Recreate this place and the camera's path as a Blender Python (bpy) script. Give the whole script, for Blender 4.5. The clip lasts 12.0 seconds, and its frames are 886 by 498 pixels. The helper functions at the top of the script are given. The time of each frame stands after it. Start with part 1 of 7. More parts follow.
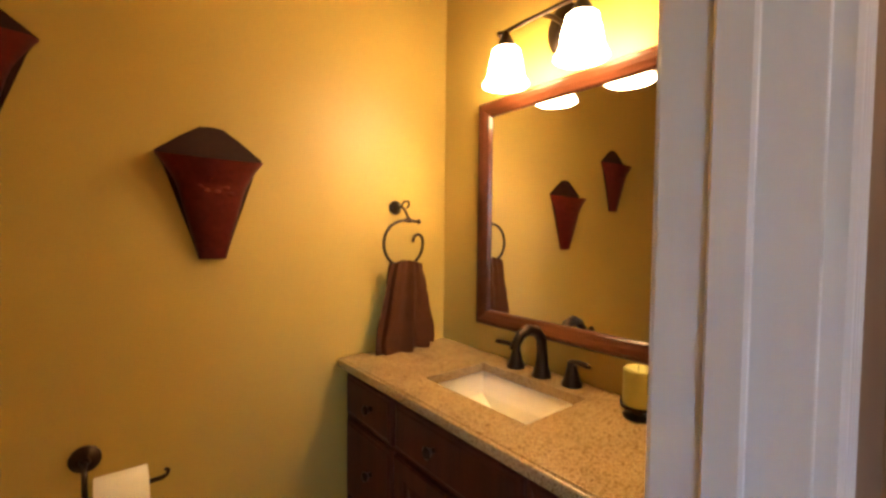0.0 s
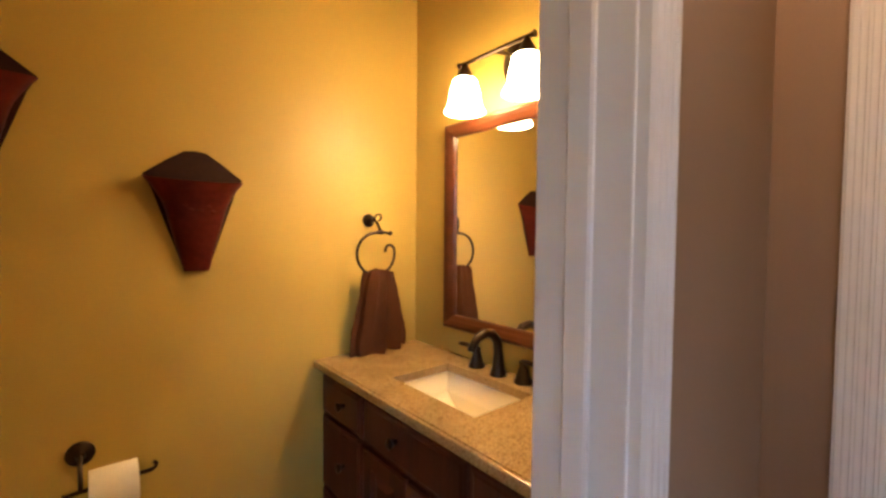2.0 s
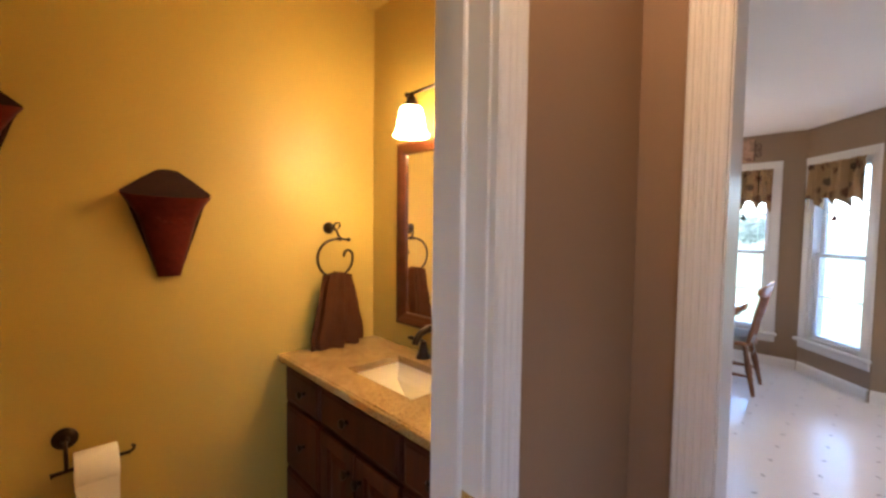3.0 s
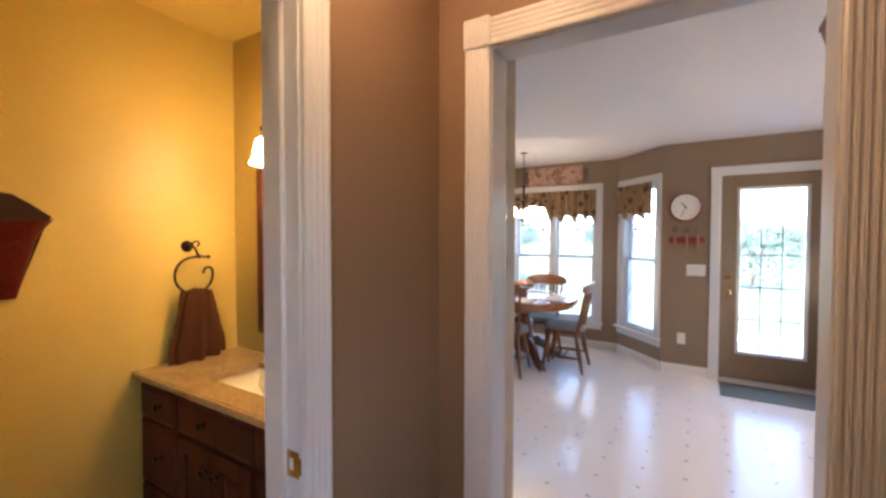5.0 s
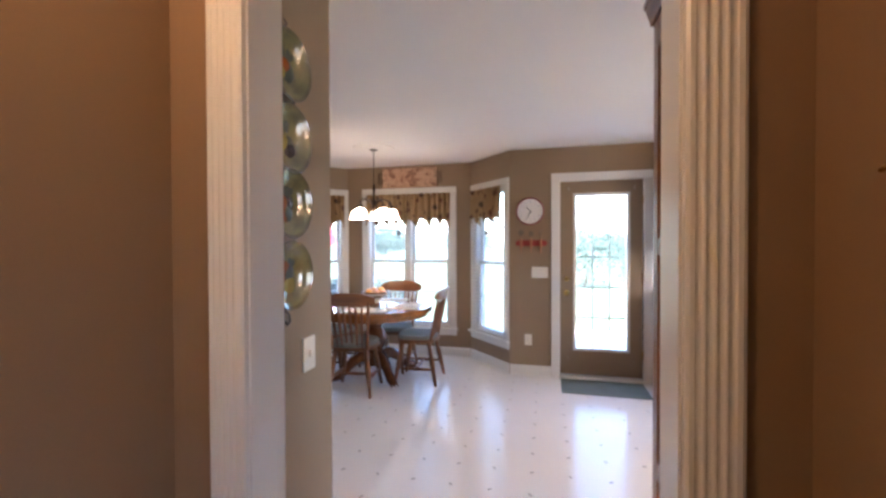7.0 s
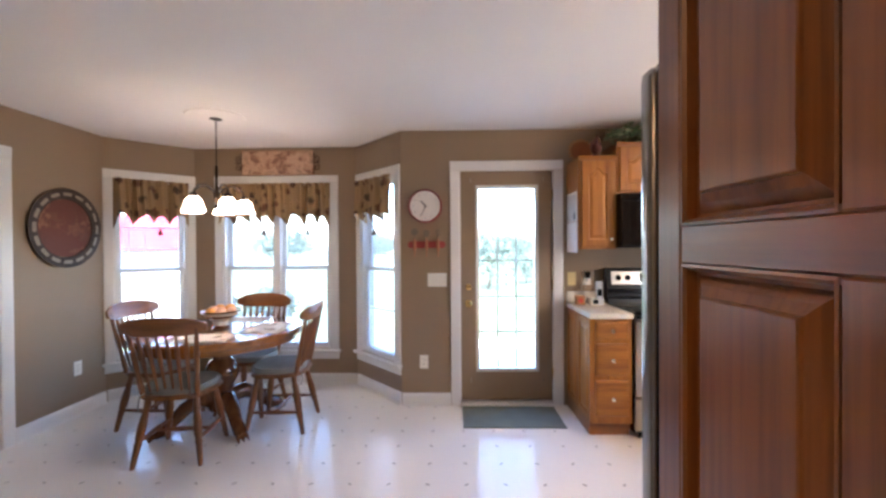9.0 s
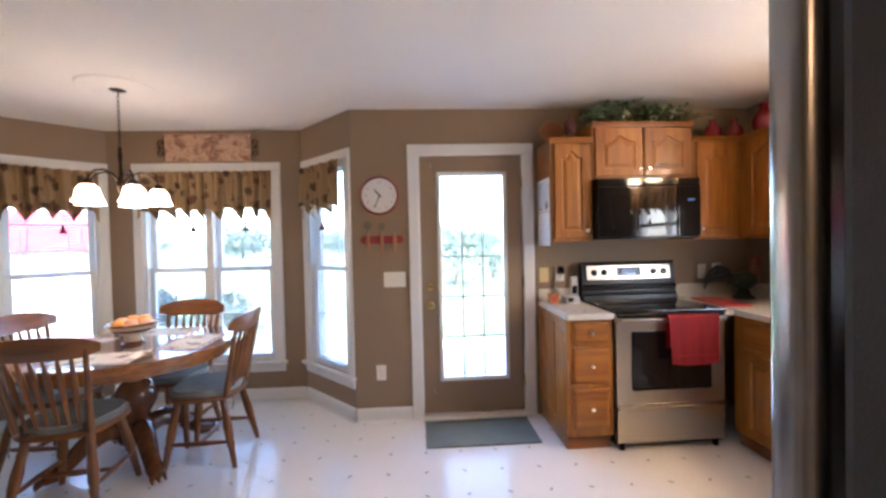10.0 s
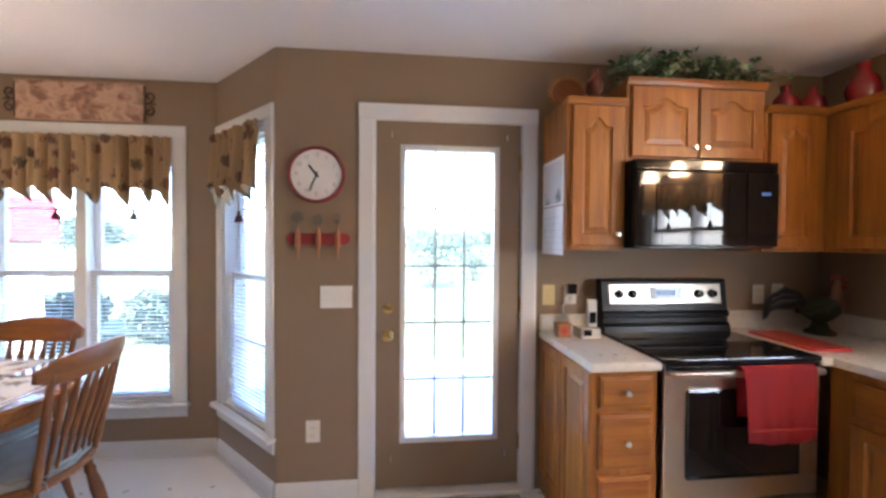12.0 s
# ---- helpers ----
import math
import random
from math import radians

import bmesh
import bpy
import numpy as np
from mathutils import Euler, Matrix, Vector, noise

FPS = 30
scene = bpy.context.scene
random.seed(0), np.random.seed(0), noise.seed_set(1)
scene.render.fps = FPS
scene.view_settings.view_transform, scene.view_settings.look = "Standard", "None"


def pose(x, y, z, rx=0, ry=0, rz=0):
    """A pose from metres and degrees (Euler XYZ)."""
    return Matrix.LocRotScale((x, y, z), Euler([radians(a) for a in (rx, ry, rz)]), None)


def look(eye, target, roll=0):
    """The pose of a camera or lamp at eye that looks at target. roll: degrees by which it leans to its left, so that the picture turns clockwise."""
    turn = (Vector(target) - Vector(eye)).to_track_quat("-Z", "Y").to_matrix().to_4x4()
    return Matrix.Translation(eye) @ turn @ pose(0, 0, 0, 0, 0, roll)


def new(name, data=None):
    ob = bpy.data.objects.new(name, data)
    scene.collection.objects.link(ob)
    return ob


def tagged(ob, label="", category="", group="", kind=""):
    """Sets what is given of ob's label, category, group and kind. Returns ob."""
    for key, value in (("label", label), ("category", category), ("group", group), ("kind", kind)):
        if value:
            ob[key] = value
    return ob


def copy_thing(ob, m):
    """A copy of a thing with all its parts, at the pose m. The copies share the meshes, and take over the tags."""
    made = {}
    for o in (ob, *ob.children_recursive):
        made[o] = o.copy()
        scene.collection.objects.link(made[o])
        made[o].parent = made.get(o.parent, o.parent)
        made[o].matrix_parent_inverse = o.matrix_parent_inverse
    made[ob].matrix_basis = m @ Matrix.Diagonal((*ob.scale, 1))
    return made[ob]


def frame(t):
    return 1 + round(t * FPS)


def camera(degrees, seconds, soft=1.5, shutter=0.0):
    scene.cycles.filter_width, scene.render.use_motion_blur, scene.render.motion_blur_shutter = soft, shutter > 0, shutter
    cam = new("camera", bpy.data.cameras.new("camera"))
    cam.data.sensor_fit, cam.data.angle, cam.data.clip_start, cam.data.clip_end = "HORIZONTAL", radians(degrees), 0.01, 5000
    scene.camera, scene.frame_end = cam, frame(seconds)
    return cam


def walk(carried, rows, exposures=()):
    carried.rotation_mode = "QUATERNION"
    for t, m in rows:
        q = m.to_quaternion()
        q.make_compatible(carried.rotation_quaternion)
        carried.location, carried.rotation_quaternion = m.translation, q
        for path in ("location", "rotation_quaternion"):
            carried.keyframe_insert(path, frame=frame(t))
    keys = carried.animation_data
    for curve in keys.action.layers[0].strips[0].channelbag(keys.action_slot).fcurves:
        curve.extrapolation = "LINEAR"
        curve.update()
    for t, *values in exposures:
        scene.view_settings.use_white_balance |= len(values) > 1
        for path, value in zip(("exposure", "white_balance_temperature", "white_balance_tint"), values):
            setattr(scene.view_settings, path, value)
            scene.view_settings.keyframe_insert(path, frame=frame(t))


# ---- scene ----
SKY, SUN, EXPOSURE = 0.132, 2.4, 5.2
cam = camera(93.7, 12.0, soft=2.8)
PATH = [
    (0, (0.04, 0.030, 1.306), (1.296, 1.584, 1.233), 0.6),
    (0.5, (0.04, 0.036, 1.304), (1.279, 1.604, 1.236), 0.5),
    (1, (0.033, 0.030, 1.312), (1.275, 1.596, 1.24), 0.6),
    (1.5, (0.023, -0.022, 1.333), (1.290, 1.524, 1.258), 0.6),
    (2, (0.023, -0.122, 1.351), (1.314, 1.403, 1.276), 0.5),
    (2.5, (0.009, -0.237, 1.388), (1.338, 1.254, 1.283), 0.9),
    (3, (-0.029, -0.343, 1.406), (1.346, 1.106, 1.305), 0.7),
    (5, (-0.142, -0.672, 1.445), (1.56, 0.377, 1.387), 0.1),
    (5.5, (-0.094, -0.705, 1.456), (1.682, 0.212, 1.398), 0.0),
    (6, (0.023, -0.712, 1.46), (1.863, 0.07, 1.402), -0.1),
    (6.5, (0.159, -0.718, 1.45), (2.054, -0.08, 1.408), -0.3),
    (7, (0.328, -0.71, 1.419), (2.27, -0.23, 1.392), -0.2),
    (9, (1.203, -0.776, 1.408), (3.203, -0.736, 1.392), -0.4),
    (9.5, (1.409, -0.822, 1.421), (3.408, -0.856, 1.393), -1.0),
    (10, (1.621, -0.836, 1.4), (3.617, -0.956, 1.36), -1.3),
    (10.5, (1.837, -0.843, 1.403), (3.827, -1.043, 1.349), -1.1),
    (11, (2.072, -0.885, 1.398), (4.059, -1.107, 1.35), 0.0),
    (11.5, (2.313, -0.932, 1.409), (4.299, -1.16, 1.359), 0.4),
    (12, (2.586, -0.98, 1.414), (4.575, -1.194, 1.373), 0.4),
]
walk(cam, [(t, look(eye, target, roll)) for t, eye, target, roll in PATH], [(0, EXPOSURE, 5820, 15)])

# ---- sky, sun and area lamps ----
world = bpy.data.worlds.new("world")
scene.world = world
world.use_nodes = True
wn = world.node_tree.nodes
sky = wn.new("ShaderNodeTexSky")
sky.sky_type = 'NISHITA'
sky.sun_disc = False
sky.sun_elevation = radians(50)
sky.sun_rotation = radians(285)
sky.air_density, sky.dust_density = 1.0, 1.5
world.node_tree.links.new(sky.outputs[0], wn["Background"].inputs[0])
wn["Background"].inputs[1].default_value = SKY

sun_data = bpy.data.lights.new("sun", 'SUN')
sun_data.energy, sun_data.angle, sun_data.color = SUN, radians(0.5), (1.0, 0.95, 0.87)
sun = new("sun", sun_data)
# the sun stands behind the house, as seen from the bay
sun.matrix_world = look((-9, 2.5, 11.2), (0, 0, 0))


def window_light(name, at, aim, width, height, watts, color=(0.86, 0.93, 1.0)):
    """An area lamp set in a window opening, in place of daylight."""
    d = bpy.data.lights.new(name, 'AREA')
    d.shape, d.size, d.size_y, d.energy, d.color = 'RECTANGLE', width, height, watts, color
    ob = new(name, d)
    ob.matrix_world = look(at, aim)
    return ob


# fill lamp in an unseen window, added behind the walk to light the hall
window_light("hall_window_light", (-1.05, -1.15, 1.45), (-1.05, 0.0, 1.40), 0.78, 1.08, 0.02)
window_light("sink_window_light", (2.86, -3.615, 1.53), (2.90, -1.2, 1.9), 1.10, 0.94, 1.05, (1.0, 0.95, 0.88))

# ---- materials ----
def ramp(nt, fac, stops):
    r = nt.nodes.new("ShaderNodeValToRGB")
    el = r.color_ramp.elements
    while len(el) < len(stops):
        el.new(0.5)
    for e, (p, c) in zip(el, stops):
        e.position, e.color = p, (*c, 1)
    nt.links.new(fac, r.inputs[0])
    return r.outputs[0]


def noise_tex(nt, scale, detail=4.0, rough=0.55, stretch=(1, 1, 1), coord="Object"):
    tc = nt.nodes.new("ShaderNodeTexCoord")
    mp = nt.nodes.new("ShaderNodeMapping")
    mp.inputs["Scale"].default_value = stretch
    n = nt.nodes.new("ShaderNodeTexNoise")
    n.inputs["Scale"].default_value, n.inputs["Detail"].default_value, n.inputs["Roughness"].default_value = scale, detail, rough
    nt.links.new(tc.outputs[coord], mp.inputs[0])
    nt.links.new(mp.outputs[0], n.inputs["Vector"])
    return n.outputs[0]


def bump(nt, bsdf, height, strength, dist=0.002):
    b = nt.nodes.new("ShaderNodeBump")
    b.inputs["Strength"].default_value, b.inputs["Distance"].default_value = strength, dist
    nt.links.new(height, b.inputs["Height"])
    nt.links.new(b.outputs[0], bsdf.inputs["Normal"])


def base_mat(name, color, rough=0.5, metal=0.0, coat=0.0):
    m = bpy.data.materials.new(name)
    m.use_nodes = True
    b = m.node_tree.nodes["Principled BSDF"]
    b.inputs["Base Color"].default_value = (*color, 1)
    b.inputs["Roughness"].default_value, b.inputs["Metallic"].default_value = rough, metal
    b.inputs["Coat Weight"].default_value = coat
    return m, m.node_tree, b


def shade(c, k):
    return tuple(min(1.0, v * k) for v in c)


def speckled(name, color, rough=0.5, metal=0.0, vary=0.10, large=2.5, fine=120.0, relief=0.08, coat=0.0, stretch=(1, 1, 1)):
    """A surface whose colour and gloss vary softly at two scales, with fine relief."""
    m, nt, b = base_mat(name, color, rough, metal, coat)
    big = noise_tex(nt, large, 3)
    small = noise_tex(nt, fine, 3, stretch=stretch)
    mix = nt.nodes.new("ShaderNodeMix")
    mix.data_type = 'RGBA'
    mix.inputs[0].default_value = 0.4
    a = ramp(nt, big, [(0.3, shade(color, 1 - vary)), (0.7, shade(color, 1 + vary))])
    c = ramp(nt, small, [(0.3, shade(color, 1 - vary)), (0.7, shade(color, 1 + vary))])
    nt.links.new(a, mix.inputs[6])
    nt.links.new(c, mix.inputs[7])
    nt.links.new(mix.outputs[2], b.inputs["Base Color"])
    rr = ramp(nt, big, [(0.3, (rough * 0.88,) * 3), (0.7, (min(1, rough * 1.12),) * 3)])
    nt.links.new(rr, b.inputs["Roughness"])
    if relief:
        bump(nt, b, small, relief, 0.0015)
    return m


def wood(name, light, dark, rough=0.38, axis=2, scale=7.0, coat=0.10):
    """Oak-like grain that runs along one axis of the thing."""
    m, nt, b = base_mat(name, light, rough, 0, coat)
    st = [9.0, 9.0, 9.0]
    st[axis] = 0.55
    broad = noise_tex(nt, scale * 0.35, 5, 0.6, st)
    st2 = [30.0, 30.0, 30.0]
    st2[axis] = 0.8
    fine = noise_tex(nt, scale, 4, 0.6, st2)
    mid = tuple((x + y) / 2 for x, y in zip(light, dark))
    a = ramp(nt, broad, [(0.30, dark), (0.45, mid), (0.62, light)])
    f = ramp(nt, fine, [(0.30, (0.45, 0.40, 0.36)), (0.52, (1, 1, 1))])
    mix = nt.nodes.new("ShaderNodeMix")
    mix.data_type, mix.blend_type = 'RGBA', 'MULTIPLY'
    mix.inputs[0].default_value = 0.55
    nt.links.new(a, mix.inputs[6])
    nt.links.new(f, mix.inputs[7])
    info = nt.nodes.new("ShaderNodeObjectInfo")
    hsv = nt.nodes.new("ShaderNodeHueSaturation")
    mr = nt.nodes.new("ShaderNodeMapRange")
    mr.inputs[3].default_value, mr.inputs[4].default_value = 0.88, 1.12
    nt.links.new(info.outputs["Random"], mr.inputs[0])
    nt.links.new(mr.outputs[0], hsv.inputs["Value"])
    nt.links.new(mix.outputs[2], hsv.inputs["Color"])
    nt.links.new(hsv.outputs[0], b.inputs["Base Color"])
    bump(nt, b, fine, 0.12, 0.001)
    return m


def glow(name, color, strength, base=(0.9, 0.85, 0.75)):
    m, nt, b = base_mat(name, base, 0.3)
    b.inputs["Emission Color"].default_value = (*color, 1)
    b.inputs["Emission Strength"].default_value = strength
    return m


def brushed(name, color, rough, axis):
    m, nt, b = base_mat(name, color, rough, 1.0)
    st = [22.0, 22.0, 22.0]
    st[axis] = 1.0
    n = noise_tex(nt, 8.0, 3, 0.6, st)
    nt.links.new(ramp(nt, n, [(0.3, shade(color, 0.985)), (0.7, shade(color, 1.015))]), b.inputs["Base Color"])
    nt.links.new(ramp(nt, n, [(0.3, (rough * 0.97,) * 3), (0.7, (rough * 1.04,) * 3)]), b.inputs["Roughness"])
    return m


TAUPE = speckled("taupe_paint", (0.262, 0.187, 0.116), 0.55, vary=0.05, large=1.2, fine=260, relief=0.12)
# hall taupe turned browner: warm lamp light is put into the colour
HALL_WARM_TAUPE = speckled("lamp_warmed_taupe_paint", (0.258, 0.162, 0.090), 0.55, vary=0.05, large=1.2, fine=260, relief=0.12)
GOLD = speckled("golden_paint", (0.47, 0.330, 0.066), 0.5, vary=0.05, large=1.2, fine=260, relief=0.12)
CEILING = speckled("ceiling_paint", (0.83, 0.79, 0.765), 0.85, vary=0.03, large=1.0, fine=180, relief=0.15)
WHITE = speckled("white_trim_paint", (0.70, 0.69, 0.67), 0.33, vary=0.015, large=3, fine=150, relief=0.02)
VINYL = speckled("cream_vinyl", (0.87, 0.85, 0.82), 0.19, vary=0.04, large=1.5, fine=60, relief=0.03)
INLAY = speckled("grey_inlay", (0.40, 0.38, 0.36), 0.3, vary=0.15)
OAK = wood("honey_oak", (0.39, 0.146, 0.015), (0.22, 0.070, 0.008), coat=0.15)
OAK_X = wood("honey_oak_along_x", (0.39, 0.146, 0.015), (0.22, 0.070, 0.008), axis=0)
OAK_Y = wood("honey_oak_along_y", (0.39, 0.146, 0.015), (0.22, 0.070, 0.008), axis=1)
DOORWOOD = wood("dark_stained_oak", (0.28, 0.098, 0.018), (0.115, 0.036, 0.008), rough=0.30, scale=3.5, coat=0.3)
DOORWOOD_X = wood("dark_stained_oak_along_x", (0.28, 0.098, 0.018), (0.115, 0.036, 0.008), rough=0.30, axis=0, scale=3.5, coat=0.3)
CHERRY = wood("dark_cherry", (0.080, 0.019, 0.008), (0.042, 0.010, 0.005), rough=0.5, coat=0.0)
FRAMEWOOD = wood("red_brown_frame_wood", (0.075, 0.021, 0.008), (0.04, 0.011, 0.004), rough=0.3)
CHAIRWOOD = wood("chair_oak", (0.22, 0.082, 0.021), (0.115, 0.039, 0.011), rough=0.3)
TABLEWOOD = wood("table_oak", (0.33, 0.128, 0.032), (0.18, 0.062, 0.015), rough=0.2, axis=1, coat=0.6)
BRONZE = speckled("oil_rubbed_bronze", (0.035, 0.022, 0.016), 0.35, metal=0.85, vary=0.2, fine=80)
BRASS = speckled("brass", (0.62, 0.44, 0.17), 0.25, metal=1.0, vary=0.1)
NICKEL = speckled("satin_nickel", (0.68, 0.66, 0.62), 0.25, metal=1.0, vary=0.05)
STEEL_Y = brushed("brushed_steel_along_y", (0.51, 0.465, 0.40), 0.28, 1)
STEEL_Z = brushed("brushed_steel_along_z", (0.34, 0.34, 0.34), 0.26, 2)
BLACKGLASS = speckled("black_glass", (0.006, 0.006, 0.007), 0.06, vary=0.1, relief=0)
BLACKPLASTIC = speckled("black_plastic", (0.008, 0.008, 0.009), 0.16, vary=0.15)
FRIDGESIDE = speckled("dark_grey_textured_steel", (0.035, 0.035, 0.037), 0.42, vary=0.08, fine=400, relief=0.25)
MIRROR = base_mat("mirror", (0.92, 0.92, 0.92), 0.01, 1.0)[0]
PORCELAIN = speckled("cream_porcelain", (0.80, 0.74, 0.60), 0.12, vary=0.03, relief=0.01)
PLASTIC = speckled("ivory_plastic", (0.78, 0.74, 0.66), 0.35, vary=0.03, relief=0.02)
BLACKENAMEL = speckled("black_enamel", (0.006, 0.006, 0.007), 0.30, vary=0.1)
GRILLE = speckled("grey_grille", (0.38, 0.38, 0.40), 0.5, vary=0.05)
LAMINATE = speckled("cream_laminate", (0.62, 0.57, 0.48), 0.3, vary=0.08, large=30, fine=300, relief=0.03)


def glass_mat():
    m = bpy.data.materials.new("view_dimming_glass")
    m.use_nodes = True
    nt = m.node_tree
    nt.nodes.remove(nt.nodes["Principled BSDF"])
    tr, gl, mx = nt.nodes.new("ShaderNodeBsdfTransparent"), nt.nodes.new("ShaderNodeBsdfGlossy"), nt.nodes.new("ShaderNodeMixShader")
    lw = nt.nodes.new("ShaderNodeLayerWeight")
    pw, fr = nt.nodes.new("ShaderNodeMath"), nt.nodes.new("ShaderNodeMath")
    pw.operation, fr.operation = 'POWER', 'MULTIPLY_ADD'
    pw.inputs[1].default_value = 5.0
    fr.inputs[1].default_value, fr.inputs[2].default_value = 0.6, 0.035
    nt.links.new(lw.outputs["Facing"], pw.inputs[0])
    nt.links.new(pw.outputs[0], fr.inputs[0])
    gl.inputs["Roughness"].default_value = 0.02
    # grey tint dims the overbright view outdoors
    tr.inputs[0].default_value = (0.68, 0.70, 0.72, 1)
    nt.links.new(fr.outputs[0], mx.inputs[0])
    nt.links.new(tr.outputs[0], mx.inputs[1])
    nt.links.new(gl.outputs[0], mx.inputs[2])
    nt.links.new(mx.outputs[0], nt.nodes["Material Output"].inputs[0])
    return m


GLASS = glass_mat()
SHADEGLOW = glow("lit_frosted_glass", (1.0, 0.66, 0.27), 2.1)
SHADEGLOW_K = glow("lit_frosted_glass_dining", (1.0, 0.74, 0.48), 0.45)
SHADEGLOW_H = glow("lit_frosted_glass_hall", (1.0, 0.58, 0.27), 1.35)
SHADEGLOW_C = glow("lit_frosted_glass_kitchen", (1.0, 0.70, 0.40), 2.9)

for m in (DOORWOOD, DOORWOOD_X):
    m.node_tree.nodes["Principled BSDF"].inputs["Coat Roughness"].default_value = 0.22
for m in (BLACKPLASTIC, BLACKENAMEL, CHERRY, FRIDGESIDE, FRAMEWOOD):
    m.node_tree.nodes["Principled BSDF"].inputs["Specular IOR Level"].default_value = 0.25

# ---- helpers for meshes ----
def part(name, bm, material, parent, label="", smooth=False):
    """Links a bmesh as one mesh object under a thing or a part (or at top level)."""
    me = bpy.data.meshes.new(name)
    bmesh.ops.recalc_face_normals(bm, faces=bm.faces)
    if smooth:
        for f in bm.faces:
            f.smooth = True
    bm.to_mesh(me)
    bm.free()
    if smooth:
        me.set_sharp_from_angle(angle=radians(40))
    me.materials.append(material)
    ob = new(name, me)
    if parent is not None:
        ob.parent = parent
    if label:
        ob["label"] = label
    return ob


def thing(name, label, category, at=(0, 0, 0), rz=0, group="", kind=""):
    ob = new(name)
    ob.empty_display_size = 0.1
    ob.matrix_world = pose(*at, 0, 0, rz)
    return tagged(ob, label, category, group, kind)


def box(bm, x0, x1, y0, y1, z0, z1, bevel=0.0, seg=1):
    m = Matrix.LocRotScale(((x0 + x1) / 2, (y0 + y1) / 2, (z0 + z1) / 2), None, (abs(x1 - x0), abs(y1 - y0), abs(z1 - z0)))
    r = bmesh.ops.create_cube(bm, size=1.0, matrix=m)
    if bevel:
        es = {e for v in r["verts"] for e in v.link_edges}
        bmesh.ops.bevel(bm, geom=list(es), offset=bevel, segments=seg, affect='EDGES', profile=0.6)
    return bm


def B(*a, **k):
    return box(bmesh.new(), *a, **k)


def lathe(profile, steps=20, bm=None, m=None, ring=False):
    """A turned solid round z from (radius, height) pairs."""
    bm = bm or bmesh.new()
    m = m or Matrix()
    if ring:
        profile = list(profile) + [profile[0]]
    rings = []
    for r, z in profile:
        if r < 1e-5:
            rings.append([bm.verts.new(m @ Vector((0, 0, z)))])
        else:
            rings.append([bm.verts.new(m @ Vector((r * math.cos(2 * math.pi * i / steps), r * math.sin(2 * math.pi * i / steps), z))) for i in range(steps)])
    for a, b in zip(rings, rings[1:]):
        for i in range(steps):
            j = (i + 1) % steps
            if len(a) == 1 and len(b) == 1:
                continue
            if len(a) == 1:
                bm.faces.new((a[0], b[i], b[j]))
            elif len(b) == 1:
                bm.faces.new((a[i], a[j], b[0]))
            else:
                bm.faces.new((a[i], a[j], b[j], b[i]))
    if ring:
        bmesh.ops.remove_doubles(bm, verts=rings[0] + rings[-1], dist=1e-6)
        return bm
    for end in (rings[0], rings[-1]):
        if len(end) > 1:
            bm.faces.new(end)
    return bm


def tube(points, radius, steps=8, bm=None):
    """A round bar along points; radius may be one number or one for each point."""
    bm = bm or bmesh.new()
    pts = [Vector(p) for p in points]
    rad = radius if isinstance(radius, (list, tuple)) else [radius] * len(pts)
    rings, up = [], None
    for i, p in enumerate(pts):
        d = (pts[min(i + 1, len(pts) - 1)] - pts[max(i - 1, 0)]).normalized()
        if up is None:
            up = Vector((0, 0, 1)) if abs(d.z) < 0.9 else Vector((1, 0, 0))
        a = d.cross(up).normalized()
        up = a.cross(d).normalized()
        rings.append([bm.verts.new(p + rad[i] * (math.cos(2 * math.pi * k / steps) * a + math.sin(2 * math.pi * k / steps) * up)) for k in range(steps)])
    for a, b in zip(rings, rings[1:]):
        for k in range(steps):
            bm.faces.new((a[k], a[(k + 1) % steps], b[(k + 1) % steps], b[k]))
    bm.faces.new(rings[0])
    bm.faces.new(rings[-1])
    return bm


def prism(poly, z0, z1, bm=None, m=None):
    """A polygon of (x, y) raised from z0 to z1."""
    bm = bm or bmesh.new()
    m = m or Matrix()
    a = [bm.verts.new(m @ Vector((x, y, z0))) for x, y in poly]
    b = [bm.verts.new(m @ Vector((x, y, z1))) for x, y in poly]
    bm.faces.new(a)
    bm.faces.new(b)
    for i in range(len(poly)):
        j = (i + 1) % len(poly)
        bm.faces.new((a[i], a[j], b[j], b[i]))
    return bm


def arc(cx, cy, r, a0, a1, n):
    return [(cx + r * math.cos(radians(a0 + (a1 - a0) * i / n)), cy + r * math.sin(radians(a0 + (a1 - a0) * i / n))) for i in range(n + 1)]


# a frame for a wall: s runs along it, n out of its face into the room, z up
def wall_frame(p0, p1):
    d = (Vector((*p1, 0)) - Vector((*p0, 0)))
    length = d.length
    d.normalize()
    n = Vector((-d.y, d.x, 0))
    m = Matrix((( d.x, n.x, 0, p0[0]), (d.y, n.y, 0, p0[1]), (0, 0, 1, 0), (0, 0, 0, 1)))
    return m, length


CEIL = 2.42


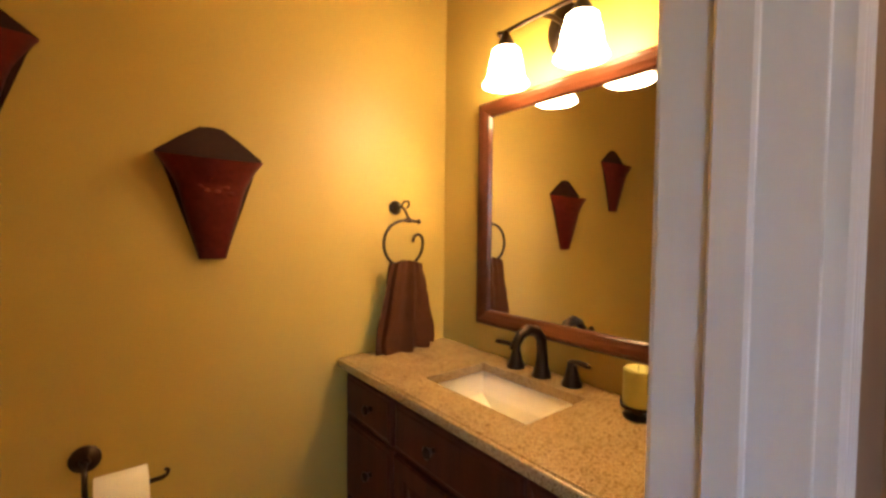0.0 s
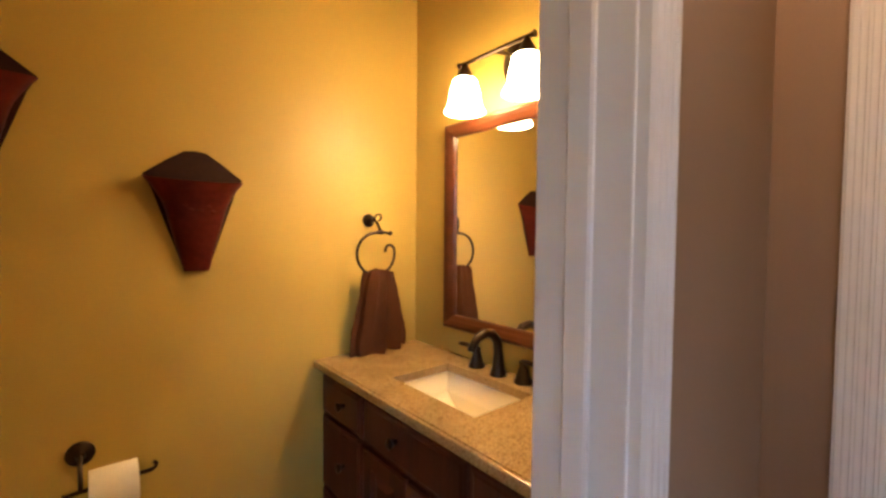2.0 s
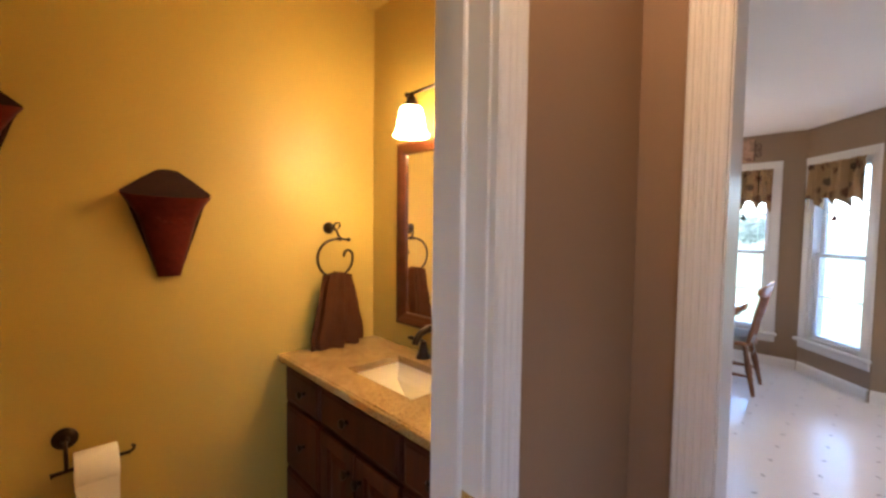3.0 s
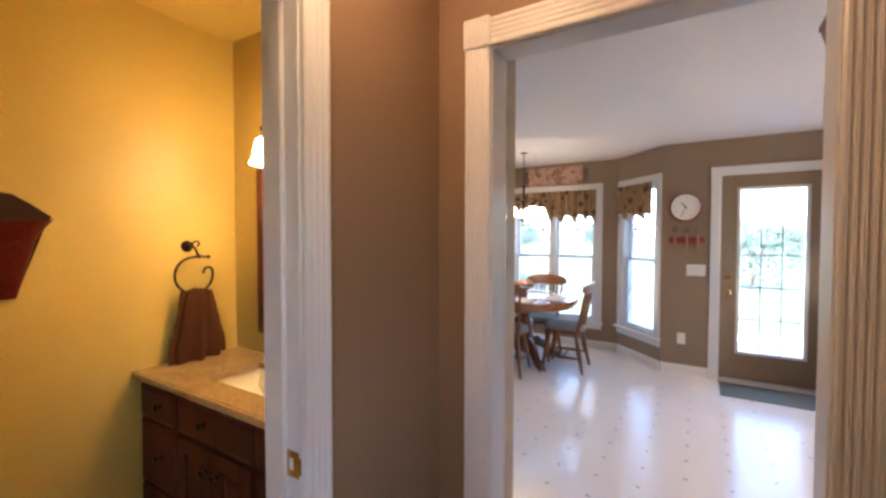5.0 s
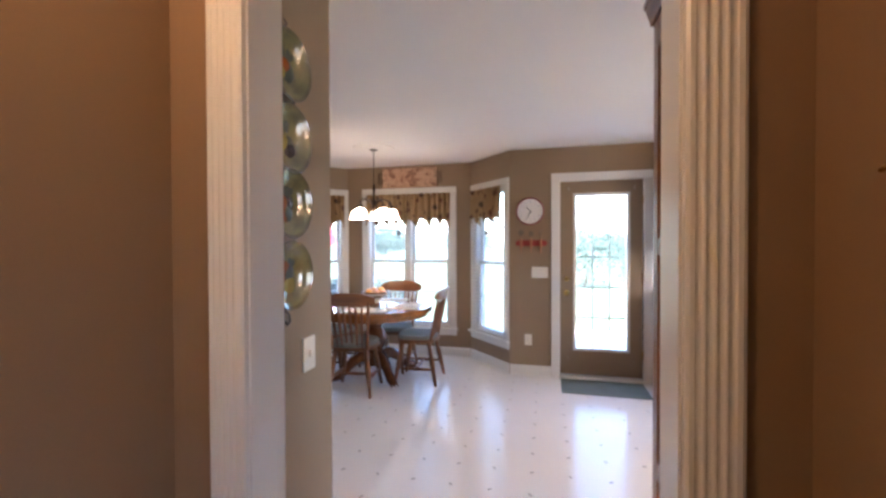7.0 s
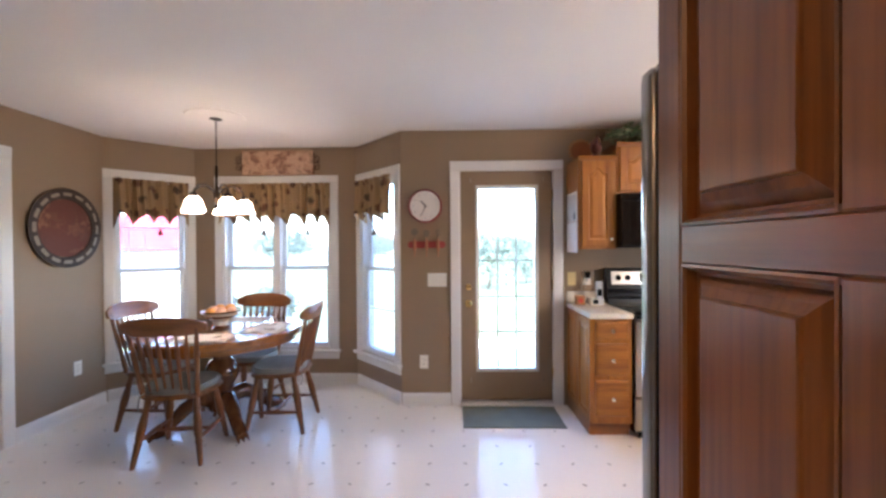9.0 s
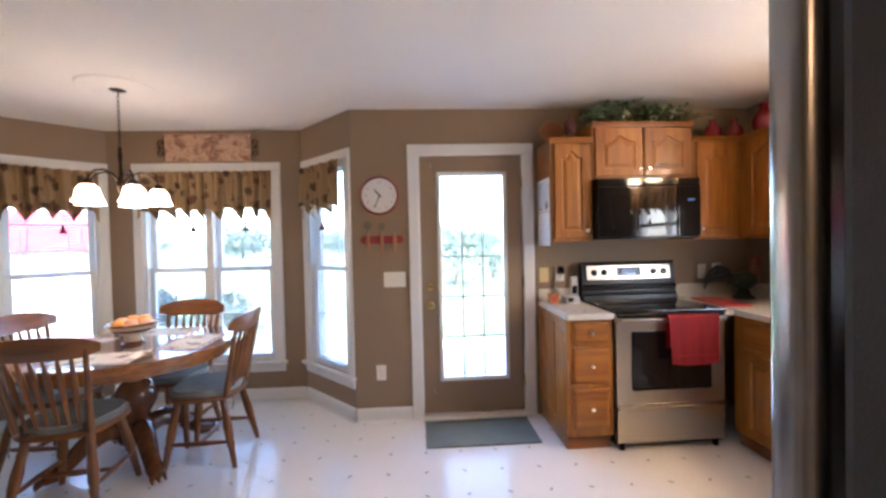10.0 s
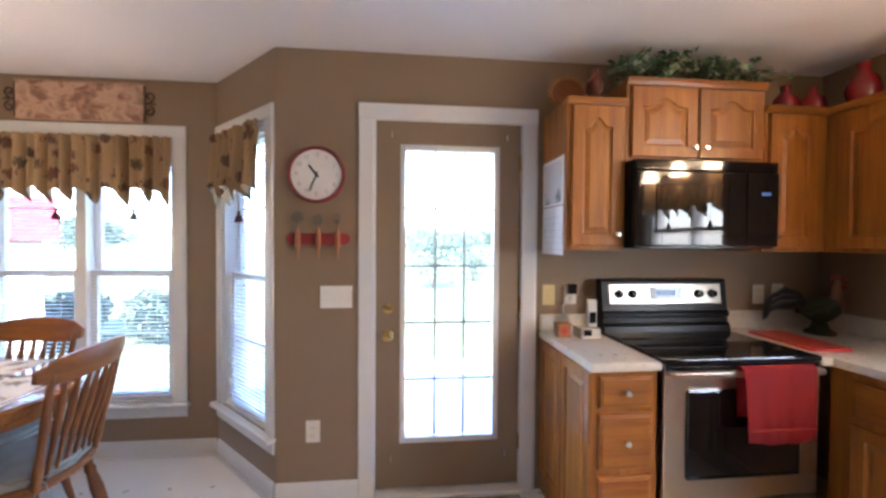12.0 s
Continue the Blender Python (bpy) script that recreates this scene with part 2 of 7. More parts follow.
def wall(name, p0, p1, thick, material, holes=(), label="", z0=0.0, z1=CEIL + 0.04):
    """A wall whose room face runs from p0 to p1 with the room on its left; holes: (s0, s1, z0, z1) go through it."""
    m, length = wall_frame(p0, p1)
    ss = sorted({0.0, length, *[v for h in holes for v in h[:2]]})
    zs = sorted({z0, z1, *[v for h in holes for v in h[2:]]})
    bm = bmesh.new()
    for a, b in zip(ss, ss[1:]):
        for c, d in zip(zs, zs[1:]):
            inside = any(h[0] <= (a + b) / 2 <= h[1] and h[2] <= (c + d) / 2 <= h[3] for h in holes)
            if not inside:
                box(bm, a, b, -thick, 0, c, d)
    # weld the blocks into one body
    at = {}
    for f in bm.faces:
        at.setdefault(tuple(round(v, 4) for v in f.calc_center_median()), []).append(f)
    bmesh.ops.delete(bm, geom=[f for fs in at.values() if len(fs) > 1 for f in fs], context='FACES')
    bmesh.ops.remove_doubles(bm, verts=bm.verts, dist=1e-5)
    bmesh.ops.transform(bm, matrix=m, verts=bm.verts)
    return tagged(part(name, bm, material, None), label or "painted wall", "wall", kind="structure")


# ---- plan ----
BX1, BY0, BY1 = 1.105, 0.225, 1.34          # powder room: mirror wall, door wall, towel wall
HY1, HY0 = 0.098, -1.11                     # hall: its two long walls
OX0, OX1 = 1.082, 1.195                     # wall between hall and kitchen
KX, KY = 4.86, -3.53                        # kitchen: door wall and sink wall
A, Bc, C, D = (4.92, 2.38), (5.43, 1.86), (5.43, 0.19), (KX, -0.335)   # corners of the bay


HZ = 2.045          # heads of doors and cased openings
# powder room
wall("wall_powder_north", (BX1, BY1), (-0.80, BY1), 0.12, GOLD, label="golden yellow painted powder room wall")
wall("wall_powder_east", (BX1, BY0), (BX1, BY1), 0.09, GOLD, label="golden yellow painted wall behind the mirror")
wall("wall_powder_west", (-0.80, BY1), (-0.80, BY0), 0.12, GOLD, label="golden yellow painted powder room wall")
wall("wall_powder_south", (-0.80, BY0), (BX1, BY0), 0.0625, GOLD, [(0.522, 1.305, 0, HZ + 0.018)], label="golden yellow painted wall with the doorway")
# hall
wall("wall_hall_north", (OX0, HY1), (-1.60, HY1), 0.0625, HALL_WARM_TAUPE, [(OX0 - 0.505, OX0 + 0.278, 0, HZ + 0.018)], label="taupe hall wall with the powder room doorway, warm lamplight put into its colour")
wall("wall_hall_south", (-1.60, HY0), (OX0, HY0), 0.12, HALL_WARM_TAUPE, [(0.15, 0.95, 0.9, 2.0)], label="taupe hall wall, warm lamplight put into its colour")
wall("wall_hall_west", (-1.60, HY1), (-1.60, HY0), 0.12, HALL_WARM_TAUPE, label="taupe hall wall, warm lamplight put into its colour")
wall("wall_hall_east", (OX0, HY0 - 0.12), (OX0, HY1 + 0.0625), 0.0565, HALL_WARM_TAUPE, [(-0.940 - HY0 + 0.12, -0.085 - HY0 + 0.12, 0, HZ + 0.018)], label="taupe wall with the cased opening to the kitchen, warm lamplight put into its colour")
# kitchen
wall("wall_kitchen_west", (OX1, 0.11), (OX1, KY), 0.0565, TAUPE, [(0.11 + 0.085, 0.11 + 0.940, 0, HZ + 0.018)], label="taupe painted kitchen wall with the cased opening")
wall("wall_plates", (1.807, 0.11), (OX1, 0.11), 0.09, TAUPE, label="taupe painted wall with hanging plates")
wall("wall_passage_west", (1.807, 1.285), (1.807, 0.20), 0.12, TAUPE, label="taupe painted wall")
wall("wall_passage_north", (3.024, 1.285), (1.807, 1.285), 0.115, TAUPE, [(0.172, 1.008, 0, HZ + 0.018)], label="taupe painted wall with a cased opening")
wall("wall_nook_west", (3.024, 2.38), (3.024, 1.40), 0.115, TAUPE, label="taupe painted wall")
wall("wall_nook_north", A, (3.024, 2.38), 0.14, TAUPE, [(A[0] - 4.048, A[0] - 3.212, 0, HZ + 0.018)], label="taupe painted dining nook wall")
wall("wall_kitchen_south", (OX1, KY), (KX, KY), 0.14, TAUPE, [(1.075, 2.255, 1.02, 2.05)], label="taupe painted wall behind the counter")
wall("wall_kitchen_east", (KX, KY - 0.14), D, 0.14, TAUPE, [(-1.683 - KY + 0.14, -0.837 - KY + 0.14, 0.0, HZ + 0.033)], label="taupe painted wall with the glazed back door")
WIN = (0.36, 2.055)     # sill and head of the window openings
wall("wall_bay_south", D, C, 0.14, TAUPE, [(0.09, 0.685, *WIN)], label="taupe painted angled bay wall")
wall("wall_bay_east", C, Bc, 0.14, TAUPE, [(0.265, 1.380, *WIN)], label="taupe painted bay wall")
wall("wall_bay_north", Bc, A, 0.14, TAUPE, [(0.075, 0.66, *WIN)], label="taupe painted angled bay wall")
# unseen filler posts added to close the outer corners of the bay against light
for px, py in (A, Bc, C):
    ux, uy = px - 4.4, py - 1.02
    k = 0.085 / math.hypot(ux, uy)
    tagged(part("trim_corner_post", lathe([(0.075, 0), (0.075, CEIL + 0.04)], 12, m=Matrix.Translation((px + ux * k * 1.25, py + uy * k * 1.25, 0))), TAUPE, None), "unseen filler post added at an outer corner of the bay", "trim", kind="structure")
for nm, poly, mat, lab in (("ceiling_powder", [(-0.92, 0.16), (1.195, 0.16), (1.195, 1.46), (-0.92, 1.46)], GOLD, "golden yellow powder room ceiling"),
                           ("ceiling_hall", [(-1.72, -1.23), (1.138, -1.23), (1.138, 0.1565), (-1.72, 0.1565)], CEILING, "white painted hall ceiling"),
                           ("ceiling_kitchen", [(1.1385, KY - 0.14), (5.0, KY - 0.14), (5.0, -0.4), (5.57, 0.12), (5.57, 1.93), (5.0, 2.52), (1.2, 2.52), (1.2, 1.47), (1.1385, 1.47)], CEILING, "off-white painted kitchen ceiling")):
    tagged(part(nm, prism(poly, CEIL, CEIL + 0.12), mat, None), lab, "ceiling", kind="structure")
for nm, poly, mat, lab in (("floor_kitchen", [(1.1385, KY - 0.14), (5.0, KY - 0.14), (5.0, -0.4), (5.57, 0.12), (5.57, 1.93), (5.0, 2.52), (1.2, 2.52), (1.2, 1.47), (1.1385, 1.47)], VINYL, "cream vinyl floor with small grey inlays"),
                           ("floor_hall", [(-1.72, -1.23), (1.1385, -1.23), (1.1385, 0.1565), (-1.72, 0.1565)], CHAIRWOOD, "brown wooden hall floor"),
                           ("floor_powder", [(-0.92, 0.1565), (1.1, 0.1565), (1.1, 1.46), (-0.92, 1.46)], VINYL, "pale powder room floor")):
    tagged(part(nm, prism(poly, -0.1, 0), mat, None), lab, "floor", kind="structure")

# ---- casings ----
def fluted(w, d, flutes=5):
    """Cross-section (across, out) of a fluted casing: w wide, d deep."""
    pts = [(0, 0), (0, d * 0.8), (0.006, d)]
    span = (w - 0.024) / flutes
    for i in range(flutes):
        x0 = 0.012 + i * span
        pts += [(x0 + span * 0.12, d)] + [(x0 + span * (0.5 - 0.36 * math.cos(math.pi * k / 4)), d - 0.0034 * math.sin(math.pi * k / 4)) for k in range(1, 4)] + [(x0 + span * 0.88, d)]
    return pts + [(w - 0.006, d), (w, d * 0.8), (w, 0)]


def plain(w, d):
    return [(0, 0), (0, d * 0.7), (0.008, d * 0.85), (0.014, d), (w - 0.01, d), (w, d * 0.75), (w, 0)]


def casing(name, m, s0, s1, z1, w, d, section, z0=0.0, rosette=False, sill=False, label="white painted casing", head_extra=0.0):
    """Trim round an opening on a wall's face; m: the wall's frame; s0, s1, z0, z1: the opening."""
    root = tagged(new(name), label, "trim", kind="structure")
    root.matrix_world = m
    top = z1
    for side, s in (("a", s0 - w), ("b", s1)):
        sec = section(w, d)
        bm = bmesh.new()
        prism(sec, z0, top, bm)
        part("casing_upright", bm, WHITE, root)
    hw = s1 - s0 if rosette else s1 - s0 + 2 * w
    h0 = s0 if rosette else s0 - w
    # the uprights were built at s = 0; move each to its place
    ups = [o for o in root.children]
    ups[0].location.x, ups[1].location.x = s0 - w, s1
    bm = prism(section(w, d), 0, hw)
    # lay the head along s with its section standing up
    bmesh.ops.transform(bm, matrix=Matrix(((0, 0, 1, h0), (0, 1, 0, 0), (1, 0, 0, z1), (0, 0, 0, 1))), verts=bm.verts)
    part("casing_head", bm, WHITE, root)
    if rosette:
        for s in (s0 - w, s1):
            bm = B(s - 0.003, s + w + 0.003, 0, d + 0.008, z1, z1 + w + 0.006, bevel=0.004)
            for r, h in ((0.036, 0.004), (0.024, 0.007), (0.010, 0.010)):
                lathe([(r, 0), (r, h), (r * 0.8, h + 0.002), (0, h + 0.002)], 20, bm, Matrix.Translation((s + w / 2, d + 0.007, z1 + w / 2 + 0.003)) @ pose(0, 0, 0, -90, 0, 0))
            part("rosette", bm, WHITE, root)
    if sill:
        part("window_sill", B(s0 - w - 0.02, s1 + w + 0.02, 0, d + 0.035, z0 - 0.028, z0, bevel=0.006), WHITE, root)
        part("window_apron", prism(plain(0.07, d * 0.8), 0, s1 - s0 + 2 * w, m=Matrix(((0, 0, 1, s0 - w), (0, 1, 0, 0), (1, 0, 0, z0 - 0.098), (0, 0, 0, 1)))), WHITE, root)
    return root


def jamb(m, s0, s1, z1, depth, z0=0.0, stop=0.0, label="white painted door jamb", thick=0.018):
    """Boards that line an opening whose clear width is s0 to s1."""
    root = tagged(new("jamb"), label, "door jamb", kind="structure")
    root.matrix_world = m
    part("jamb_side", B(s0 - thick, s0, -depth, 0, z0, z1 + thick, bevel=0.001), WHITE, root)
    part("jamb_side", B(s1, s1 + thick, -depth, 0, z0, z1 + thick, bevel=0.001), WHITE, root)
    part("jamb_head", B(s0, s1, -depth, 0, z1, z1 + thick, bevel=0.001), WHITE, root)
    if stop:
        for a, b in ((s0, s0 + 0.012), (s1 - 0.012, s1)):
            part("door_stop", B(a, b, -stop - 0.035, -stop, z0, z1, bevel=0.003), WHITE, root)
        # added strip at the foot; blocks the daylight under the back door
        part("sill_stop", B(s0 + 0.012, s1 - 0.012, -stop - 0.035, -stop, z0, z0 + 0.045, bevel=0.003), GRILLE, root, "grey strip added to close the gap at the door's foot")
    return root


frame_hall_north = wall_frame((OX0, HY1), (-1.60, HY1))[0]
casing("trim_powder_door", frame_hall_north, OX0 - 0.492, OX0 + 0.265, HZ + 0.005, 0.078, 0.018, lambda w, d: fluted(w, d, 3), rosette=True, label="white fluted casing of the powder room door")
jamb(frame_hall_north, OX0 - 0.487, OX0 + 0.26, HZ, 0.131, stop=0.045)
frame_powder_south = wall_frame((-0.80, BY0), (BX1, BY0))[0]
casing("trim_powder_door_inside", frame_powder_south, 0.535, 1.293, HZ + 0.005, 0.06, 0.014, plain, label="white casing inside the powder room")
frame_hall_east = wall_frame((OX0, HY0 - 0.12), (OX0, HY1))[0]
S0 = -0.922 - HY0 + 0.12
casing("trim_kitchen_opening", frame_hall_east, S0 - 0.005, S0 + 0.823, HZ + 0.005, 0.088, 0.018, lambda w, d: fluted(w, d, 4), rosette=True, label="white fluted casing of the kitchen opening with corner blocks")
jamb(frame_hall_east, S0, S0 + 0.819, HZ, 0.113)
frame_kw = wall_frame((OX1, 0.11), (OX1, KY))[0]
casing("trim_kitchen_opening_inside", frame_kw, 0.208, 1.037, HZ + 0.005, 0.06, 0.015, plain, label="white casing on the kitchen side of the opening")
frame_passage = wall_frame((3.024, 1.285), (1.807, 1.285))[0]
casing("trim_passage_opening", frame_passage, 0.185, 0.995, HZ + 0.005, 0.09, 0.016, plain, label="white casing of the passage opening")
jamb(frame_passage, 0.19, 0.99, HZ, 0.115)
frame_nook_n = wall_frame(A, (3.024, 2.38))[0]
casing("trim_nook_door", frame_nook_n, A[0] - 4.03, A[0] - 3.23, HZ, 0.09, 0.016, plain, label="white casing of the dining nook doorway")
jamb(frame_nook_n, A[0] - 4.03, A[0] - 3.23, HZ, 0.14)
frame_ke = wall_frame((KX, KY - 0.14), D)[0]
DS = lambda y: y - KY + 0.14
casing("trim_back_door", frame_ke, DS(-1.665), DS(-0.855), HZ + 0.015, 0.088, 0.018, plain, label="white casing of the back door")
jamb(frame_ke, DS(-1.665), DS(-0.855), HZ + 0.015, 0.14, z0=0.03, stop=0.060)
# unseen plain walls added beyond the openings, to close them and block the sun
wall("wall_beyond_passage", (1.807, 1.60), (3.024, 1.60), 0.1, TAUPE, label="unseen plain wall added beyond the passage")
wall("wall_beyond_nook", (3.1, 2.80), (4.2, 2.80), 0.1, TAUPE, label="unseen plain wall added beyond the nook doorway")
wall("wall_beyond_passage_west", (1.807, 1.70), (1.807, 1.402), 0.1, TAUPE, label="unseen plain wall added beyond the passage")
wall("wall_beyond_nook_west", (3.1, 2.90), (3.1, 2.522), 0.1, TAUPE, label="unseen plain wall added beyond the nook doorway")
wall("wall_beyond_nook_east", (4.2, 2.522), (4.2, 2.90), 0.1, TAUPE, label="unseen plain wall added beyond the nook doorway")
tagged(part("ceiling_beyond_nook", B(2.95, 4.35, 2.522, 2.95, CEIL, CEIL + 0.12), CEILING, None), "unseen plain ceiling added beyond the nook doorway", "ceiling", kind="structure")
tagged(part("floor_beyond_nook", B(2.95, 4.35, 2.522, 2.95, -0.12, -0.002), VINYL, None), "unseen plain vinyl floor added beyond the nook doorway", "floor", kind="structure")

# ---- baseboards ----
def baseboard(p0, p1, s0, s1, h=0.11):
    m, length = wall_frame(p0, p1)
    sec = [(0, 0), (0, 0.014), (h - 0.025, 0.014), (h - 0.012, 0.010), (h, 0.005), (h, 0)]
    bm = prism(sec, s0, s1, m=Matrix(((0, 0, 1, 0), (0, 1, 0, 0), (1, 0, 0, 0), (0, 0, 0, 1))))
    # quarter-round shoe at its foot
    prism([(0, 0.014), (0, 0.026), (0.006, 0.024), (0.012, 0.014)], s0, s1, bm, Matrix(((0, 0, 1, 0), (0, 1, 0, 0), (1, 0, 0, 0), (0, 0, 0, 1))))
    ob = part("baseboard", bm, WHITE, None)
    ob.matrix_world = m
    tagged(ob, "white painted baseboard", "baseboard", kind="structure")


baseboard((KX, KY), D, -0.765 - KY, -0.335 - KY)
baseboard(D, C, 0.012, 0.765)
baseboard(C, Bc, 0.01, 1.66)
baseboard(Bc, A, 0.01, 0.72)
baseboard(A, (3.024, 2.38), 0.012, A[0] - 4.12)
baseboard((1.807, 0.11), (OX1, 0.11), 0, 0.53)
baseboard((OX0, HY1), (-1.60, HY1), 0.01, OX0 - 0.58)

# ---- windows of the bay ----
def window(name, p0, p1, s0, s1, units, label):
    """A double-hung window of one or two units in an opening of a bay wall, with casing, sill, sashes, panes and blind."""
    m, length = wall_frame(p0, p1)
    root = tagged(new(name), label, "window", kind="structure")
    root.matrix_world = m
    z0, z1 = WIN
    t = 0.018
    for a, b, c, d in ((s0, s0 + t, z0, z1), (s1 - t, s1, z0, z1), (s0 + t, s1 - t, z1 - t, z1), (s0 + t, s1 - t, z0, z0 + t)):
        part("window_frame", B(a, b, -0.135, -0.002, c, d), WHITE, root)
    edges = [s0 + t, s1 - t] if units == 1 else [s0 + t, (s0 + s1) / 2 - 0.03, (s0 + s1) / 2 + 0.03, s1 - t]
    if units == 2:
        part("mullion", B(edges[1], edges[2], -0.135, -0.004, z0 + t, z1 - t, bevel=0.003), WHITE, root)
    zm = 1.19
    for a, b in zip(edges[::2], edges[1::2]):
        for y, za, zb in ((-0.115, zm - 0.02, z1 - t), (-0.075, z0 + t, zm + 0.02)):
            f = 0.04
            sash = part("sash", bmesh.new(), WHITE, root)
            bm = bmesh.new()
            box(bm, a, a + f, y, y + 0.034, za, zb, 0.003)
            box(bm, b - f, b, y, y + 0.034, za, zb, 0.003)
            box(bm, a + f, b - f, y, y + 0.034, za, za + f, 0.003)
            box(bm, a + f, b - f, y, y + 0.034, zb - f, zb, 0.003)
            bm.to_mesh(sash.data)
            bm.free()
            zc = (za + zb) / 2
            part("muntin", B(a + f, b - f, y + 0.012, y + 0.024, zc - 0.007, zc + 0.007), WHITE, sash)
            for pz0, pz1 in ((za + f, zc - 0.007), (zc + 0.007, zb - f)):
                pane = part("pane", B(a + f, b - f, y + 0.015, y + 0.019, pz0, pz1), GLASS, sash, "glass pane tinted grey to dim the view outdoors")
                pane.visible_shadow = False
        # lowered blind with its slats level
        blind = part("blind", B(a + 0.012, b - 0.012, -0.034, -0.008, z1 - t - 0.03, z1 - t, bevel=0.003), WHITE, root, "white mini blind lowered with open slats")
        slat = None
        z = z0 + 0.055
        while z < z1 - 0.06:
            if slat is None:
                bm = bmesh.new()
                prism([(-0.030, 0), (-0.025, 0.0014), (-0.021, 0.0018), (-0.017, 0.0014), (-0.012, 0), (-0.012, -0.0006), (-0.021, 0.0012), (-0.030, -0.0006)], a + 0.014, b - 0.014, bm, Matrix(((0, 0, 1, 0), (1, 0, 0, 0), (0, 1, 0, 0), (0, 0, 0, 1))))
                slat = part("slat", bm, WHITE, blind)
                slat.location.z = z
            else:
                o = slat.copy()
                scene.collection.objects.link(o)
                o.location.z = z
            z += 0.024
        part("bottom_rail", B(a + 0.012, b - 0.012, -0.033, -0.009, z0 + 0.024, z0 + 0.036, bevel=0.003), WHITE, blind)
        for sx in (a + 0.09, b - 0.09):
            part("cord", tube([(sx, -0.007, z0 + 0.03), (sx, -0.007, z1 - 0.04)], 0.0011, 5), WHITE, blind)
    casing("trim_" + name, m, s0 + 0.004, s1 - 0.004, z1 - 0.004, 0.082, 0.018, plain, z0=z0 - 0.002, sill=True, label="white painted window casing with sill")
    return root, m


SILLED = [window("window_1", D, C, 0.09, 0.685, 1, "white double-hung window in the angled bay wall"),
          window("window_2", C, Bc, 0.265, 1.380, 2, "pair of white double-hung windows in the bay"),
          window("window_3", Bc, A, 0.075, 0.66, 1, "white double-hung window in the angled bay wall")]

# ---- glazed back door ----
def back_door():
    """Taupe painted door with fifteen panes."""
    root = tagged(new("door_1"), "taupe painted back door with fifteen glass panes", "door", kind="structure")
    root.matrix_world = wall_frame((KX, -1.66), (KX, 0))[0]
    w, h, t = 0.80, 2.015, 0.044
    n0 = -0.052
    g0, g1, gz0, gz1 = 0.125, 0.665, 0.255, 1.885
    bm = bmesh.new()
    for a, b, c, d in ((0, g0, 0, h), (g1, w, 0, h), (g0, g1, 0, gz0), (g0, g1, gz1, h)):
        box(bm, a, b, n0, n0 + t, c, d)
    part("door_panel", bm, TAUPE, root).location.z = 0.045
    lite = part("glazing_frame", bmesh.new(), WHITE, root, "white plastic glazing frame")
    bm = bmesh.new()
    f = 0.026
    for a, b, c, d in ((g0 - 0.006, g0 + f, gz0 - 0.006, gz1 + 0.006), (g1 - f, g1 + 0.006, gz0 - 0.006, gz1 + 0.006), (g0 + f, g1 - f, gz0 - 0.006, gz0 + f), (g0 + f, g1 - f, gz1 - f, gz1 + 0.006)):
        box(bm, a, b, n0 - 0.01, n0 + t + 0.01, c + 0.045, d + 0.045, 0.005)
    bm.to_mesh(lite.data)
    bm.free()
    a0, a1, b0, b1 = g0 + f, g1 - f, gz0 + f + 0.045, gz1 - f + 0.045
    for i in (1, 2):
        x = a0 + (a1 - a0) * i / 3
        part("muntin", B(x - 0.005, x + 0.005, n0 + 0.012, n0 + 0.032, b0, b1), GRILLE, lite)
    for k in range(1, 5):
        z = b0 + (b1 - b0) * k / 5
        part("muntin", B(a0, a1, n0 + 0.013, n0 + 0.031, z - 0.005, z + 0.005), GRILLE, lite)
    for i in range(3):
        for k in range(5):
            pane = part("pane", B(a0 + (a1 - a0) * i / 3 + 0.005, a0 + (a1 - a0) * (i + 1) / 3 - 0.005, n0 + 0.02, n0 + 0.024, b0 + (b1 - b0) * k / 5 + 0.005, b0 + (b1 - b0) * (k + 1) / 5 - 0.005), GLASS, lite, "glass pane tinted grey to dim the view outdoors")
            pane.visible_shadow = False
    turn = pose(0, 0, 0, -90, 0, 0)
    knob_s = w - 0.065
    for z, prof in ((0.868, [(0.030, 0), (0.030, 0.006), (0.012, 0.012), (0.011, 0.035), (0.026, 0.045), (0.030, 0.058), (0.022, 0.070), (0, 0.073)]),
                    (1.012, [(0.027, 0), (0.027, 0.010), (0.014, 0.014), (0.012, 0.024), (0, 0.025)])):
        part("door_knob" if z < 0.9 else "deadbolt", lathe(prof, 18, m=Matrix.Translation((knob_s, n0 + t, z + 0.03)) @ turn), BRASS, root, "polished brass", smooth=True)
    for z in (0.28, 1.06, 1.85):
        part("hinge", B(-0.012, 0.004, n0 + t - 0.004, n0 + t + 0.008, z - 0.045, z + 0.045, bevel=0.003), BRASS, root, "brass hinge")
    tagged(part("threshold", B(4.80, 5.01, -1.665, -0.855, 0.0, 0.032, bevel=0.006), WHITE, None), "pale door threshold", "threshold", kind="structure")
    for y, z in ((-1.575, 1.985), (-0.945, 1.985), (-1.575, 0.235), (-0.945, 0.235)):
        tagged(part("curtain_hook", tube([(4.852, y, z + 0.015), (4.838, y, z + 0.008), (4.834, y, z - 0.026)], 0.005, 6), NICKEL, None), "small metal curtain rod hook on the door", "hook", group="curtain rod hooks")


back_door()

# ---- outdoors ----
def leaf_mat(name, c):
    return speckled(name, c, 0.6, vary=0.35, large=3, fine=25, relief=0)


GRASS = speckled("lawn_grass", (0.085, 0.105, 0.05), 0.9, vary=0.25, large=0.3, fine=20, relief=0.3)
LEAF = leaf_mat("tree_leaves", (0.075, 0.105, 0.080))
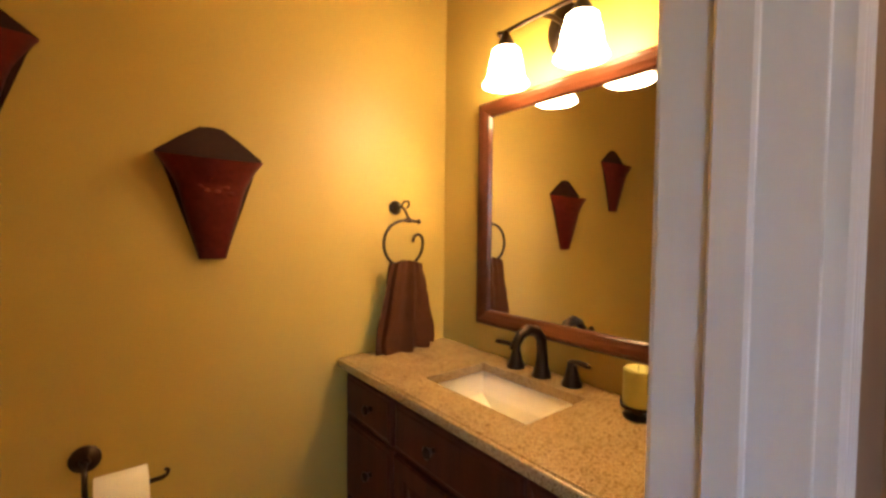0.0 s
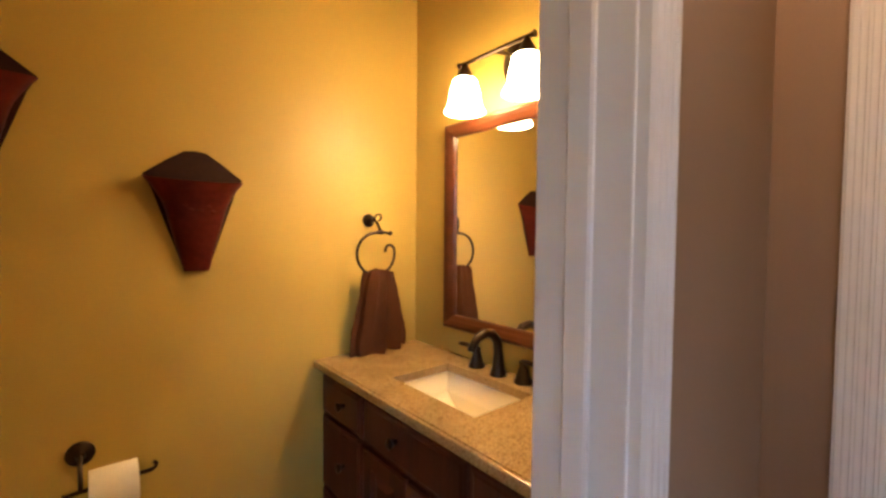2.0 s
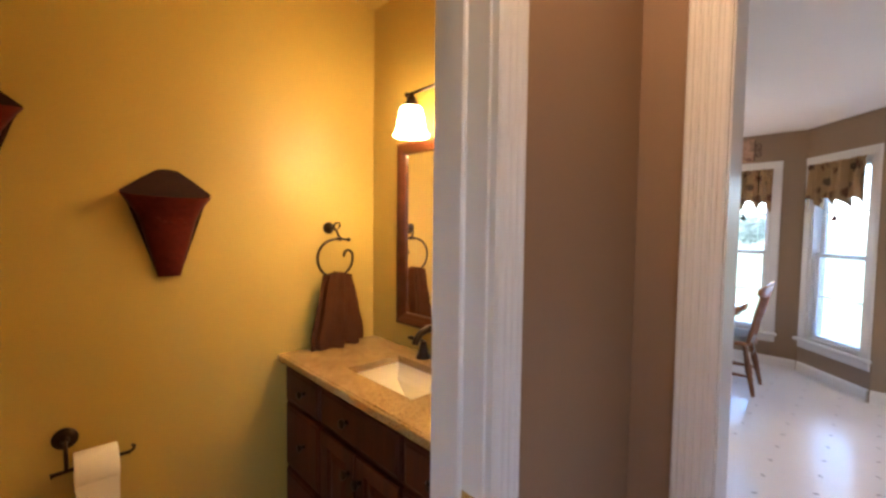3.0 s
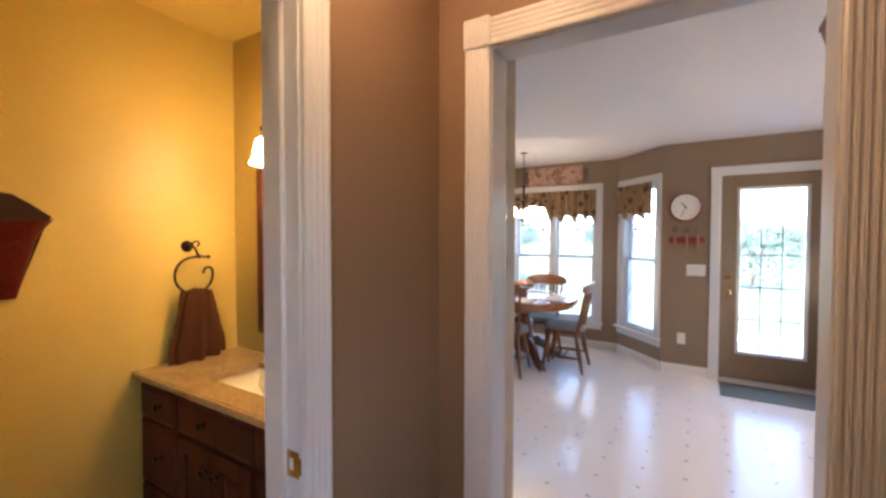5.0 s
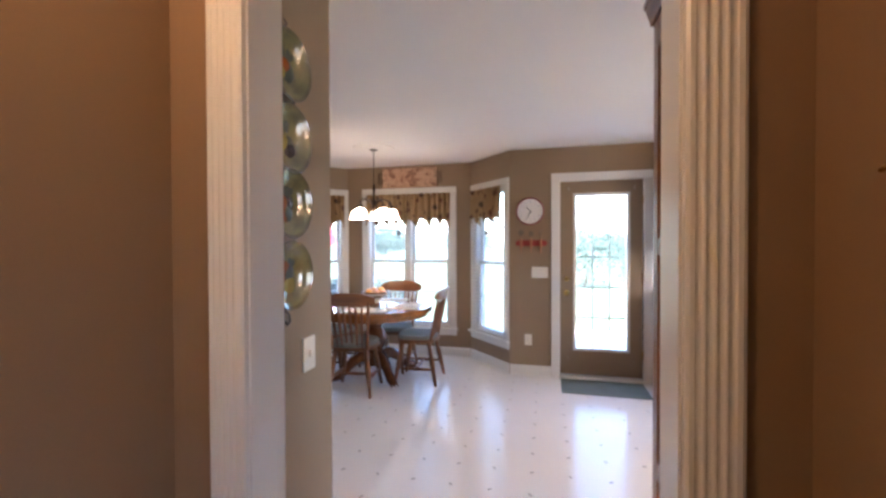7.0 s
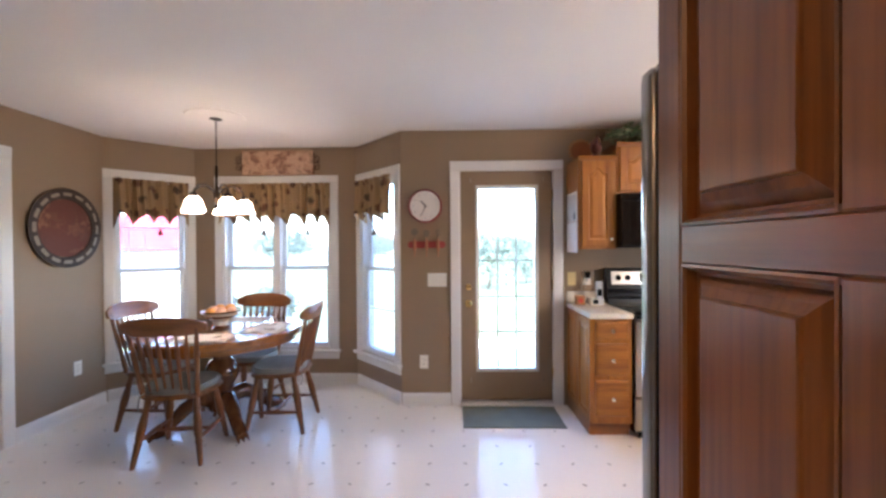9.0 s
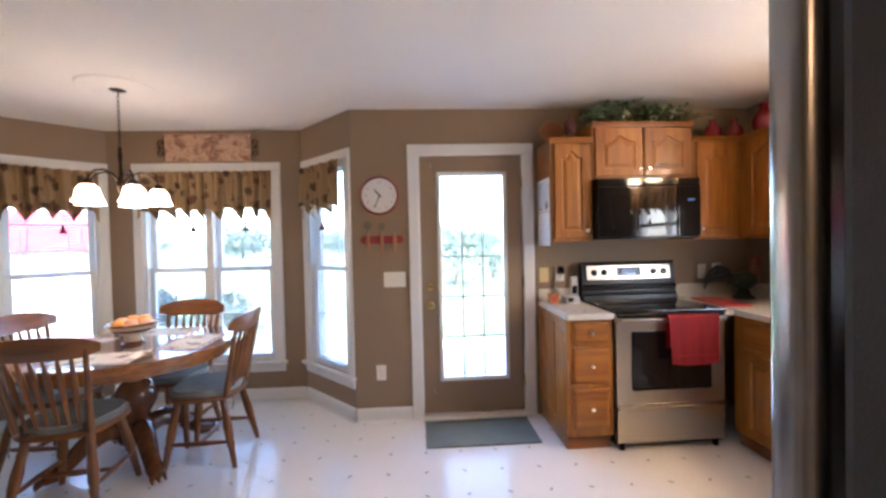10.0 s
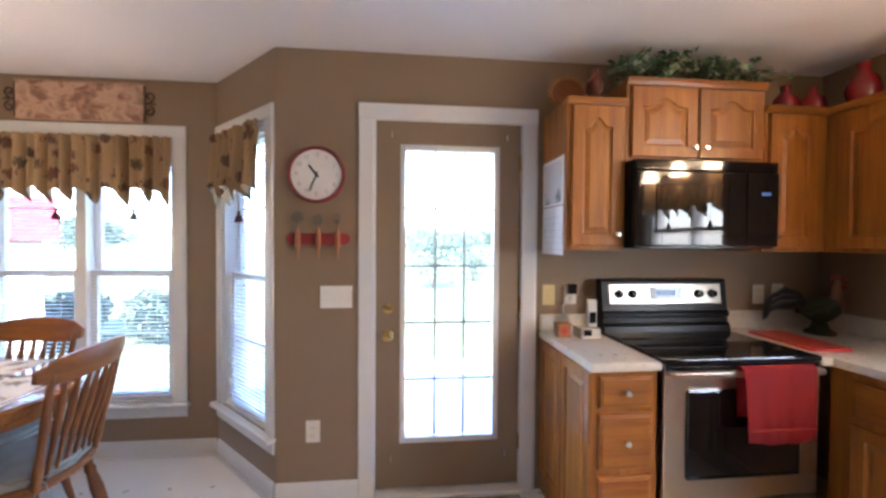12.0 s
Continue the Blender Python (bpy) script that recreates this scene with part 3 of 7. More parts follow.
BARK = speckled("bark", (0.11, 0.08, 0.055), 0.9, vary=0.3, fine=30, relief=0.4)
SIDING = speckled("pale_siding", (0.55, 0.53, 0.50), 0.7, vary=0.06)
REDROOF = speckled("red_metal_roof", (0.30, 0.026, 0.036), 0.5, vary=0.1)
CONCRETE = speckled("pale_concrete", (0.60, 0.57, 0.53), 0.85, vary=0.12)

bm = bmesh.new()
bmesh.ops.create_grid(bm, x_segments=2, y_segments=2, size=600, matrix=Matrix.Translation((0, 0, -0.45)))
tagged(part("ground", bm, GRASS, None), "green lawn outside the house", "ground", kind="structure")
tagged(part("porch_slab", B(5.01, 7.6, -2.9, -0.45, -0.45, -0.03, bevel=0.01), CONCRETE, None), "pale concrete porch slab outside the back door", "porch", kind="structure")


def leafy(centre, radii, count, size, seed):
    """Many small leaf clumps scattered through an uneven crown."""
    rng = random.Random(seed)
    bm = bmesh.new()
    for _ in range(count):
        v = Vector((rng.gauss(0, 1), rng.gauss(0, 1), rng.gauss(0, 1))).normalized() * (rng.random() ** 0.4)
        k = 1 + 0.35 * noise.noise(v * 2.2 + Vector((seed, 0, 0)))
        p = Vector(centre) + Vector((v.x * radii[0], v.y * radii[1], v.z * radii[2])) * k
        rot = Euler((rng.random() * 6.3, rng.random() * 6.3, rng.random() * 6.3)).to_matrix()
        s = size * (0.6 + 0.8 * rng.random())
        q = [bm.verts.new(p + rot @ (Vector(c) * s)) for c in ((-0.5, 0, 0), (0, -0.32, 0.1), (0.5, 0, 0), (0, 0.32, 0.1))]
        bm.faces.new(q)
    return bm


def tree(at, h, spread, seed):
    root = thing("tree", "green leafy tree at the edge of the lawn", "tree", (at[0], at[1], -0.45), group="trees by the lawn")
    rng = random.Random(seed)
    bm = tube([(0, 0, 0), (0.05, 0.02, h * 0.25), (0.0, 0.1, h * 0.5), (0.1, 0.1, h * 0.8)], [h * 0.035, h * 0.026, h * 0.02, h * 0.006], 8)
    for k in range(6):
        a, z = rng.random() * 6.3, h * (0.3 + 0.08 * k)
        tube([(0, 0.05, z), (math.cos(a) * spread * 0.4, math.sin(a) * spread * 0.4, z + h * 0.1), (math.cos(a) * spread * 0.75, math.sin(a) * spread * 0.75, z + h * 0.18)], [h * 0.012, h * 0.008, h * 0.003], 6, bm)
    part("trunk", bm, BARK, root)
    part("crown", leafy((0, 0, h * 0.54), (spread, spread, h * 0.46), 4200, h * 0.075, seed), LEAF, root)


for i, (x, y, h, sp) in enumerate(((62, -26, 4.2, 4.4), (66, -17, 4.8, 4.6), (58, -9, 3.4, 3.4), (70, 12, 4.4, 4.8), (55, -34, 4.5, 4.5), (78, -5, 4.6, 5.2), (62, 24, 4.6, 5), (60, 38, 5.0, 5))):
    tree((x, y), h, sp, i + 3)


def shrub(at, r, h, seed):
    root = thing("shrub", "rounded green garden shrub on the lawn", "shrub", (at[0], at[1], -0.45), group="shrubs by the house")
    bm = bmesh.new()
    rng = random.Random(seed)
    for k in range(7):
        a = rng.random() * 6.3
        tube([(0, 0, 0), (math.cos(a) * r * 0.3, math.sin(a) * r * 0.3, h * 0.45), (math.cos(a) * r * 0.6, math.sin(a) * r * 0.6, h * 0.75)], [0.018, 0.012, 0.005], 5, bm)
    part("stems", bm, BARK, root)
    part("foliage", leafy((0, 0, h * 0.55), (r, r, h * 0.48), 1500, 0.10 * max(1.0, r), seed), LEAF, root)


shrub((10.5, 3.3), 0.55, 0.95, 31)
shrub((10.9, 4.9), 0.5, 0.9, 32)
shrub((13.5, -6.2), 0.8, 1.5, 34)
shrub((18.6, -2.3), 1.25, 2.5, 35)
shrub((21.5, -4.4), 0.9, 1.7, 36)


def shed(at, w, d, eave, ridge, rz):
    """A low garden shed: pale boarded walls, a red metal roof with standing seams, a door and a window in its long side."""
    root = thing("shed", "pale garden shed with a red metal roof", "shed", (at[0], at[1], -0.45), rz)
    part("wall", B(-w / 2, w / 2, -d / 2, d / 2, 0, eave), SIDING, root)
    for k in range(9):
        z = 0.12 + k * (eave - 0.16) / 9
        part("board", B(-w / 2 - 0.012, w / 2 + 0.012, -d / 2 - 0.014, -d / 2 - 0.002, z, z + (eave - 0.16) / 9 - 0.012), SIDING, root)
    lay = Matrix(((0, 0, 1, 0), (1, 0, 0, 0), (0, 1, 0, 0), (0, 0, 0, 1)))
    roof = part("roof", prism([(-d / 2 - 0.2, eave), (d / 2 + 0.2, eave), (0, ridge)], -w / 2 - 0.2, w / 2 + 0.2, m=lay), REDROOF, root, "red metal roof")
    for k in range(10):
        x = -w / 2 - 0.18 + k * (w + 0.36) / 9
        part("seam", tube([(x, -d / 2 - 0.2, eave + 0.01), (x, 0, ridge + 0.01)], 0.014, 5), REDROOF, roof)
    part("door", B(-0.45, 0.45, -d / 2 - 0.035, -d / 2 - 0.015, 0.05, eave - 0.12, bevel=0.005), CONCRETE, root)


shed((9.05, 6.75), 4.2, 2.2, 1.83, 2.55, -50)

# ---- kitchen cabinets ----
KNOB = [(0.007, 0), (0.006, 0.010), (0.013, 0.016), (0.015, 0.021), (0.011, 0.027), (0, 0.028)]
FACE_PLUS_Y = pose(0, 0, 0, -90, 0, 0)


def panel_door(w, h, t=0.019, arch=0.0, rail=0.055, n0=0.0):
    """A raised-panel cabinet door or drawer front, w by h, standing in the plane y = n0 and facing +y."""
    bm = bmesh.new()
    n = 10
    top = [(rail + (w - 2 * rail) * i / n) for i in range(n, -1, -1)]

    def rise(u):
        """Cathedral curve of the top rail."""
        v = abs(u - 0.5) * 2
        return arch * (0.5 + 0.5 * math.cos(math.pi * min(1, v / 0.72)))

    def ring(inset, depth):
        k = 1 - 2 * inset / (w - 2 * rail)
        pts = [(rail + inset, rail + inset), (w - rail - inset, rail + inset)]
        for x in top:
            u = (x - rail) / (w - 2 * rail)
            pts.append((w / 2 + (x - w / 2) * k, h - rail - arch - inset + rise(u)))
        return [bm.verts.new((x, n0 + depth, z)) for x, z in pts]

    outer = [(0, 0), (w, 0)] + [(w * (x - rail) / (w - 2 * rail), h) for x in top]
    e = 0.004
    outer_in = [(min(max(x, e), w - e), min(max(z, e), h - e)) for x, z in outer]
    rings = [[bm.verts.new((x, n0, z)) for x, z in outer], [bm.verts.new((x, n0 + t - e, z)) for x, z in outer], [bm.verts.new((x, n0 + t, z)) for x, z in outer_in],
             ring(0, t), ring(0.005, t - 0.008), ring(0.012, t - 0.009), ring(0.034, t - 0.002)]
    for a, b in zip(rings, rings[1:]):
        for i in range(len(a)):
            j = (i + 1) % len(a)
            bm.faces.new((a[i], a[j], b[j], b[i]))
    bm.faces.new(rings[-1])
    bm.faces.new(rings[0])
    return bm


def drawer_front(w, h, t=0.019):
    """A solid drawer front with a moulded edge."""
    bm = bmesh.new()
    rings = [[bm.verts.new((x, n, z)) for x, z in ((e, e), (w - e, e), (w - e, h - e), (e, h - e))] for e, n in ((0, 0), (0, t - 0.009), (0.004, t - 0.004), (0.011, t - 0.003), (0.016, t))]
    for a, b in zip(rings, rings[1:]):
        for i in range(4):
            bm.faces.new((a[i], a[(i + 1) % 4], b[(i + 1) % 4], b[i]))
    bm.faces.new(rings[0])
    bm.faces.new(rings[-1])
    return bm


def add_door(root, s, z, w, h, knob=None, arch=0.0, n0=0.0, mat=None, rail=0.055, name="door"):
    d = part(name, drawer_front(w, h) if name == "drawer" else panel_door(w, h, arch=arch, rail=rail), mat or OAK, root)
    d.location = (s, n0, z)
    if knob:
        part("knob", lathe(KNOB, 14, m=Matrix.Translation((knob[0], 0.019, knob[1])) @ FACE_PLUS_Y), NICKEL, d, "satin nickel knob", smooth=True)
    return d


def cabinet(label, m, w, z0, z1, depth, kick=0.0, category="cabinet", crown=0.0):
    """An oak cabinet box with a face frame; m: frame of its face, s along it, y out of it."""
    root = tagged(new("cabinet"), label, category)
    root.matrix_world = m
    bm = box(bmesh.new(), 0, w, -depth, 0, z0 + kick, z1, 0.002)
    part("body", bm, OAK, root)
    if kick:
        part("toe_kick", B(0.0, w, -depth, -0.045, z0, z0 + kick), DOORWOOD_X, root, "brown recessed toe kick")
    if crown:
        part("crown", prism([(0, 0), (0.012, 0), (0.018, crown * 0.5), (0.03, crown), (0, crown)], -0.004, w + 0.004, m=Matrix(((0, 0, 1, 0), (1, 0, 0, 0), (0, 1, 0, z1 - crown + 0.004), (0, 0, 0, 1)))), OAK_X, root, "moulded top edge")
    return root


def facing_west(x, y):
    return wall_frame((x, y), (x, y + 1))[0]


def facing_north(x, y):
    return wall_frame((x, y), (x + 1, y))[0]


# uppers on the door wall
c = cabinet("honey oak wall cabinet with one arched door", facing_west(4.53, -2.088), 0.300, 1.372, 2.105, 0.328, crown=0.03)
add_door(c, 0.022, 1.395, 0.256, 0.675, (0.030, 0.055), 0.045)
c = cabinet("short honey oak cabinet over the microwave", facing_west(4.53, -2.834), 0.744, 1.812, 2.212, 0.328, crown=0.03)
add_door(c, 0.022, 1.832, 0.345, 0.345, (0.318, 0.05), 0.045)
add_door(c, 0.377, 1.832, 0.345, 0.345, (0.027, 0.05), 0.045)
c = cabinet("honey oak corner wall cabinet with one arched door", facing_west(4.53, -3.195), 0.359, 1.368, 2.105, 0.328, crown=0.03)
add_door(c, 0.065, 1.39, 0.272, 0.68, (0.245, 0.055), 0.045)
# uppers on the sink wall
c = cabinet("honey oak wall cabinet with two arched doors", facing_north(3.63, -3.20), 0.895, 1.368, 2.105, 0.326, crown=0.03)
add_door(c, 0.02, 1.39, 0.425, 0.68, (0.397, 0.055), 0.05)
add_door(c, 0.452, 1.39, 0.378, 0.68, (0.028, 0.055), 0.05)

# base units
root = thing("corner_cabinet", "honey oak blind corner wall cabinet", "cabinet", (4.693, -3.362, 0))
part("body", B(-0.163, 0.163, -0.163, 0.163, 1.370, 2.104, bevel=0.002), OAK, root)
part("top_board", B(-0.163, 0.163, -0.163, 0.163, 2.1045, 2.1095), OAK_X, root)
c = cabinet("honey oak base cabinet with three drawers and a panelled end", facing_west(4.245, -2.088), 0.298, 0.0, 0.868, 0.61, kick=0.10)
for z, h in ((0.715, 0.135), (0.452, 0.236), (0.158, 0.262)):
    add_door(c, 0.03, z, 0.238, h, (0.119, h / 2), name="drawer", rail=0.022, mat=OAK_X)
end = part("end_panel", bmesh.new(), OAK, c)
bm = bmesh.new()
for a in (0.0, 0.305):
    piece = panel_door(0.30, 0.75, t=0.010, rail=0.045)
    bmesh.ops.transform(piece, matrix=Matrix.Translation((a, 0, 0)), verts=piece.verts)
    tmp = bpy.data.meshes.new("tmp")
    piece.to_mesh(tmp)
    piece.free()
    bm.from_mesh(tmp)
    bpy.data.meshes.remove(tmp)
bm.to_mesh(end.data)
bm.free()
end.data.materials.clear()
end.data.materials.append(OAK)
end.matrix_basis = Matrix(((0, 1, 0, 0.298), (-1, 0, 0, -0.002), (0, 0, 1, 0.108), (0, 0, 0, 1)))
XU = 3.525
c = cabinet("honey oak base cabinet with a drawer over a door", facing_north(XU, -2.915), 4.245 - XU, 0.0, 0.868, 0.60, kick=0.10)
add_door(c, 0.033, 0.672, 0.585, 0.160, (0.30, 0.09), name="drawer", rail=0.022, mat=OAK_X)
add_door(c, 0.033, 0.118, 0.585, 0.530, (0.055, 0.465))
c = cabinet("honey oak base cabinet with a drawer over a door", facing_north(3.05, -2.915), XU - 3.05 - 0.003, 0.0, 0.868, 0.60, kick=0.10)
add_door(c, 0.02, 0.672, 0.42, 0.160, (0.21, 0.08), name="drawer", rail=0.022, mat=OAK_X)
add_door(c, 0.02, 0.118, 0.42, 0.530, (0.38, 0.465))

# worktops
def worktop(name, label, parts):
    root = thing(name, label, "worktop")
    for nm, poly, z0, z1 in parts:
        bm = prism(poly, z0, z1)
        bmesh.ops.bevel(bm, geom=[e for e in bm.edges], offset=0.005, segments=2, affect='EDGES')
        part(nm, bm, LAMINATE, root)


worktop("worktop", "cream laminate worktop beside the stove", [("slab", [(4.215, -2.090), (4.858, -2.090), (4.858, -1.775), (4.215, -1.775)], 0.870, 0.907), ("backsplash", [(4.836, -2.088), (4.858, -2.088), (4.858, -1.778), (4.836, -1.778)], 0.908, 1.0)])
worktop("worktop", "cream laminate corner worktop under the wall cabinets", [("slab", [(3.05, -3.528), (4.858, -3.528), (4.858, -2.842), (4.215, -2.842), (4.215, -2.897), (3.05, -2.897)], 0.870, 0.907),
                                                                            ("backsplash", [(4.836, -3.505), (4.858, -3.505), (4.858, -2.845), (4.836, -2.845)], 0.908, 1.01), ("backsplash", [(3.05, -3.528), (4.858, -3.528), (4.858, -3.506), (3.05, -3.506)], 0.908, 1.01)])

# ---- stove ----
def text_bar(root, name, x0, x1, y, z0, z1, mat):
    return part(name, B(x0, x1, y, y + 0.002, z0, z1), mat, root)


DISPLAY = glow("blue_display", (0.25, 0.5, 1.0), 0.008, (0.01, 0.01, 0.02))


def stove():
    """Freestanding electric range; its face looks along +y of its own frame."""
    root = tagged(new("stove"), "stainless steel electric stove with a black glass top", "stove")
    w = 0.742
    root.matrix_world = facing_west(4.225, -2.838)
    part("body", B(0.004, w - 0.004, -0.60, -0.03, 0.03, 0.895), BLACKPLASTIC, root, "black side panels")
    bm = box(bmesh.new(), 0, w, -0.60, 0.012, 0.895, 0.918, 0.006, 2)
    part("cooktop", bm, BLACKGLASS, root, "black ceramic glass cooktop")
    door = part("oven_door", B(0.006, w - 0.006, -0.03, 0.005, 0.305, 0.888, bevel=0.006, seg=2), STEEL_Y, root, "brushed steel oven door")
    part("oven_window", B(0.105, w - 0.105, 0.004, 0.009, 0.40, 0.785, bevel=0.012, seg=2), BLACKGLASS, door, "dark glass window")
    part("vent_strip", B(0.01, w - 0.01, 0.0, 0.007, 0.868, 0.89), BLACKPLASTIC, door)
    bm = bmesh.new()
    prism([(0.012, 0.03), (w - 0.012, 0.03), (w - 0.02, 0.052), (0.02, 0.052)], 0.845, 0.872, bm)
    bmesh.ops.bevel(bm, geom=bm.edges[:], offset=0.006, segments=2, affect='EDGES')
    for a in (0.012, w - 0.042):
        box(bm, a, a + 0.03, 0.0, 0.034, 0.848, 0.869, 0.003)
    part("handle", bm, STEEL_Y, door, "bright steel handle bar")
    drawer = part("drawer", B(0.006, w - 0.006, -0.03, 0.006, 0.055, 0.296, bevel=0.006, seg=2), STEEL_Y, root, "brushed steel storage drawer")
    part("drawer_lip", B(0.012, w - 0.012, 0.004, 0.022, 0.268, 0.292, bevel=0.006, seg=2), STEEL_Y, drawer)
    for a in (0.05, w - 0.05):
        part("foot", lathe([(0.018, 0), (0.018, 0.03), (0.012, 0.06)], 12, m=Matrix.Translation((a, -0.03, 0))), BLACKPLASTIC, root)
        part("foot", lathe([(0.018, 0), (0.018, 0.03), (0.012, 0.06)], 12, m=Matrix.Translation((a, -0.52, 0))), BLACKPLASTIC, root)
    # sloped back guard with its controls
    guard = part("back_guard", prism([(-0.60, 0.918), (-0.495, 0.918), (-0.500, 0.950), (-0.520, 0.966), (-0.522, 0.992), (-0.508, 1.004), (-0.508, 1.018), (-0.524, 1.032), (-0.530, 1.062), (-0.545, 1.19), (-0.555, 1.205), (-0.60, 1.205)], 0.0, w, m=Matrix(((0, 0, 1, 0), (1, 0, 0, 0), (0, 1, 0, 0), (0, 0, 0, 1)))), BLACKENAMEL, root, "black ribbed back guard")
    tilt = Matrix.Translation((0, -0.5295, 1.075)) @ pose(0, 0, 0, -7.5, 0, 0).inverted()
    fas = part("control_panel", B(0.038, w - 0.038, 0.0, 0.006, -0.006, 0.104, bevel=0.003), STEEL_Y, guard, "brushed steel control panel")
    fas.matrix_basis = tilt
    part("display", B(0.275, w - 0.275, 0.006, 0.008, 0.016, 0.088), BLACKGLASS, guard, "dark clock display").matrix_basis = tilt
    part("clock_digits", B(0.315, w - 0.315, 0.008, 0.0085, 0.040, 0.070), DISPLAY, guard, "small blue digits").matrix_basis = tilt
    for s in (0.095, 0.175, w - 0.175, w - 0.095):
        k = part("control_knob", lathe([(0.024, 0), (0.024, 0.006), (0.018, 0.010), (0.016, 0.026), (0, 0.027)], 18, m=FACE_PLUS_Y), BLACKPLASTIC, guard, "black control knob", smooth=True)
        k.matrix_basis = tilt @ Matrix.Translation((s, 0.006, 0.05))
    # burner rings on the glass
    RING = speckled("grey_burner_ring", (0.09, 0.09, 0.09), 0.2, vary=0.1)
    for s, y, r in ((0.2, -0.16, 0.10), (0.2, -0.42, 0.075), (0.54, -0.16, 0.08), (0.54, -0.42, 0.10)):
        bm = bmesh.new()
        n = 40
        a = [bm.verts.new((s + r * math.cos(6.2832 * i / n), y + r * math.sin(6.2832 * i / n), 0.9184)) for i in range(n)]
        b = [bm.verts.new((s + (r - 0.004) * math.cos(6.2832 * i / n), y + (r - 0.004) * math.sin(6.2832 * i / n), 0.9184)) for i in range(n)]
        for i in range(n):
            bm.faces.new((a[i], a[(i + 1) % n], b[(i + 1) % n], b[i]))
        part("burner_ring", bm, RING, root)


stove()


def microwave():
    root = tagged(new("microwave"), "black over-the-range microwave under the cabinet", "microwave")
    root.matrix_world = facing_west(4.46, -2.832)
    w, z0, z1 = 0.742, 1.382, 1.808
    part("body", B(0, w, -0.39, 0.0, z0, z1, bevel=0.004), BLACKPLASTIC, root)
    door = part("door", B(0.175, w - 0.002, 0.001, 0.028, z0 + 0.012, z1 - 0.055, bevel=0.008, seg=2), BLACKGLASS, root, "glossy black door")
    part("window", B(0.27, w - 0.10, 0.027, 0.030, z0 + 0.075, z1 - 0.12, bevel=0.004), base_mat("smoked_glass", (0.007, 0.006, 0.006), 0.03)[0], door, "smoked glass window")
    ctl = part("control_panel", B(0.002, 0.170, 0.001, 0.026, z0 + 0.012, z1 - 0.055, bevel=0.006, seg=2), BLACKGLASS, root, "black touch panel")
    part("display", B(0.045, 0.095, 0.0262, 0.027, z1 - 0.165, z1 - 0.150), DISPLAY, ctl, "small blue clock digits")
    KEY = speckled("dark_key", (0.007, 0.007, 0.008), 0.12)
    for r in range(5):
        for q in range(3):
            part("key", B(0.030 + q * 0.038, 0.058 + q * 0.038, 0.0262, 0.0268, z0 + 0.04 + r * 0.034, z0 + 0.062 + r * 0.034), KEY, ctl)
    grille = part("vent_grille", B(0.002, w - 0.002, 0.001, 0.020, z1 - 0.052, z1 - 0.002, bevel=0.004), BLACKGLASS, root, "glossy black vent grille")
    for i in range(4):
        part("slat", B(0.02, w - 0.02, 0.020, 0.0215, z1 - 0.046 + i * 0.011, z1 - 0.040 + i * 0.011), BLACKGLASS, grille)


microwave()


def fridge():
    """Tall refrigerator that faces away from the hall wall; its side stands beside the opened door."""
    root = tagged(new("refrigerator"), "stainless steel refrigerator with dark grey sides", "refrigerator")
    root.matrix_world = pose(0, 0, 0)
    y1, y0, z1 = -1.102, -2.01, 1.700
    part("body", B(1.225, 1.868, y0, y1, 0.02, z1 - 0.012, bevel=0.008, seg=2), FRIDGESIDE, root, "dark grey textured side")
    part("gasket", B(1.868, 1.886, y0 + 0.012, y1 - 0.010, 0.06, z1 - 0.01), BLACKPLASTIC, root, "black door seal")
    for a, b in (((y0 + y1) / 2 + 0.004, y1 + 0.002), (y0 - 0.002, (y0 + y1) / 2 - 0.004)):
        d = part("door", B(1.886, 1.926, a, b, 0.06, z1, bevel=0.016, seg=3), STEEL_Z, root, "brushed steel door", smooth=True)
        ym = a + 0.05 if a > -1.6 else b - 0.05
        part("handle", tube([(1.926, ym, 0.75), (1.969, ym, 0.80), (1.969, ym, 1.45), (1.926, ym, 1.50)], 0.012, 8), STEEL_Z, d, smooth=True)
    part("hinge_cover", B(1.80, 1.915, y1 - 0.09, y1 - 0.02, z1 - 0.012, z1 + 0.012, bevel=0.005), BLACKPLASTIC, root, "black hinge cover")
    for y in (y0 + 0.08, y1 - 0.08):
        part("foot", lathe([(0.02, 0), (0.02, 0.03)], 12, m=Matrix.Translation((1.80, y, 0))), BLACKPLASTIC, root)
        part("foot", lathe([(0.02, 0), (0.02, 0.03)], 12, m=Matrix.Translation((1.30, y, 0))), BLACKPLASTIC, root)


fridge()


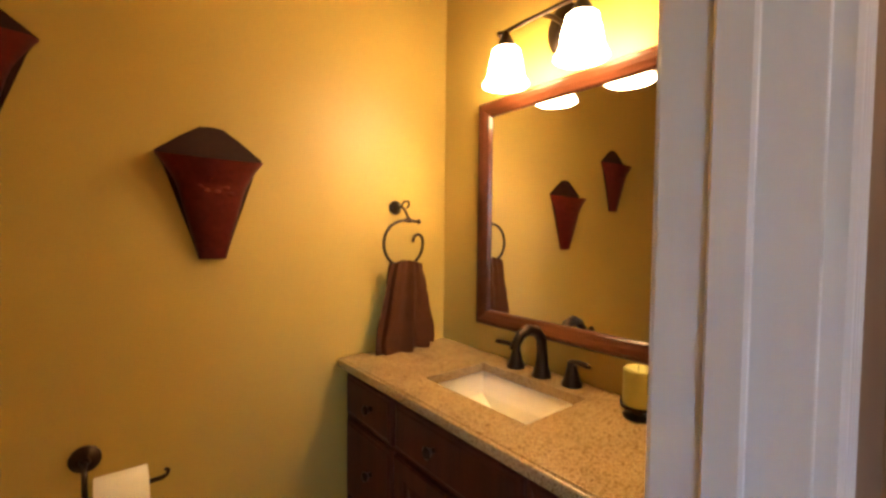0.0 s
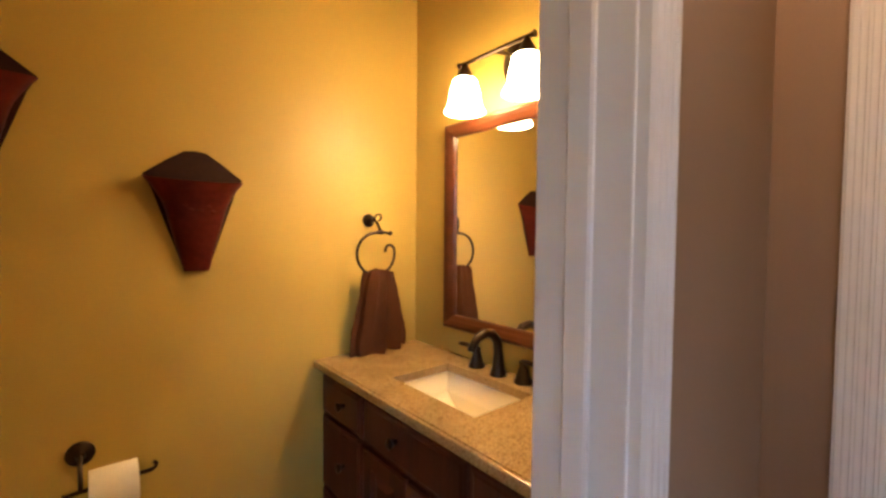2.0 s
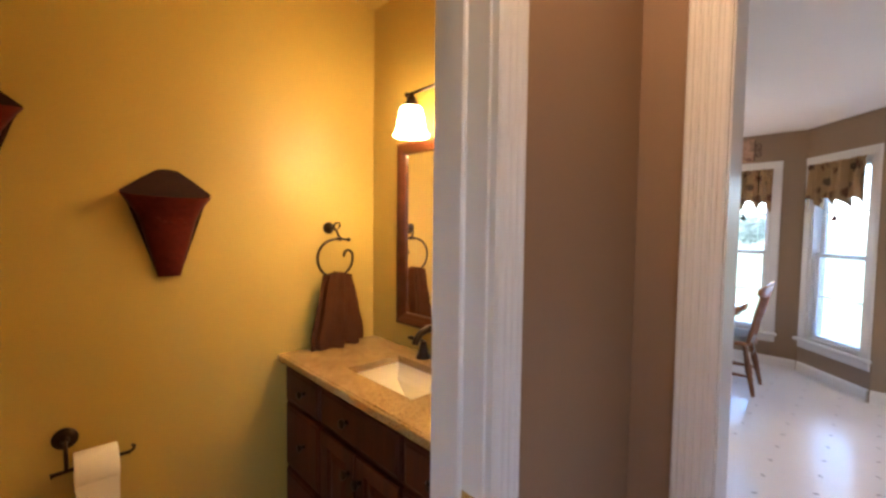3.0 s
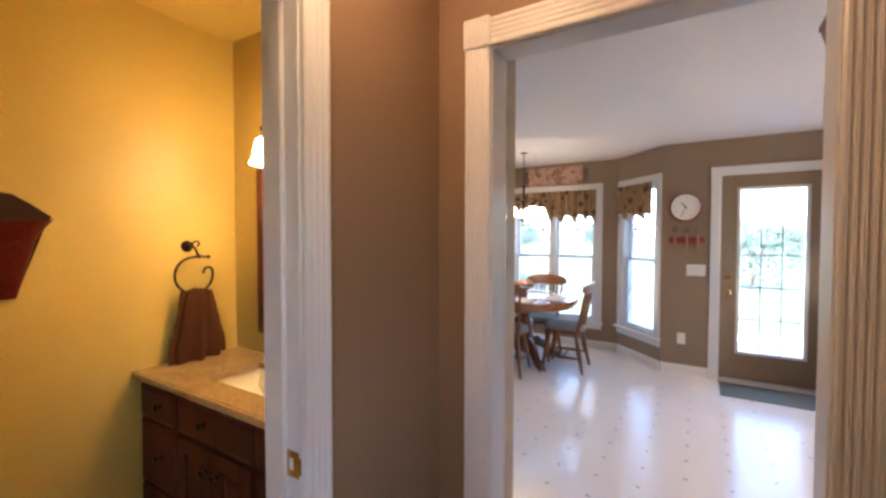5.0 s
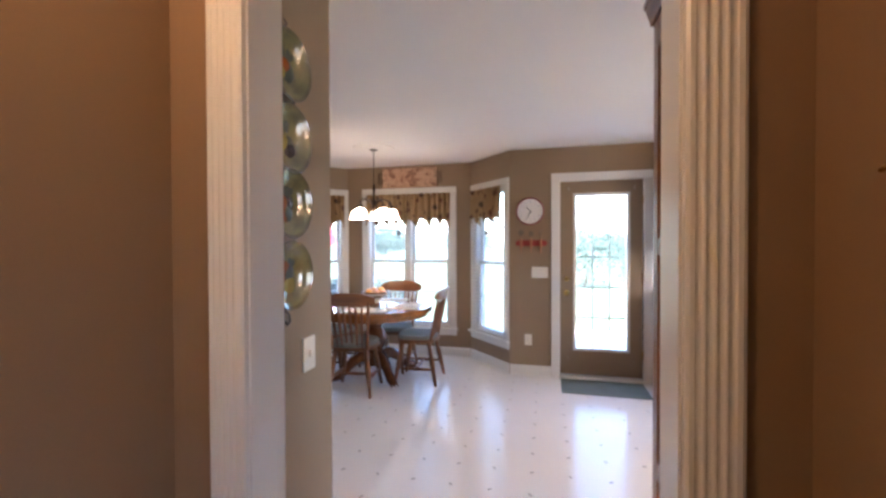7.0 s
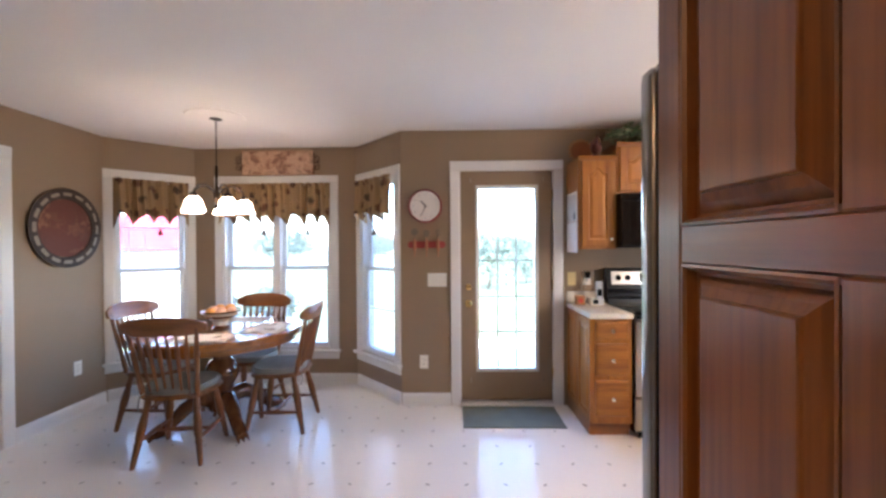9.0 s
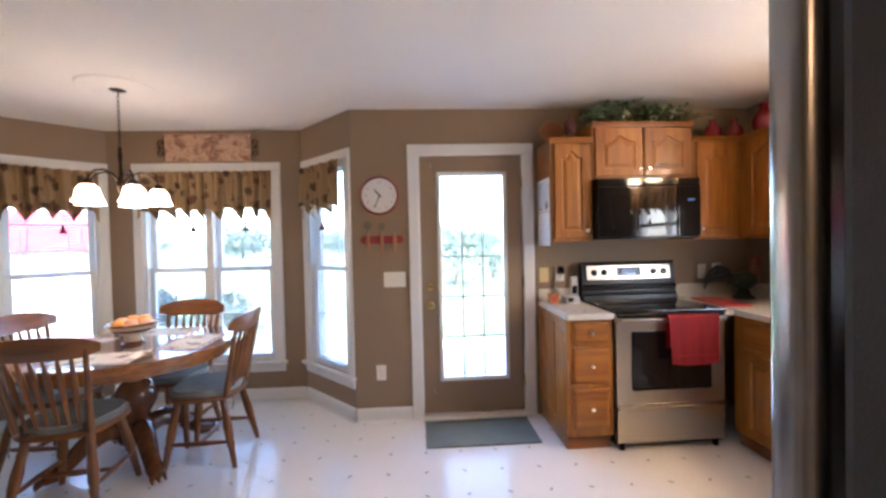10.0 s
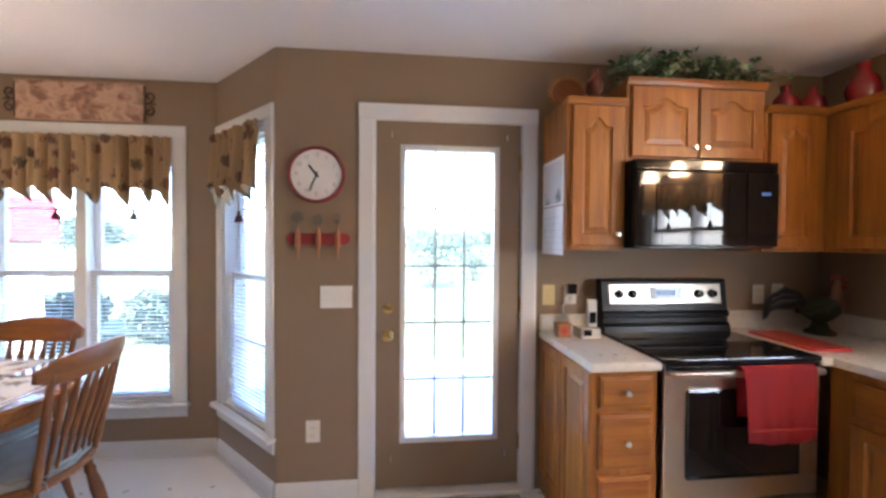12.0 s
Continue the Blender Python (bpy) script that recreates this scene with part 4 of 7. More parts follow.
def end_panel():
    """The tall oak end panel that stands beside the refrigerator, with raised panels and a crown moulding."""
    x0, x1, y1, t, h = 1.20, 1.719, -1.03, 0.035, 2.08
    root = tagged(new("fridge_surround"), "tall dark-stained oak end panel beside the refrigerator", "end panel")
    root.matrix_world = wall_frame((x0, y1), (x1, y1))[0]
    w, st, mull = x1 - x0, 0.050, 0.043
    pw = (w - 2 * st - mull) / 2
    rails = [(0.0, 0.11), (0.72, 0.765), (1.386, 1.428), (2.0, h)]
    for a in (0, w - st):
        part("stile", B(a, a + st, -t, 0, 0, h, bevel=0.003), DOORWOOD, root)
    for a, b in rails:
        part("rail", B(st, w - st, -t, -0.0005, a, b, bevel=0.002), DOORWOOD_X, root)
    for (_, z0), (z1, _) in zip(rails, rails[1:]):
        part("mullion", B(st + pw, st + pw + mull, -t, -0.0008, z0, z1, bevel=0.002), DOORWOOD, root)
        for s in (st, st + pw + mull):
            bm = bmesh.new()
            rings = []
            for inset, depth in ((0.0, -0.0005), (0.003, -0.0002), (0.006, -0.004), (0.008, -0.014), (0.012, -0.0155), (0.014, -0.0135), (0.022, -0.0085), (0.032, -0.0045), (0.033, -0.002), (0.035, -0.0012)):
                rings.append([bm.verts.new((x, depth, z)) for x, z in ((s + inset, z0 + inset), (s + pw - inset, z0 + inset), (s + pw - inset, z1 - inset), (s + inset, z1 - inset))])
            for p, q in zip(rings, rings[1:]):
                for i in range(4):
                    bm.faces.new((p[i], p[(i + 1) % 4], q[(i + 1) % 4], q[i]))
            bm.faces.new(rings[-1])
            bm.faces.new([bm.verts.new((x, -t + 0.004, z)) for x, z in ((s, z0), (s + pw, z0), (s + pw, z1), (s, z1))])
            part("panel", bm, DOORWOOD, root, "raised panel")
    # the crown runs along the face and returns round the front edge
    bm = bmesh.new()
    rows = []
    for out, z in ((0, h + 0.001), (0.008, h + 0.001), (0.010, h + 0.014), (0.013, h + 0.028), (0.020, h + 0.056), (0.024, h + 0.060), (0.024, h + 0.076), (0, h + 0.076)):
        rows.append([bm.verts.new(p) for p in ((0, out, z), (w + out, out, z), (w + out, -t, z))])
    for p, q in zip(rows, rows[1:]):
        for i in range(2):
            bm.faces.new((p[i], p[i + 1], q[i + 1], q[i]))
    box(bm, 0, w - 0.001, -t, -0.001, h + 0.001, h + 0.075)
    part("crown", bm, DOORWOOD_X, root, "crown moulding")


end_panel()

# ---- dining nook ----
def turned_leg(top, foot, r=0.018):
    """A turned leg from top to foot with a bulb and a taper."""
    a, b = Vector(top), Vector(foot)
    prof = [(0.00, 0.80), (0.08, 0.92), (0.14, 0.78), (0.18, 1.02), (0.22, 0.85), (0.40, 1.15), (0.56, 1.08), (0.62, 0.82), (0.66, 1.05), (0.70, 0.84), (0.9, 0.74), (1.0, 0.6)]
    return tube([a.lerp(b, t) for t, _ in prof], [r * k for _, k in prof], 9)


def chair_at(x, y, rz):
    """An oak spindle-back chair with a grey pad; its sitter looks along +x of its own frame."""
    root = thing("dining_chair", "oak spindle-back dining chair with a grey seat pad", "chair", (x, y, 0), rz, group="chairs round the dining table")
    bm = bmesh.new()
    out = []
    for i in range(28):
        a = 2 * math.pi * i / 28
        c, s = math.cos(a), math.sin(a)
        out.append((0.205 * math.copysign(abs(c) ** 0.62, c), (0.215 if c < 0 else 0.23) * math.copysign(abs(s) ** 0.62, s)))
    prism(out, 0.422, 0.452, bm)
    bmesh.ops.bevel(bm, geom=[e for e in bm.edges if abs(e.verts[0].co.z - e.verts[1].co.z) < 1e-4], offset=0.008, segments=2, affect='EDGES')
    part("seat", bm, CHAIRWOOD, root, smooth=True)
    bm = bmesh.new()
    prism([(u * 0.96 + 0.006, v * 0.96) for u, v in out], 0.452, 0.492, bm)
    bmesh.ops.bevel(bm, geom=[e for e in bm.edges if abs(e.verts[0].co.z - e.verts[1].co.z) < 1e-4], offset=0.017, segments=4, affect='EDGES')
    pad = part("seat_pad", bm, PADCLOTH, root, "grey-green cloth seat pad", smooth=True)
    part("tie", tube([(-0.17, 0.15, 0.466), (-0.2, 0.165, 0.46), (-0.21, 0.17, 0.40), (-0.2, 0.175, 0.36)], 0.004, 5), PADCLOTH, pad)
    feet = {}
    for sx in (-1, 1):
        for sy in (-1, 1):
            top, foot = (sx * 0.135, sy * 0.145, 0.425), (sx * 0.205 + (-0.015 if sx < 0 else 0.0), sy * 0.205, 0.0)
            feet[sx, sy] = (Vector(top), Vector(foot))
            part("leg", turned_leg(top, foot, 0.0235), CHAIRWOOD, root, smooth=True)
    for sy in (-1, 1):
        a, b = feet[-1, sy][0].lerp(feet[-1, sy][1], 0.63), feet[1, sy][0].lerp(feet[1, sy][1], 0.63)
        part("stretcher", tube([a, a.lerp(b, 0.3), a.lerp(b, 0.5), a.lerp(b, 0.7), b], [0.010, 0.014, 0.018, 0.014, 0.010], 8), CHAIRWOOD, root, smooth=True)
    a = feet[-1, -1][0].lerp(feet[-1, -1][1], 0.63).lerp(feet[1, -1][0].lerp(feet[1, -1][1], 0.63), 0.5)
    b = Vector((a.x, -a.y, a.z))
    part("stretcher", tube([a, a.lerp(b, 0.3), a.lerp(b, 0.5), a.lerp(b, 0.7), b], [0.010, 0.014, 0.018, 0.014, 0.010], 8), CHAIRWOOD, root, smooth=True)
    # raked back: two posts, seven spindles and a curved crest
    def back(v, z):
        """Place on the back at the share v across and height z."""
        rake = -0.175 - (z - 0.45) * 0.20
        return Vector((rake - 0.035 * (1 - (2 * v - 1) ** 2) * ((z - 0.45) / 0.5) + 0.012, (v - 0.5) * (0.33 + (z - 0.45) * 0.17), z))
    for v in (0.0, 1.0):
        part("back_post", tube([back(v, z) for z in (0.44, 0.52, 0.60, 0.70, 0.80, 0.90)], [0.016, 0.018, 0.014, 0.017, 0.014, 0.012], 10), CHAIRWOOD, root, smooth=True)
    for i in range(1, 7):
        v = i / 7
        part("spindle", tube([back(v, z) for z in (0.445, 0.52, 0.60, 0.68, 0.76, 0.82, 0.88)], [0.007, 0.008, 0.0105, 0.0145, 0.015, 0.009, 0.007], 8), CHAIRWOOD, root, smooth=True)
    bm = bmesh.new()
    n = 16
    rings = []
    for i in range(n + 1):
        v = -0.14 + 1.28 * i / n
        k = 1 - (2 * (v + 0.14) / 1.28 - 1) ** 2
        e = min(1.0, 0.50 + 3.4 * min(i, n - i) / n)
        zc = 0.905
        lo, hi = zc - 0.055 * e, zc + 0.036 * e + 0.034 * k
        p0, p1 = back(v, lo), back(v, hi)
        d = Vector((0.011, 0, 0))
        rings.append([bm.verts.new(p0 - d), bm.verts.new(p0 + d), bm.verts.new(p1 + d * 0.8), bm.verts.new(p1 - d * 0.8)])
    for p, q in zip(rings, rings[1:]):
        for j in range(4):
            bm.faces.new((p[j], p[(j + 1) % 4], q[(j + 1) % 4], q[j]))
    bm.faces.new(rings[0])
    bm.faces.new(rings[-1])
    bmesh.ops.bevel(bm, geom=bm.edges[:], offset=0.003, segments=1, affect='EDGES')
    crest = part("crest_rail", bm, CHAIRWOOD_Y, root, "curved oak crest rail", smooth=True)
    return root


PADCLOTH = speckled("grey_green_cloth", (0.26, 0.265, 0.245), 0.95, vary=0.25, large=9, fine=350, relief=0.4)
CHAIRWOOD_Y = wood("chair_oak_along_y", (0.24, 0.090, 0.023), (0.13, 0.045, 0.012), rough=0.28, axis=1)
first = chair_at(4.03, 1.085, 8)
for x, y, rz in ((4.485, 0.575, 92), (4.80, 0.985, 176), (4.52, 1.575, 268)):
    copy_thing(first, pose(x, y, 0, 0, 0, rz))

TC = (4.50, 1.075)


def table():
    root = thing("round_table", "round oak pedestal dining table with carved feet", "table", (*TC, 0))
    R = 0.615
    part("tabletop", lathe([(0, 0.700), (R - 0.014, 0.700), (R - 0.004, 0.706), (R - 0.004, 0.722), (R, 0.727), (R, 0.748), (R - 0.010, 0.758), (0, 0.758)], 72), TABLEWOOD, root, smooth=True)
    part("apron", lathe([(R - 0.075, 0.660), (R - 0.045, 0.660), (R - 0.040, 0.700), (R - 0.080, 0.700)], 64, ring=True), TABLEWOOD, root, smooth=True)
    part("column", lathe([(0.0, 0.12), (0.10, 0.12), (0.115, 0.16), (0.105, 0.22), (0.075, 0.26), (0.085, 0.30), (0.125, 0.37), (0.130, 0.43), (0.10, 0.49), (0.065, 0.52), (0.085, 0.55), (0.07, 0.58), (0.12, 0.64), (0.17, 0.668), (0.0, 0.668)], 32), CHERRYTABLE, root, smooth=True)
    for k in range(4):
        a = radians(45 + 90 * k)
        c, s = math.cos(a), math.sin(a)
        pts = [(0.07, 0.20, 0.068), (0.16, 0.225, 0.064), (0.26, 0.175, 0.055), (0.34, 0.10, 0.046), (0.40, 0.055, 0.048), (0.45, 0.048, 0.044), (0.478, 0.040, 0.026)]
        foot = part("foot", tube([(r * c, r * s, z) for r, z, _ in pts], [w for _, _, w in pts], 10), CHERRYTABLE, root, "carved curved foot", smooth=True)
        for q in (-0.35, 0, 0.35):
            part("claw", tube([(0.43 * math.cos(a + q * 0.16), 0.43 * math.sin(a + q * 0.16), 0.05), (0.475 * math.cos(a + q * 0.2), 0.475 * math.sin(a + q * 0.2), 0.03), (0.50 * math.cos(a + q * 0.2), 0.50 * math.sin(a + q * 0.2), 0.008)], [0.014, 0.012, 0.005], 6), CHERRYTABLE, foot, smooth=True)


CHERRYTABLE = wood("dark_pedestal_oak", (0.17, 0.062, 0.022), (0.09, 0.03, 0.012), rough=0.22, coat=0.5)
table()


def print_mat(name, base, spots, scale, cover=0.27, warp=0.12, swirl=2.3):
    """A printed cloth: patches of colour on a ground."""
    m, nt, b = base_mat(name, base, 0.85)
    tc = nt.nodes.new("ShaderNodeTexCoord")
    vo = nt.nodes.new("ShaderNodeTexVoronoi")
    vo.inputs["Scale"].default_value = scale
    no = nt.nodes.new("ShaderNodeTexNoise")
    no.inputs["Scale"].default_value = scale * swirl
    mx = nt.nodes.new("ShaderNodeMix")
    mx.data_type = 'VECTOR'
    mx.inputs[0].default_value = warp
    nt.links.new(tc.outputs["Object"], mx.inputs[4])
    nt.links.new(no.outputs["Color"], mx.inputs[5])
    nt.links.new(mx.outputs[1], vo.inputs["Vector"])
    hue = nt.nodes.new("ShaderNodeSeparateColor")
    nt.links.new(vo.outputs["Color"], hue.inputs[0])
    pal = ramp(nt, hue.outputs[0], [(i / len(spots), c) for i, c in enumerate(spots)])
    mask = ramp(nt, vo.outputs["Distance"], [(cover, (1, 1, 1)), (cover + 0.09, (0, 0, 0))])
    mix = nt.nodes.new("ShaderNodeMix")
    mix.data_type = 'RGBA'
    mix.inputs[6].default_value = (*base, 1)
    nt.links.new(mask, mix.inputs[0])
    nt.links.new(pal, mix.inputs[7])
    nt.links.new(mix.outputs[2], b.inputs["Base Color"])
    fine = noise_tex(nt, 300, 2)
    bump(nt, b, fine, 0.3, 0.001)
    return m


MATPRINT = print_mat("printed_placemat", (0.68, 0.66, 0.60), [(0.20, 0.18, 0.16), (0.30, 0.13, 0.10), (0.12, 0.22, 0.16), (0.16, 0.14, 0.13)], 9)
for k, (a, r) in enumerate(((188, 0.375), (272, 0.375), (0, 0.385), (90, 0.38))):
    root = thing("placemat", "cream printed cloth placemat on the dining table", "placemat", (TC[0] + r * math.cos(radians(a)), TC[1] + r * math.sin(radians(a)), 0.7583), a, group="placemats on the table")
    part("cloth", B(-0.15, 0.15, -0.215, 0.215, 0, 0.003, bevel=0.001), MATPRINT, root)
    part("border", B(-0.138, -0.126, -0.20, 0.20, 0.003, 0.0036), CHERRYTABLE, root, "dark printed border")
    part("border", B(0.126, 0.138, -0.20, 0.20, 0.003, 0.0036), CHERRYTABLE, root, "dark printed border")


def fruit_bowl():
    x, y = 4.515, 1.085
    root = thing("fruit_bowl", "cream pottery footed bowl with a brown band", "bowl", (x, y, 0.7585))
    CREAM = speckled("cream_pottery", (0.66, 0.60, 0.48), 0.3, vary=0.08)
    part("bowl", lathe([(0, 0.0), (0.062, 0.0), (0.066, 0.008), (0.050, 0.02), (0.048, 0.055), (0.075, 0.068), (0.118, 0.10), (0.142, 0.135), (0.149, 0.140), (0.142, 0.138), (0.112, 0.106), (0.07, 0.078), (0, 0.072)], 36), CREAM, root, smooth=True)
    part("rim_band", lathe([(0.1435, 0.128), (0.151, 0.1405), (0.147, 0.1435), (0.139, 0.137)], 36, ring=True), CHERRYTABLE, root, "dark brown rim", smooth=True)
    part("painted_band", lathe([(0.099, 0.0835), (0.1205, 0.100), (0.1205, 0.1045), (0.0985, 0.0885)], 36, ring=True), CHERRYTABLE, root, "dark painted band", smooth=True)
    part("foot_band", lathe([(0.0665, 0.001), (0.0675, 0.008), (0.052, 0.021), (0.050, 0.016)], 30, ring=True), CHERRYTABLE, root, "dark brown foot", smooth=True)
    ORANGE = speckled("orange_peel", (0.80, 0.38, 0.09), 0.45, vary=0.1, fine=160, relief=0.3)
    PEACH = speckled("peach_skin", (0.76, 0.44, 0.28), 0.6, vary=0.2)
    for i, (fx, fy, fz, r, mt, nm, lab) in enumerate(((0.055, -0.045, 0.148, 0.042, ORANGE, "orange", "bright ripe orange in the bowl"), (-0.055, -0.03, 0.142, 0.038, PEACH, "peach", "pale ripe peach in the bowl"), (-0.01, 0.06, 0.142, 0.04, PEACH, "peach", "pale ripe peach in the bowl"), (0.0, -0.085, 0.140, 0.034, PEACH, "peach", "pale ripe peach in the bowl"), (0.07, 0.045, 0.146, 0.039, ORANGE, "orange", "bright ripe orange in the bowl"), (-0.085, 0.035, 0.143, 0.034, ORANGE, "orange", "bright ripe orange in the bowl"))):
        bm = bmesh.new()
        bmesh.ops.create_uvsphere(bm, u_segments=18, v_segments=12, radius=r, matrix=Matrix.Diagonal((1, 1, 0.92, 1)))
        for v in bm.verts:
            if v.co.z > r * 0.8:
                v.co.z -= (v.co.z - r * 0.8) * 0.7
        o = part(nm, bm, mt, None, smooth=True)
        o.location = (x + fx, y + fy, 0.7585 + fz)
        tagged(o, lab, "fruit", group="fruit in the bowl")


fruit_bowl()


def bell(r0, r1, h, steps=28):
    """A bell-shaped glass shade that opens downwards, from z = 0 up."""
    outer = [(r1, 0.0), (r1 * 0.985, h * 0.04), (r1 * 0.88, h * 0.14), (r1 * 0.80, h * 0.28), (r1 * 0.755, h * 0.45), (r1 * 0.72, h * 0.62), (r1 * 0.63, h * 0.80), (r0 * 1.25, h * 0.93), (r0, h)]
    inner = [(max(0.004, r - 0.004), z) for r, z in reversed(outer)]
    return lathe(outer + inner, steps, ring=True)


def chandelier():
    x, y = 4.391, 1.04
    root = thing("chandelier", "bronze five-arm chandelier with lit frosted glass shades", "chandelier", (x, y, CEIL))
    part("canopy", lathe([(0, -0.028), (0.03, -0.028), (0.062, -0.012), (0.066, -0.011)], 28), BRONZE, root, smooth=True)
    z = 0.0
    for i in range(11):
        zc = -0.04 - i * 0.031
        pts = [(0.007 * math.cos(t), 0, zc + 0.02 * math.sin(t)) for t in [2 * math.pi * k / 10 for k in range(11)]]
        if i % 2:
            pts = [(0, p[0], p[2]) for p in pts]
        part("chain_link", tube(pts, 0.0022, 5), BRONZE, root, smooth=True)
    part("column", lathe([(0, -0.72), (0.012, -0.715), (0.020, -0.70), (0.010, -0.68), (0.022, -0.64), (0.026, -0.60), (0.012, -0.56), (0.009, -0.48), (0.014, -0.44), (0.010, -0.38), (0.0, -0.37)], 18), BRONZE, root, smooth=True)
    for k in range(5):
        a = radians(160 + 72 * k)
        c, s = math.cos(a), math.sin(a)
        pts = [(0.015, -0.60), (0.05, -0.555), (0.10, -0.535), (0.155, -0.548), (0.188, -0.585), (0.195, -0.615)]
        arm = part("arm", tube([(r * c, r * s, q) for r, q in pts], 0.0065, 7), BRONZE, root, "curved bronze arm", smooth=True)
        part("socket", lathe([(0.012, -0.605), (0.030, -0.622), (0.032, -0.640), (0, -0.640)], 18, m=Matrix.Translation((0.195 * c, 0.195 * s, 0))), BRONZE, arm, smooth=True)
        part("shade", bell(0.031, 0.081, 0.102, 30), SHADEGLOW_K, arm, "lit frosted glass bell shade", smooth=True).location = (0.195 * c, 0.195 * s, -0.741)
    root2 = tagged(part("ceiling_medallion", lathe([(0, 2.4), (0.10, 2.4), (0.115, 2.404), (0.16, 2.404), (0.18, 2.409), (0.205, 2.409), (0.215, 2.4195), (0, 2.4195)], 48, m=Matrix.Translation((x, y, 0))), CEILING, None, smooth=True), "white moulded ceiling medallion", "medallion")


chandelier()

# ---- valances and tassels ----
VALANCE = print_mat("tan_valance_print", (0.34, 0.222, 0.108), [(0.055, 0.032, 0.020), (0.12, 0.050, 0.026), (0.085, 0.066, 0.036), (0.14, 0.06, 0.03)], 10.0, 0.29, 0.08, 1.3)
TASSEL_R = speckled("red_tassel", (0.075, 0.012, 0.012), 0.9, vary=0.2)
TASSEL_G = speckled("grey_tassel", (0.035, 0.03, 0.026), 0.9, vary=0.2)


def valance(m, s0, s1, swags, seed, tassels):
    """A gathered fabric valance with a scalloped hem, hung inside a window's casing."""
    root = tagged(new("valance"), "tan floral gathered valance with a scalloped hem", "valance", group="valances over the windows")
    root.matrix_world = m
    rng = random.Random(seed)
    n = int((s1 - s0) / 0.006)
    rows = 14
    phase = rng.random() * 6
    bm = bmesh.new()
    grid = []
    for side in (0, 1):
        sheet = []
        for j in range(rows + 1):
            v = j / rows
            line = []
            for i in range(n + 1):
                u = i / n
                w = ((u + 0.022 * math.sin(u * 11 + phase)) * swags) % 1.0
                crease = abs(2 * w - 1)
                drop = 0.335 + 0.095 * crease ** 2.2 + 0.010 * math.sin(u * (s1 - s0) * 31 + phase)
                if u < 0.04 or u > 0.96:
                    drop += 0.03
                wob = math.sin(u * (s1 - s0) * 88 + phase + 2.0 * math.sin(u * 9) + 1.2 * v)
                fold = 0.065 * (1 - crease ** 1.9) * (0.38 + 0.62 * v) + 0.023 * wob * (1.0 - 0.3 * v) + 0.012 + 0.014 * math.exp(-((v - 0.06) / 0.05) ** 2)
                line.append(bm.verts.new((s0 + (s1 - s0) * u, 0.022 + fold + (0.0 if side else -0.003), 2.052 - drop * v)))
            sheet.append(line)
        grid.append(sheet)
    for sheet in grid:
        for j in range(rows):
            for i in range(n):
                bm.faces.new((sheet[j][i], sheet[j][i + 1], sheet[j + 1][i + 1], sheet[j + 1][i]))
    a, b = grid
    for i in range(n):
        for j in (0, rows):
            bm.faces.new((a[j][i], a[j][i + 1], b[j][i + 1], b[j][i]))
    for j in range(rows):
        for i in (0, n):
            bm.faces.new((a[j][i], a[j + 1][i], b[j + 1][i], b[j][i]))
    part("fabric", bm, VALANCE, root, smooth=True)
    part("rod", tube([(s0 - 0.004, 0.018, 2.035), (s1 + 0.004, 0.018, 2.035)], 0.007, 8), WHITE, root, "white curtain rod")
    for s, z, red in tassels:
        mt = TASSEL_R if red else TASSEL_G
        tas = part("tassel", lathe([(0, 0.066), (0.008, 0.064), (0.011, 0.055), (0.007, 0.049), (0.017, 0.032), (0.027, 0.0), (0, 0.0)], 16), mt, root, "dark hanging tassel", smooth=True)
        tas.location = (s, 0.012, z - 0.022)
        part("cord", tube([(0, 0, 0.05), (0.002, 0.002, 0.16)], 0.002, 5), mt, tas)


valance(wall_frame(D, C)[0], 0.088, 0.690, 4.0, 1, [(0.42, 1.535, True)])
valance(wall_frame(C, Bc)[0], 0.260, 1.386, 8.0, 2, [(0.50, 1.55, False), (0.95, 1.55, True)])
valance(wall_frame(Bc, A)[0], 0.070, 0.665, 4.0, 3, [(0.30, 1.55, True)])

# ---- wall decor of the nook and kitchen ----
RUST = speckled("rusty_brown_iron", (0.095, 0.050, 0.030), 0.7, metal=0.2, vary=0.3)
IRON = speckled("dark_iron", (0.04, 0.03, 0.025), 0.5, metal=0.6, vary=0.2)


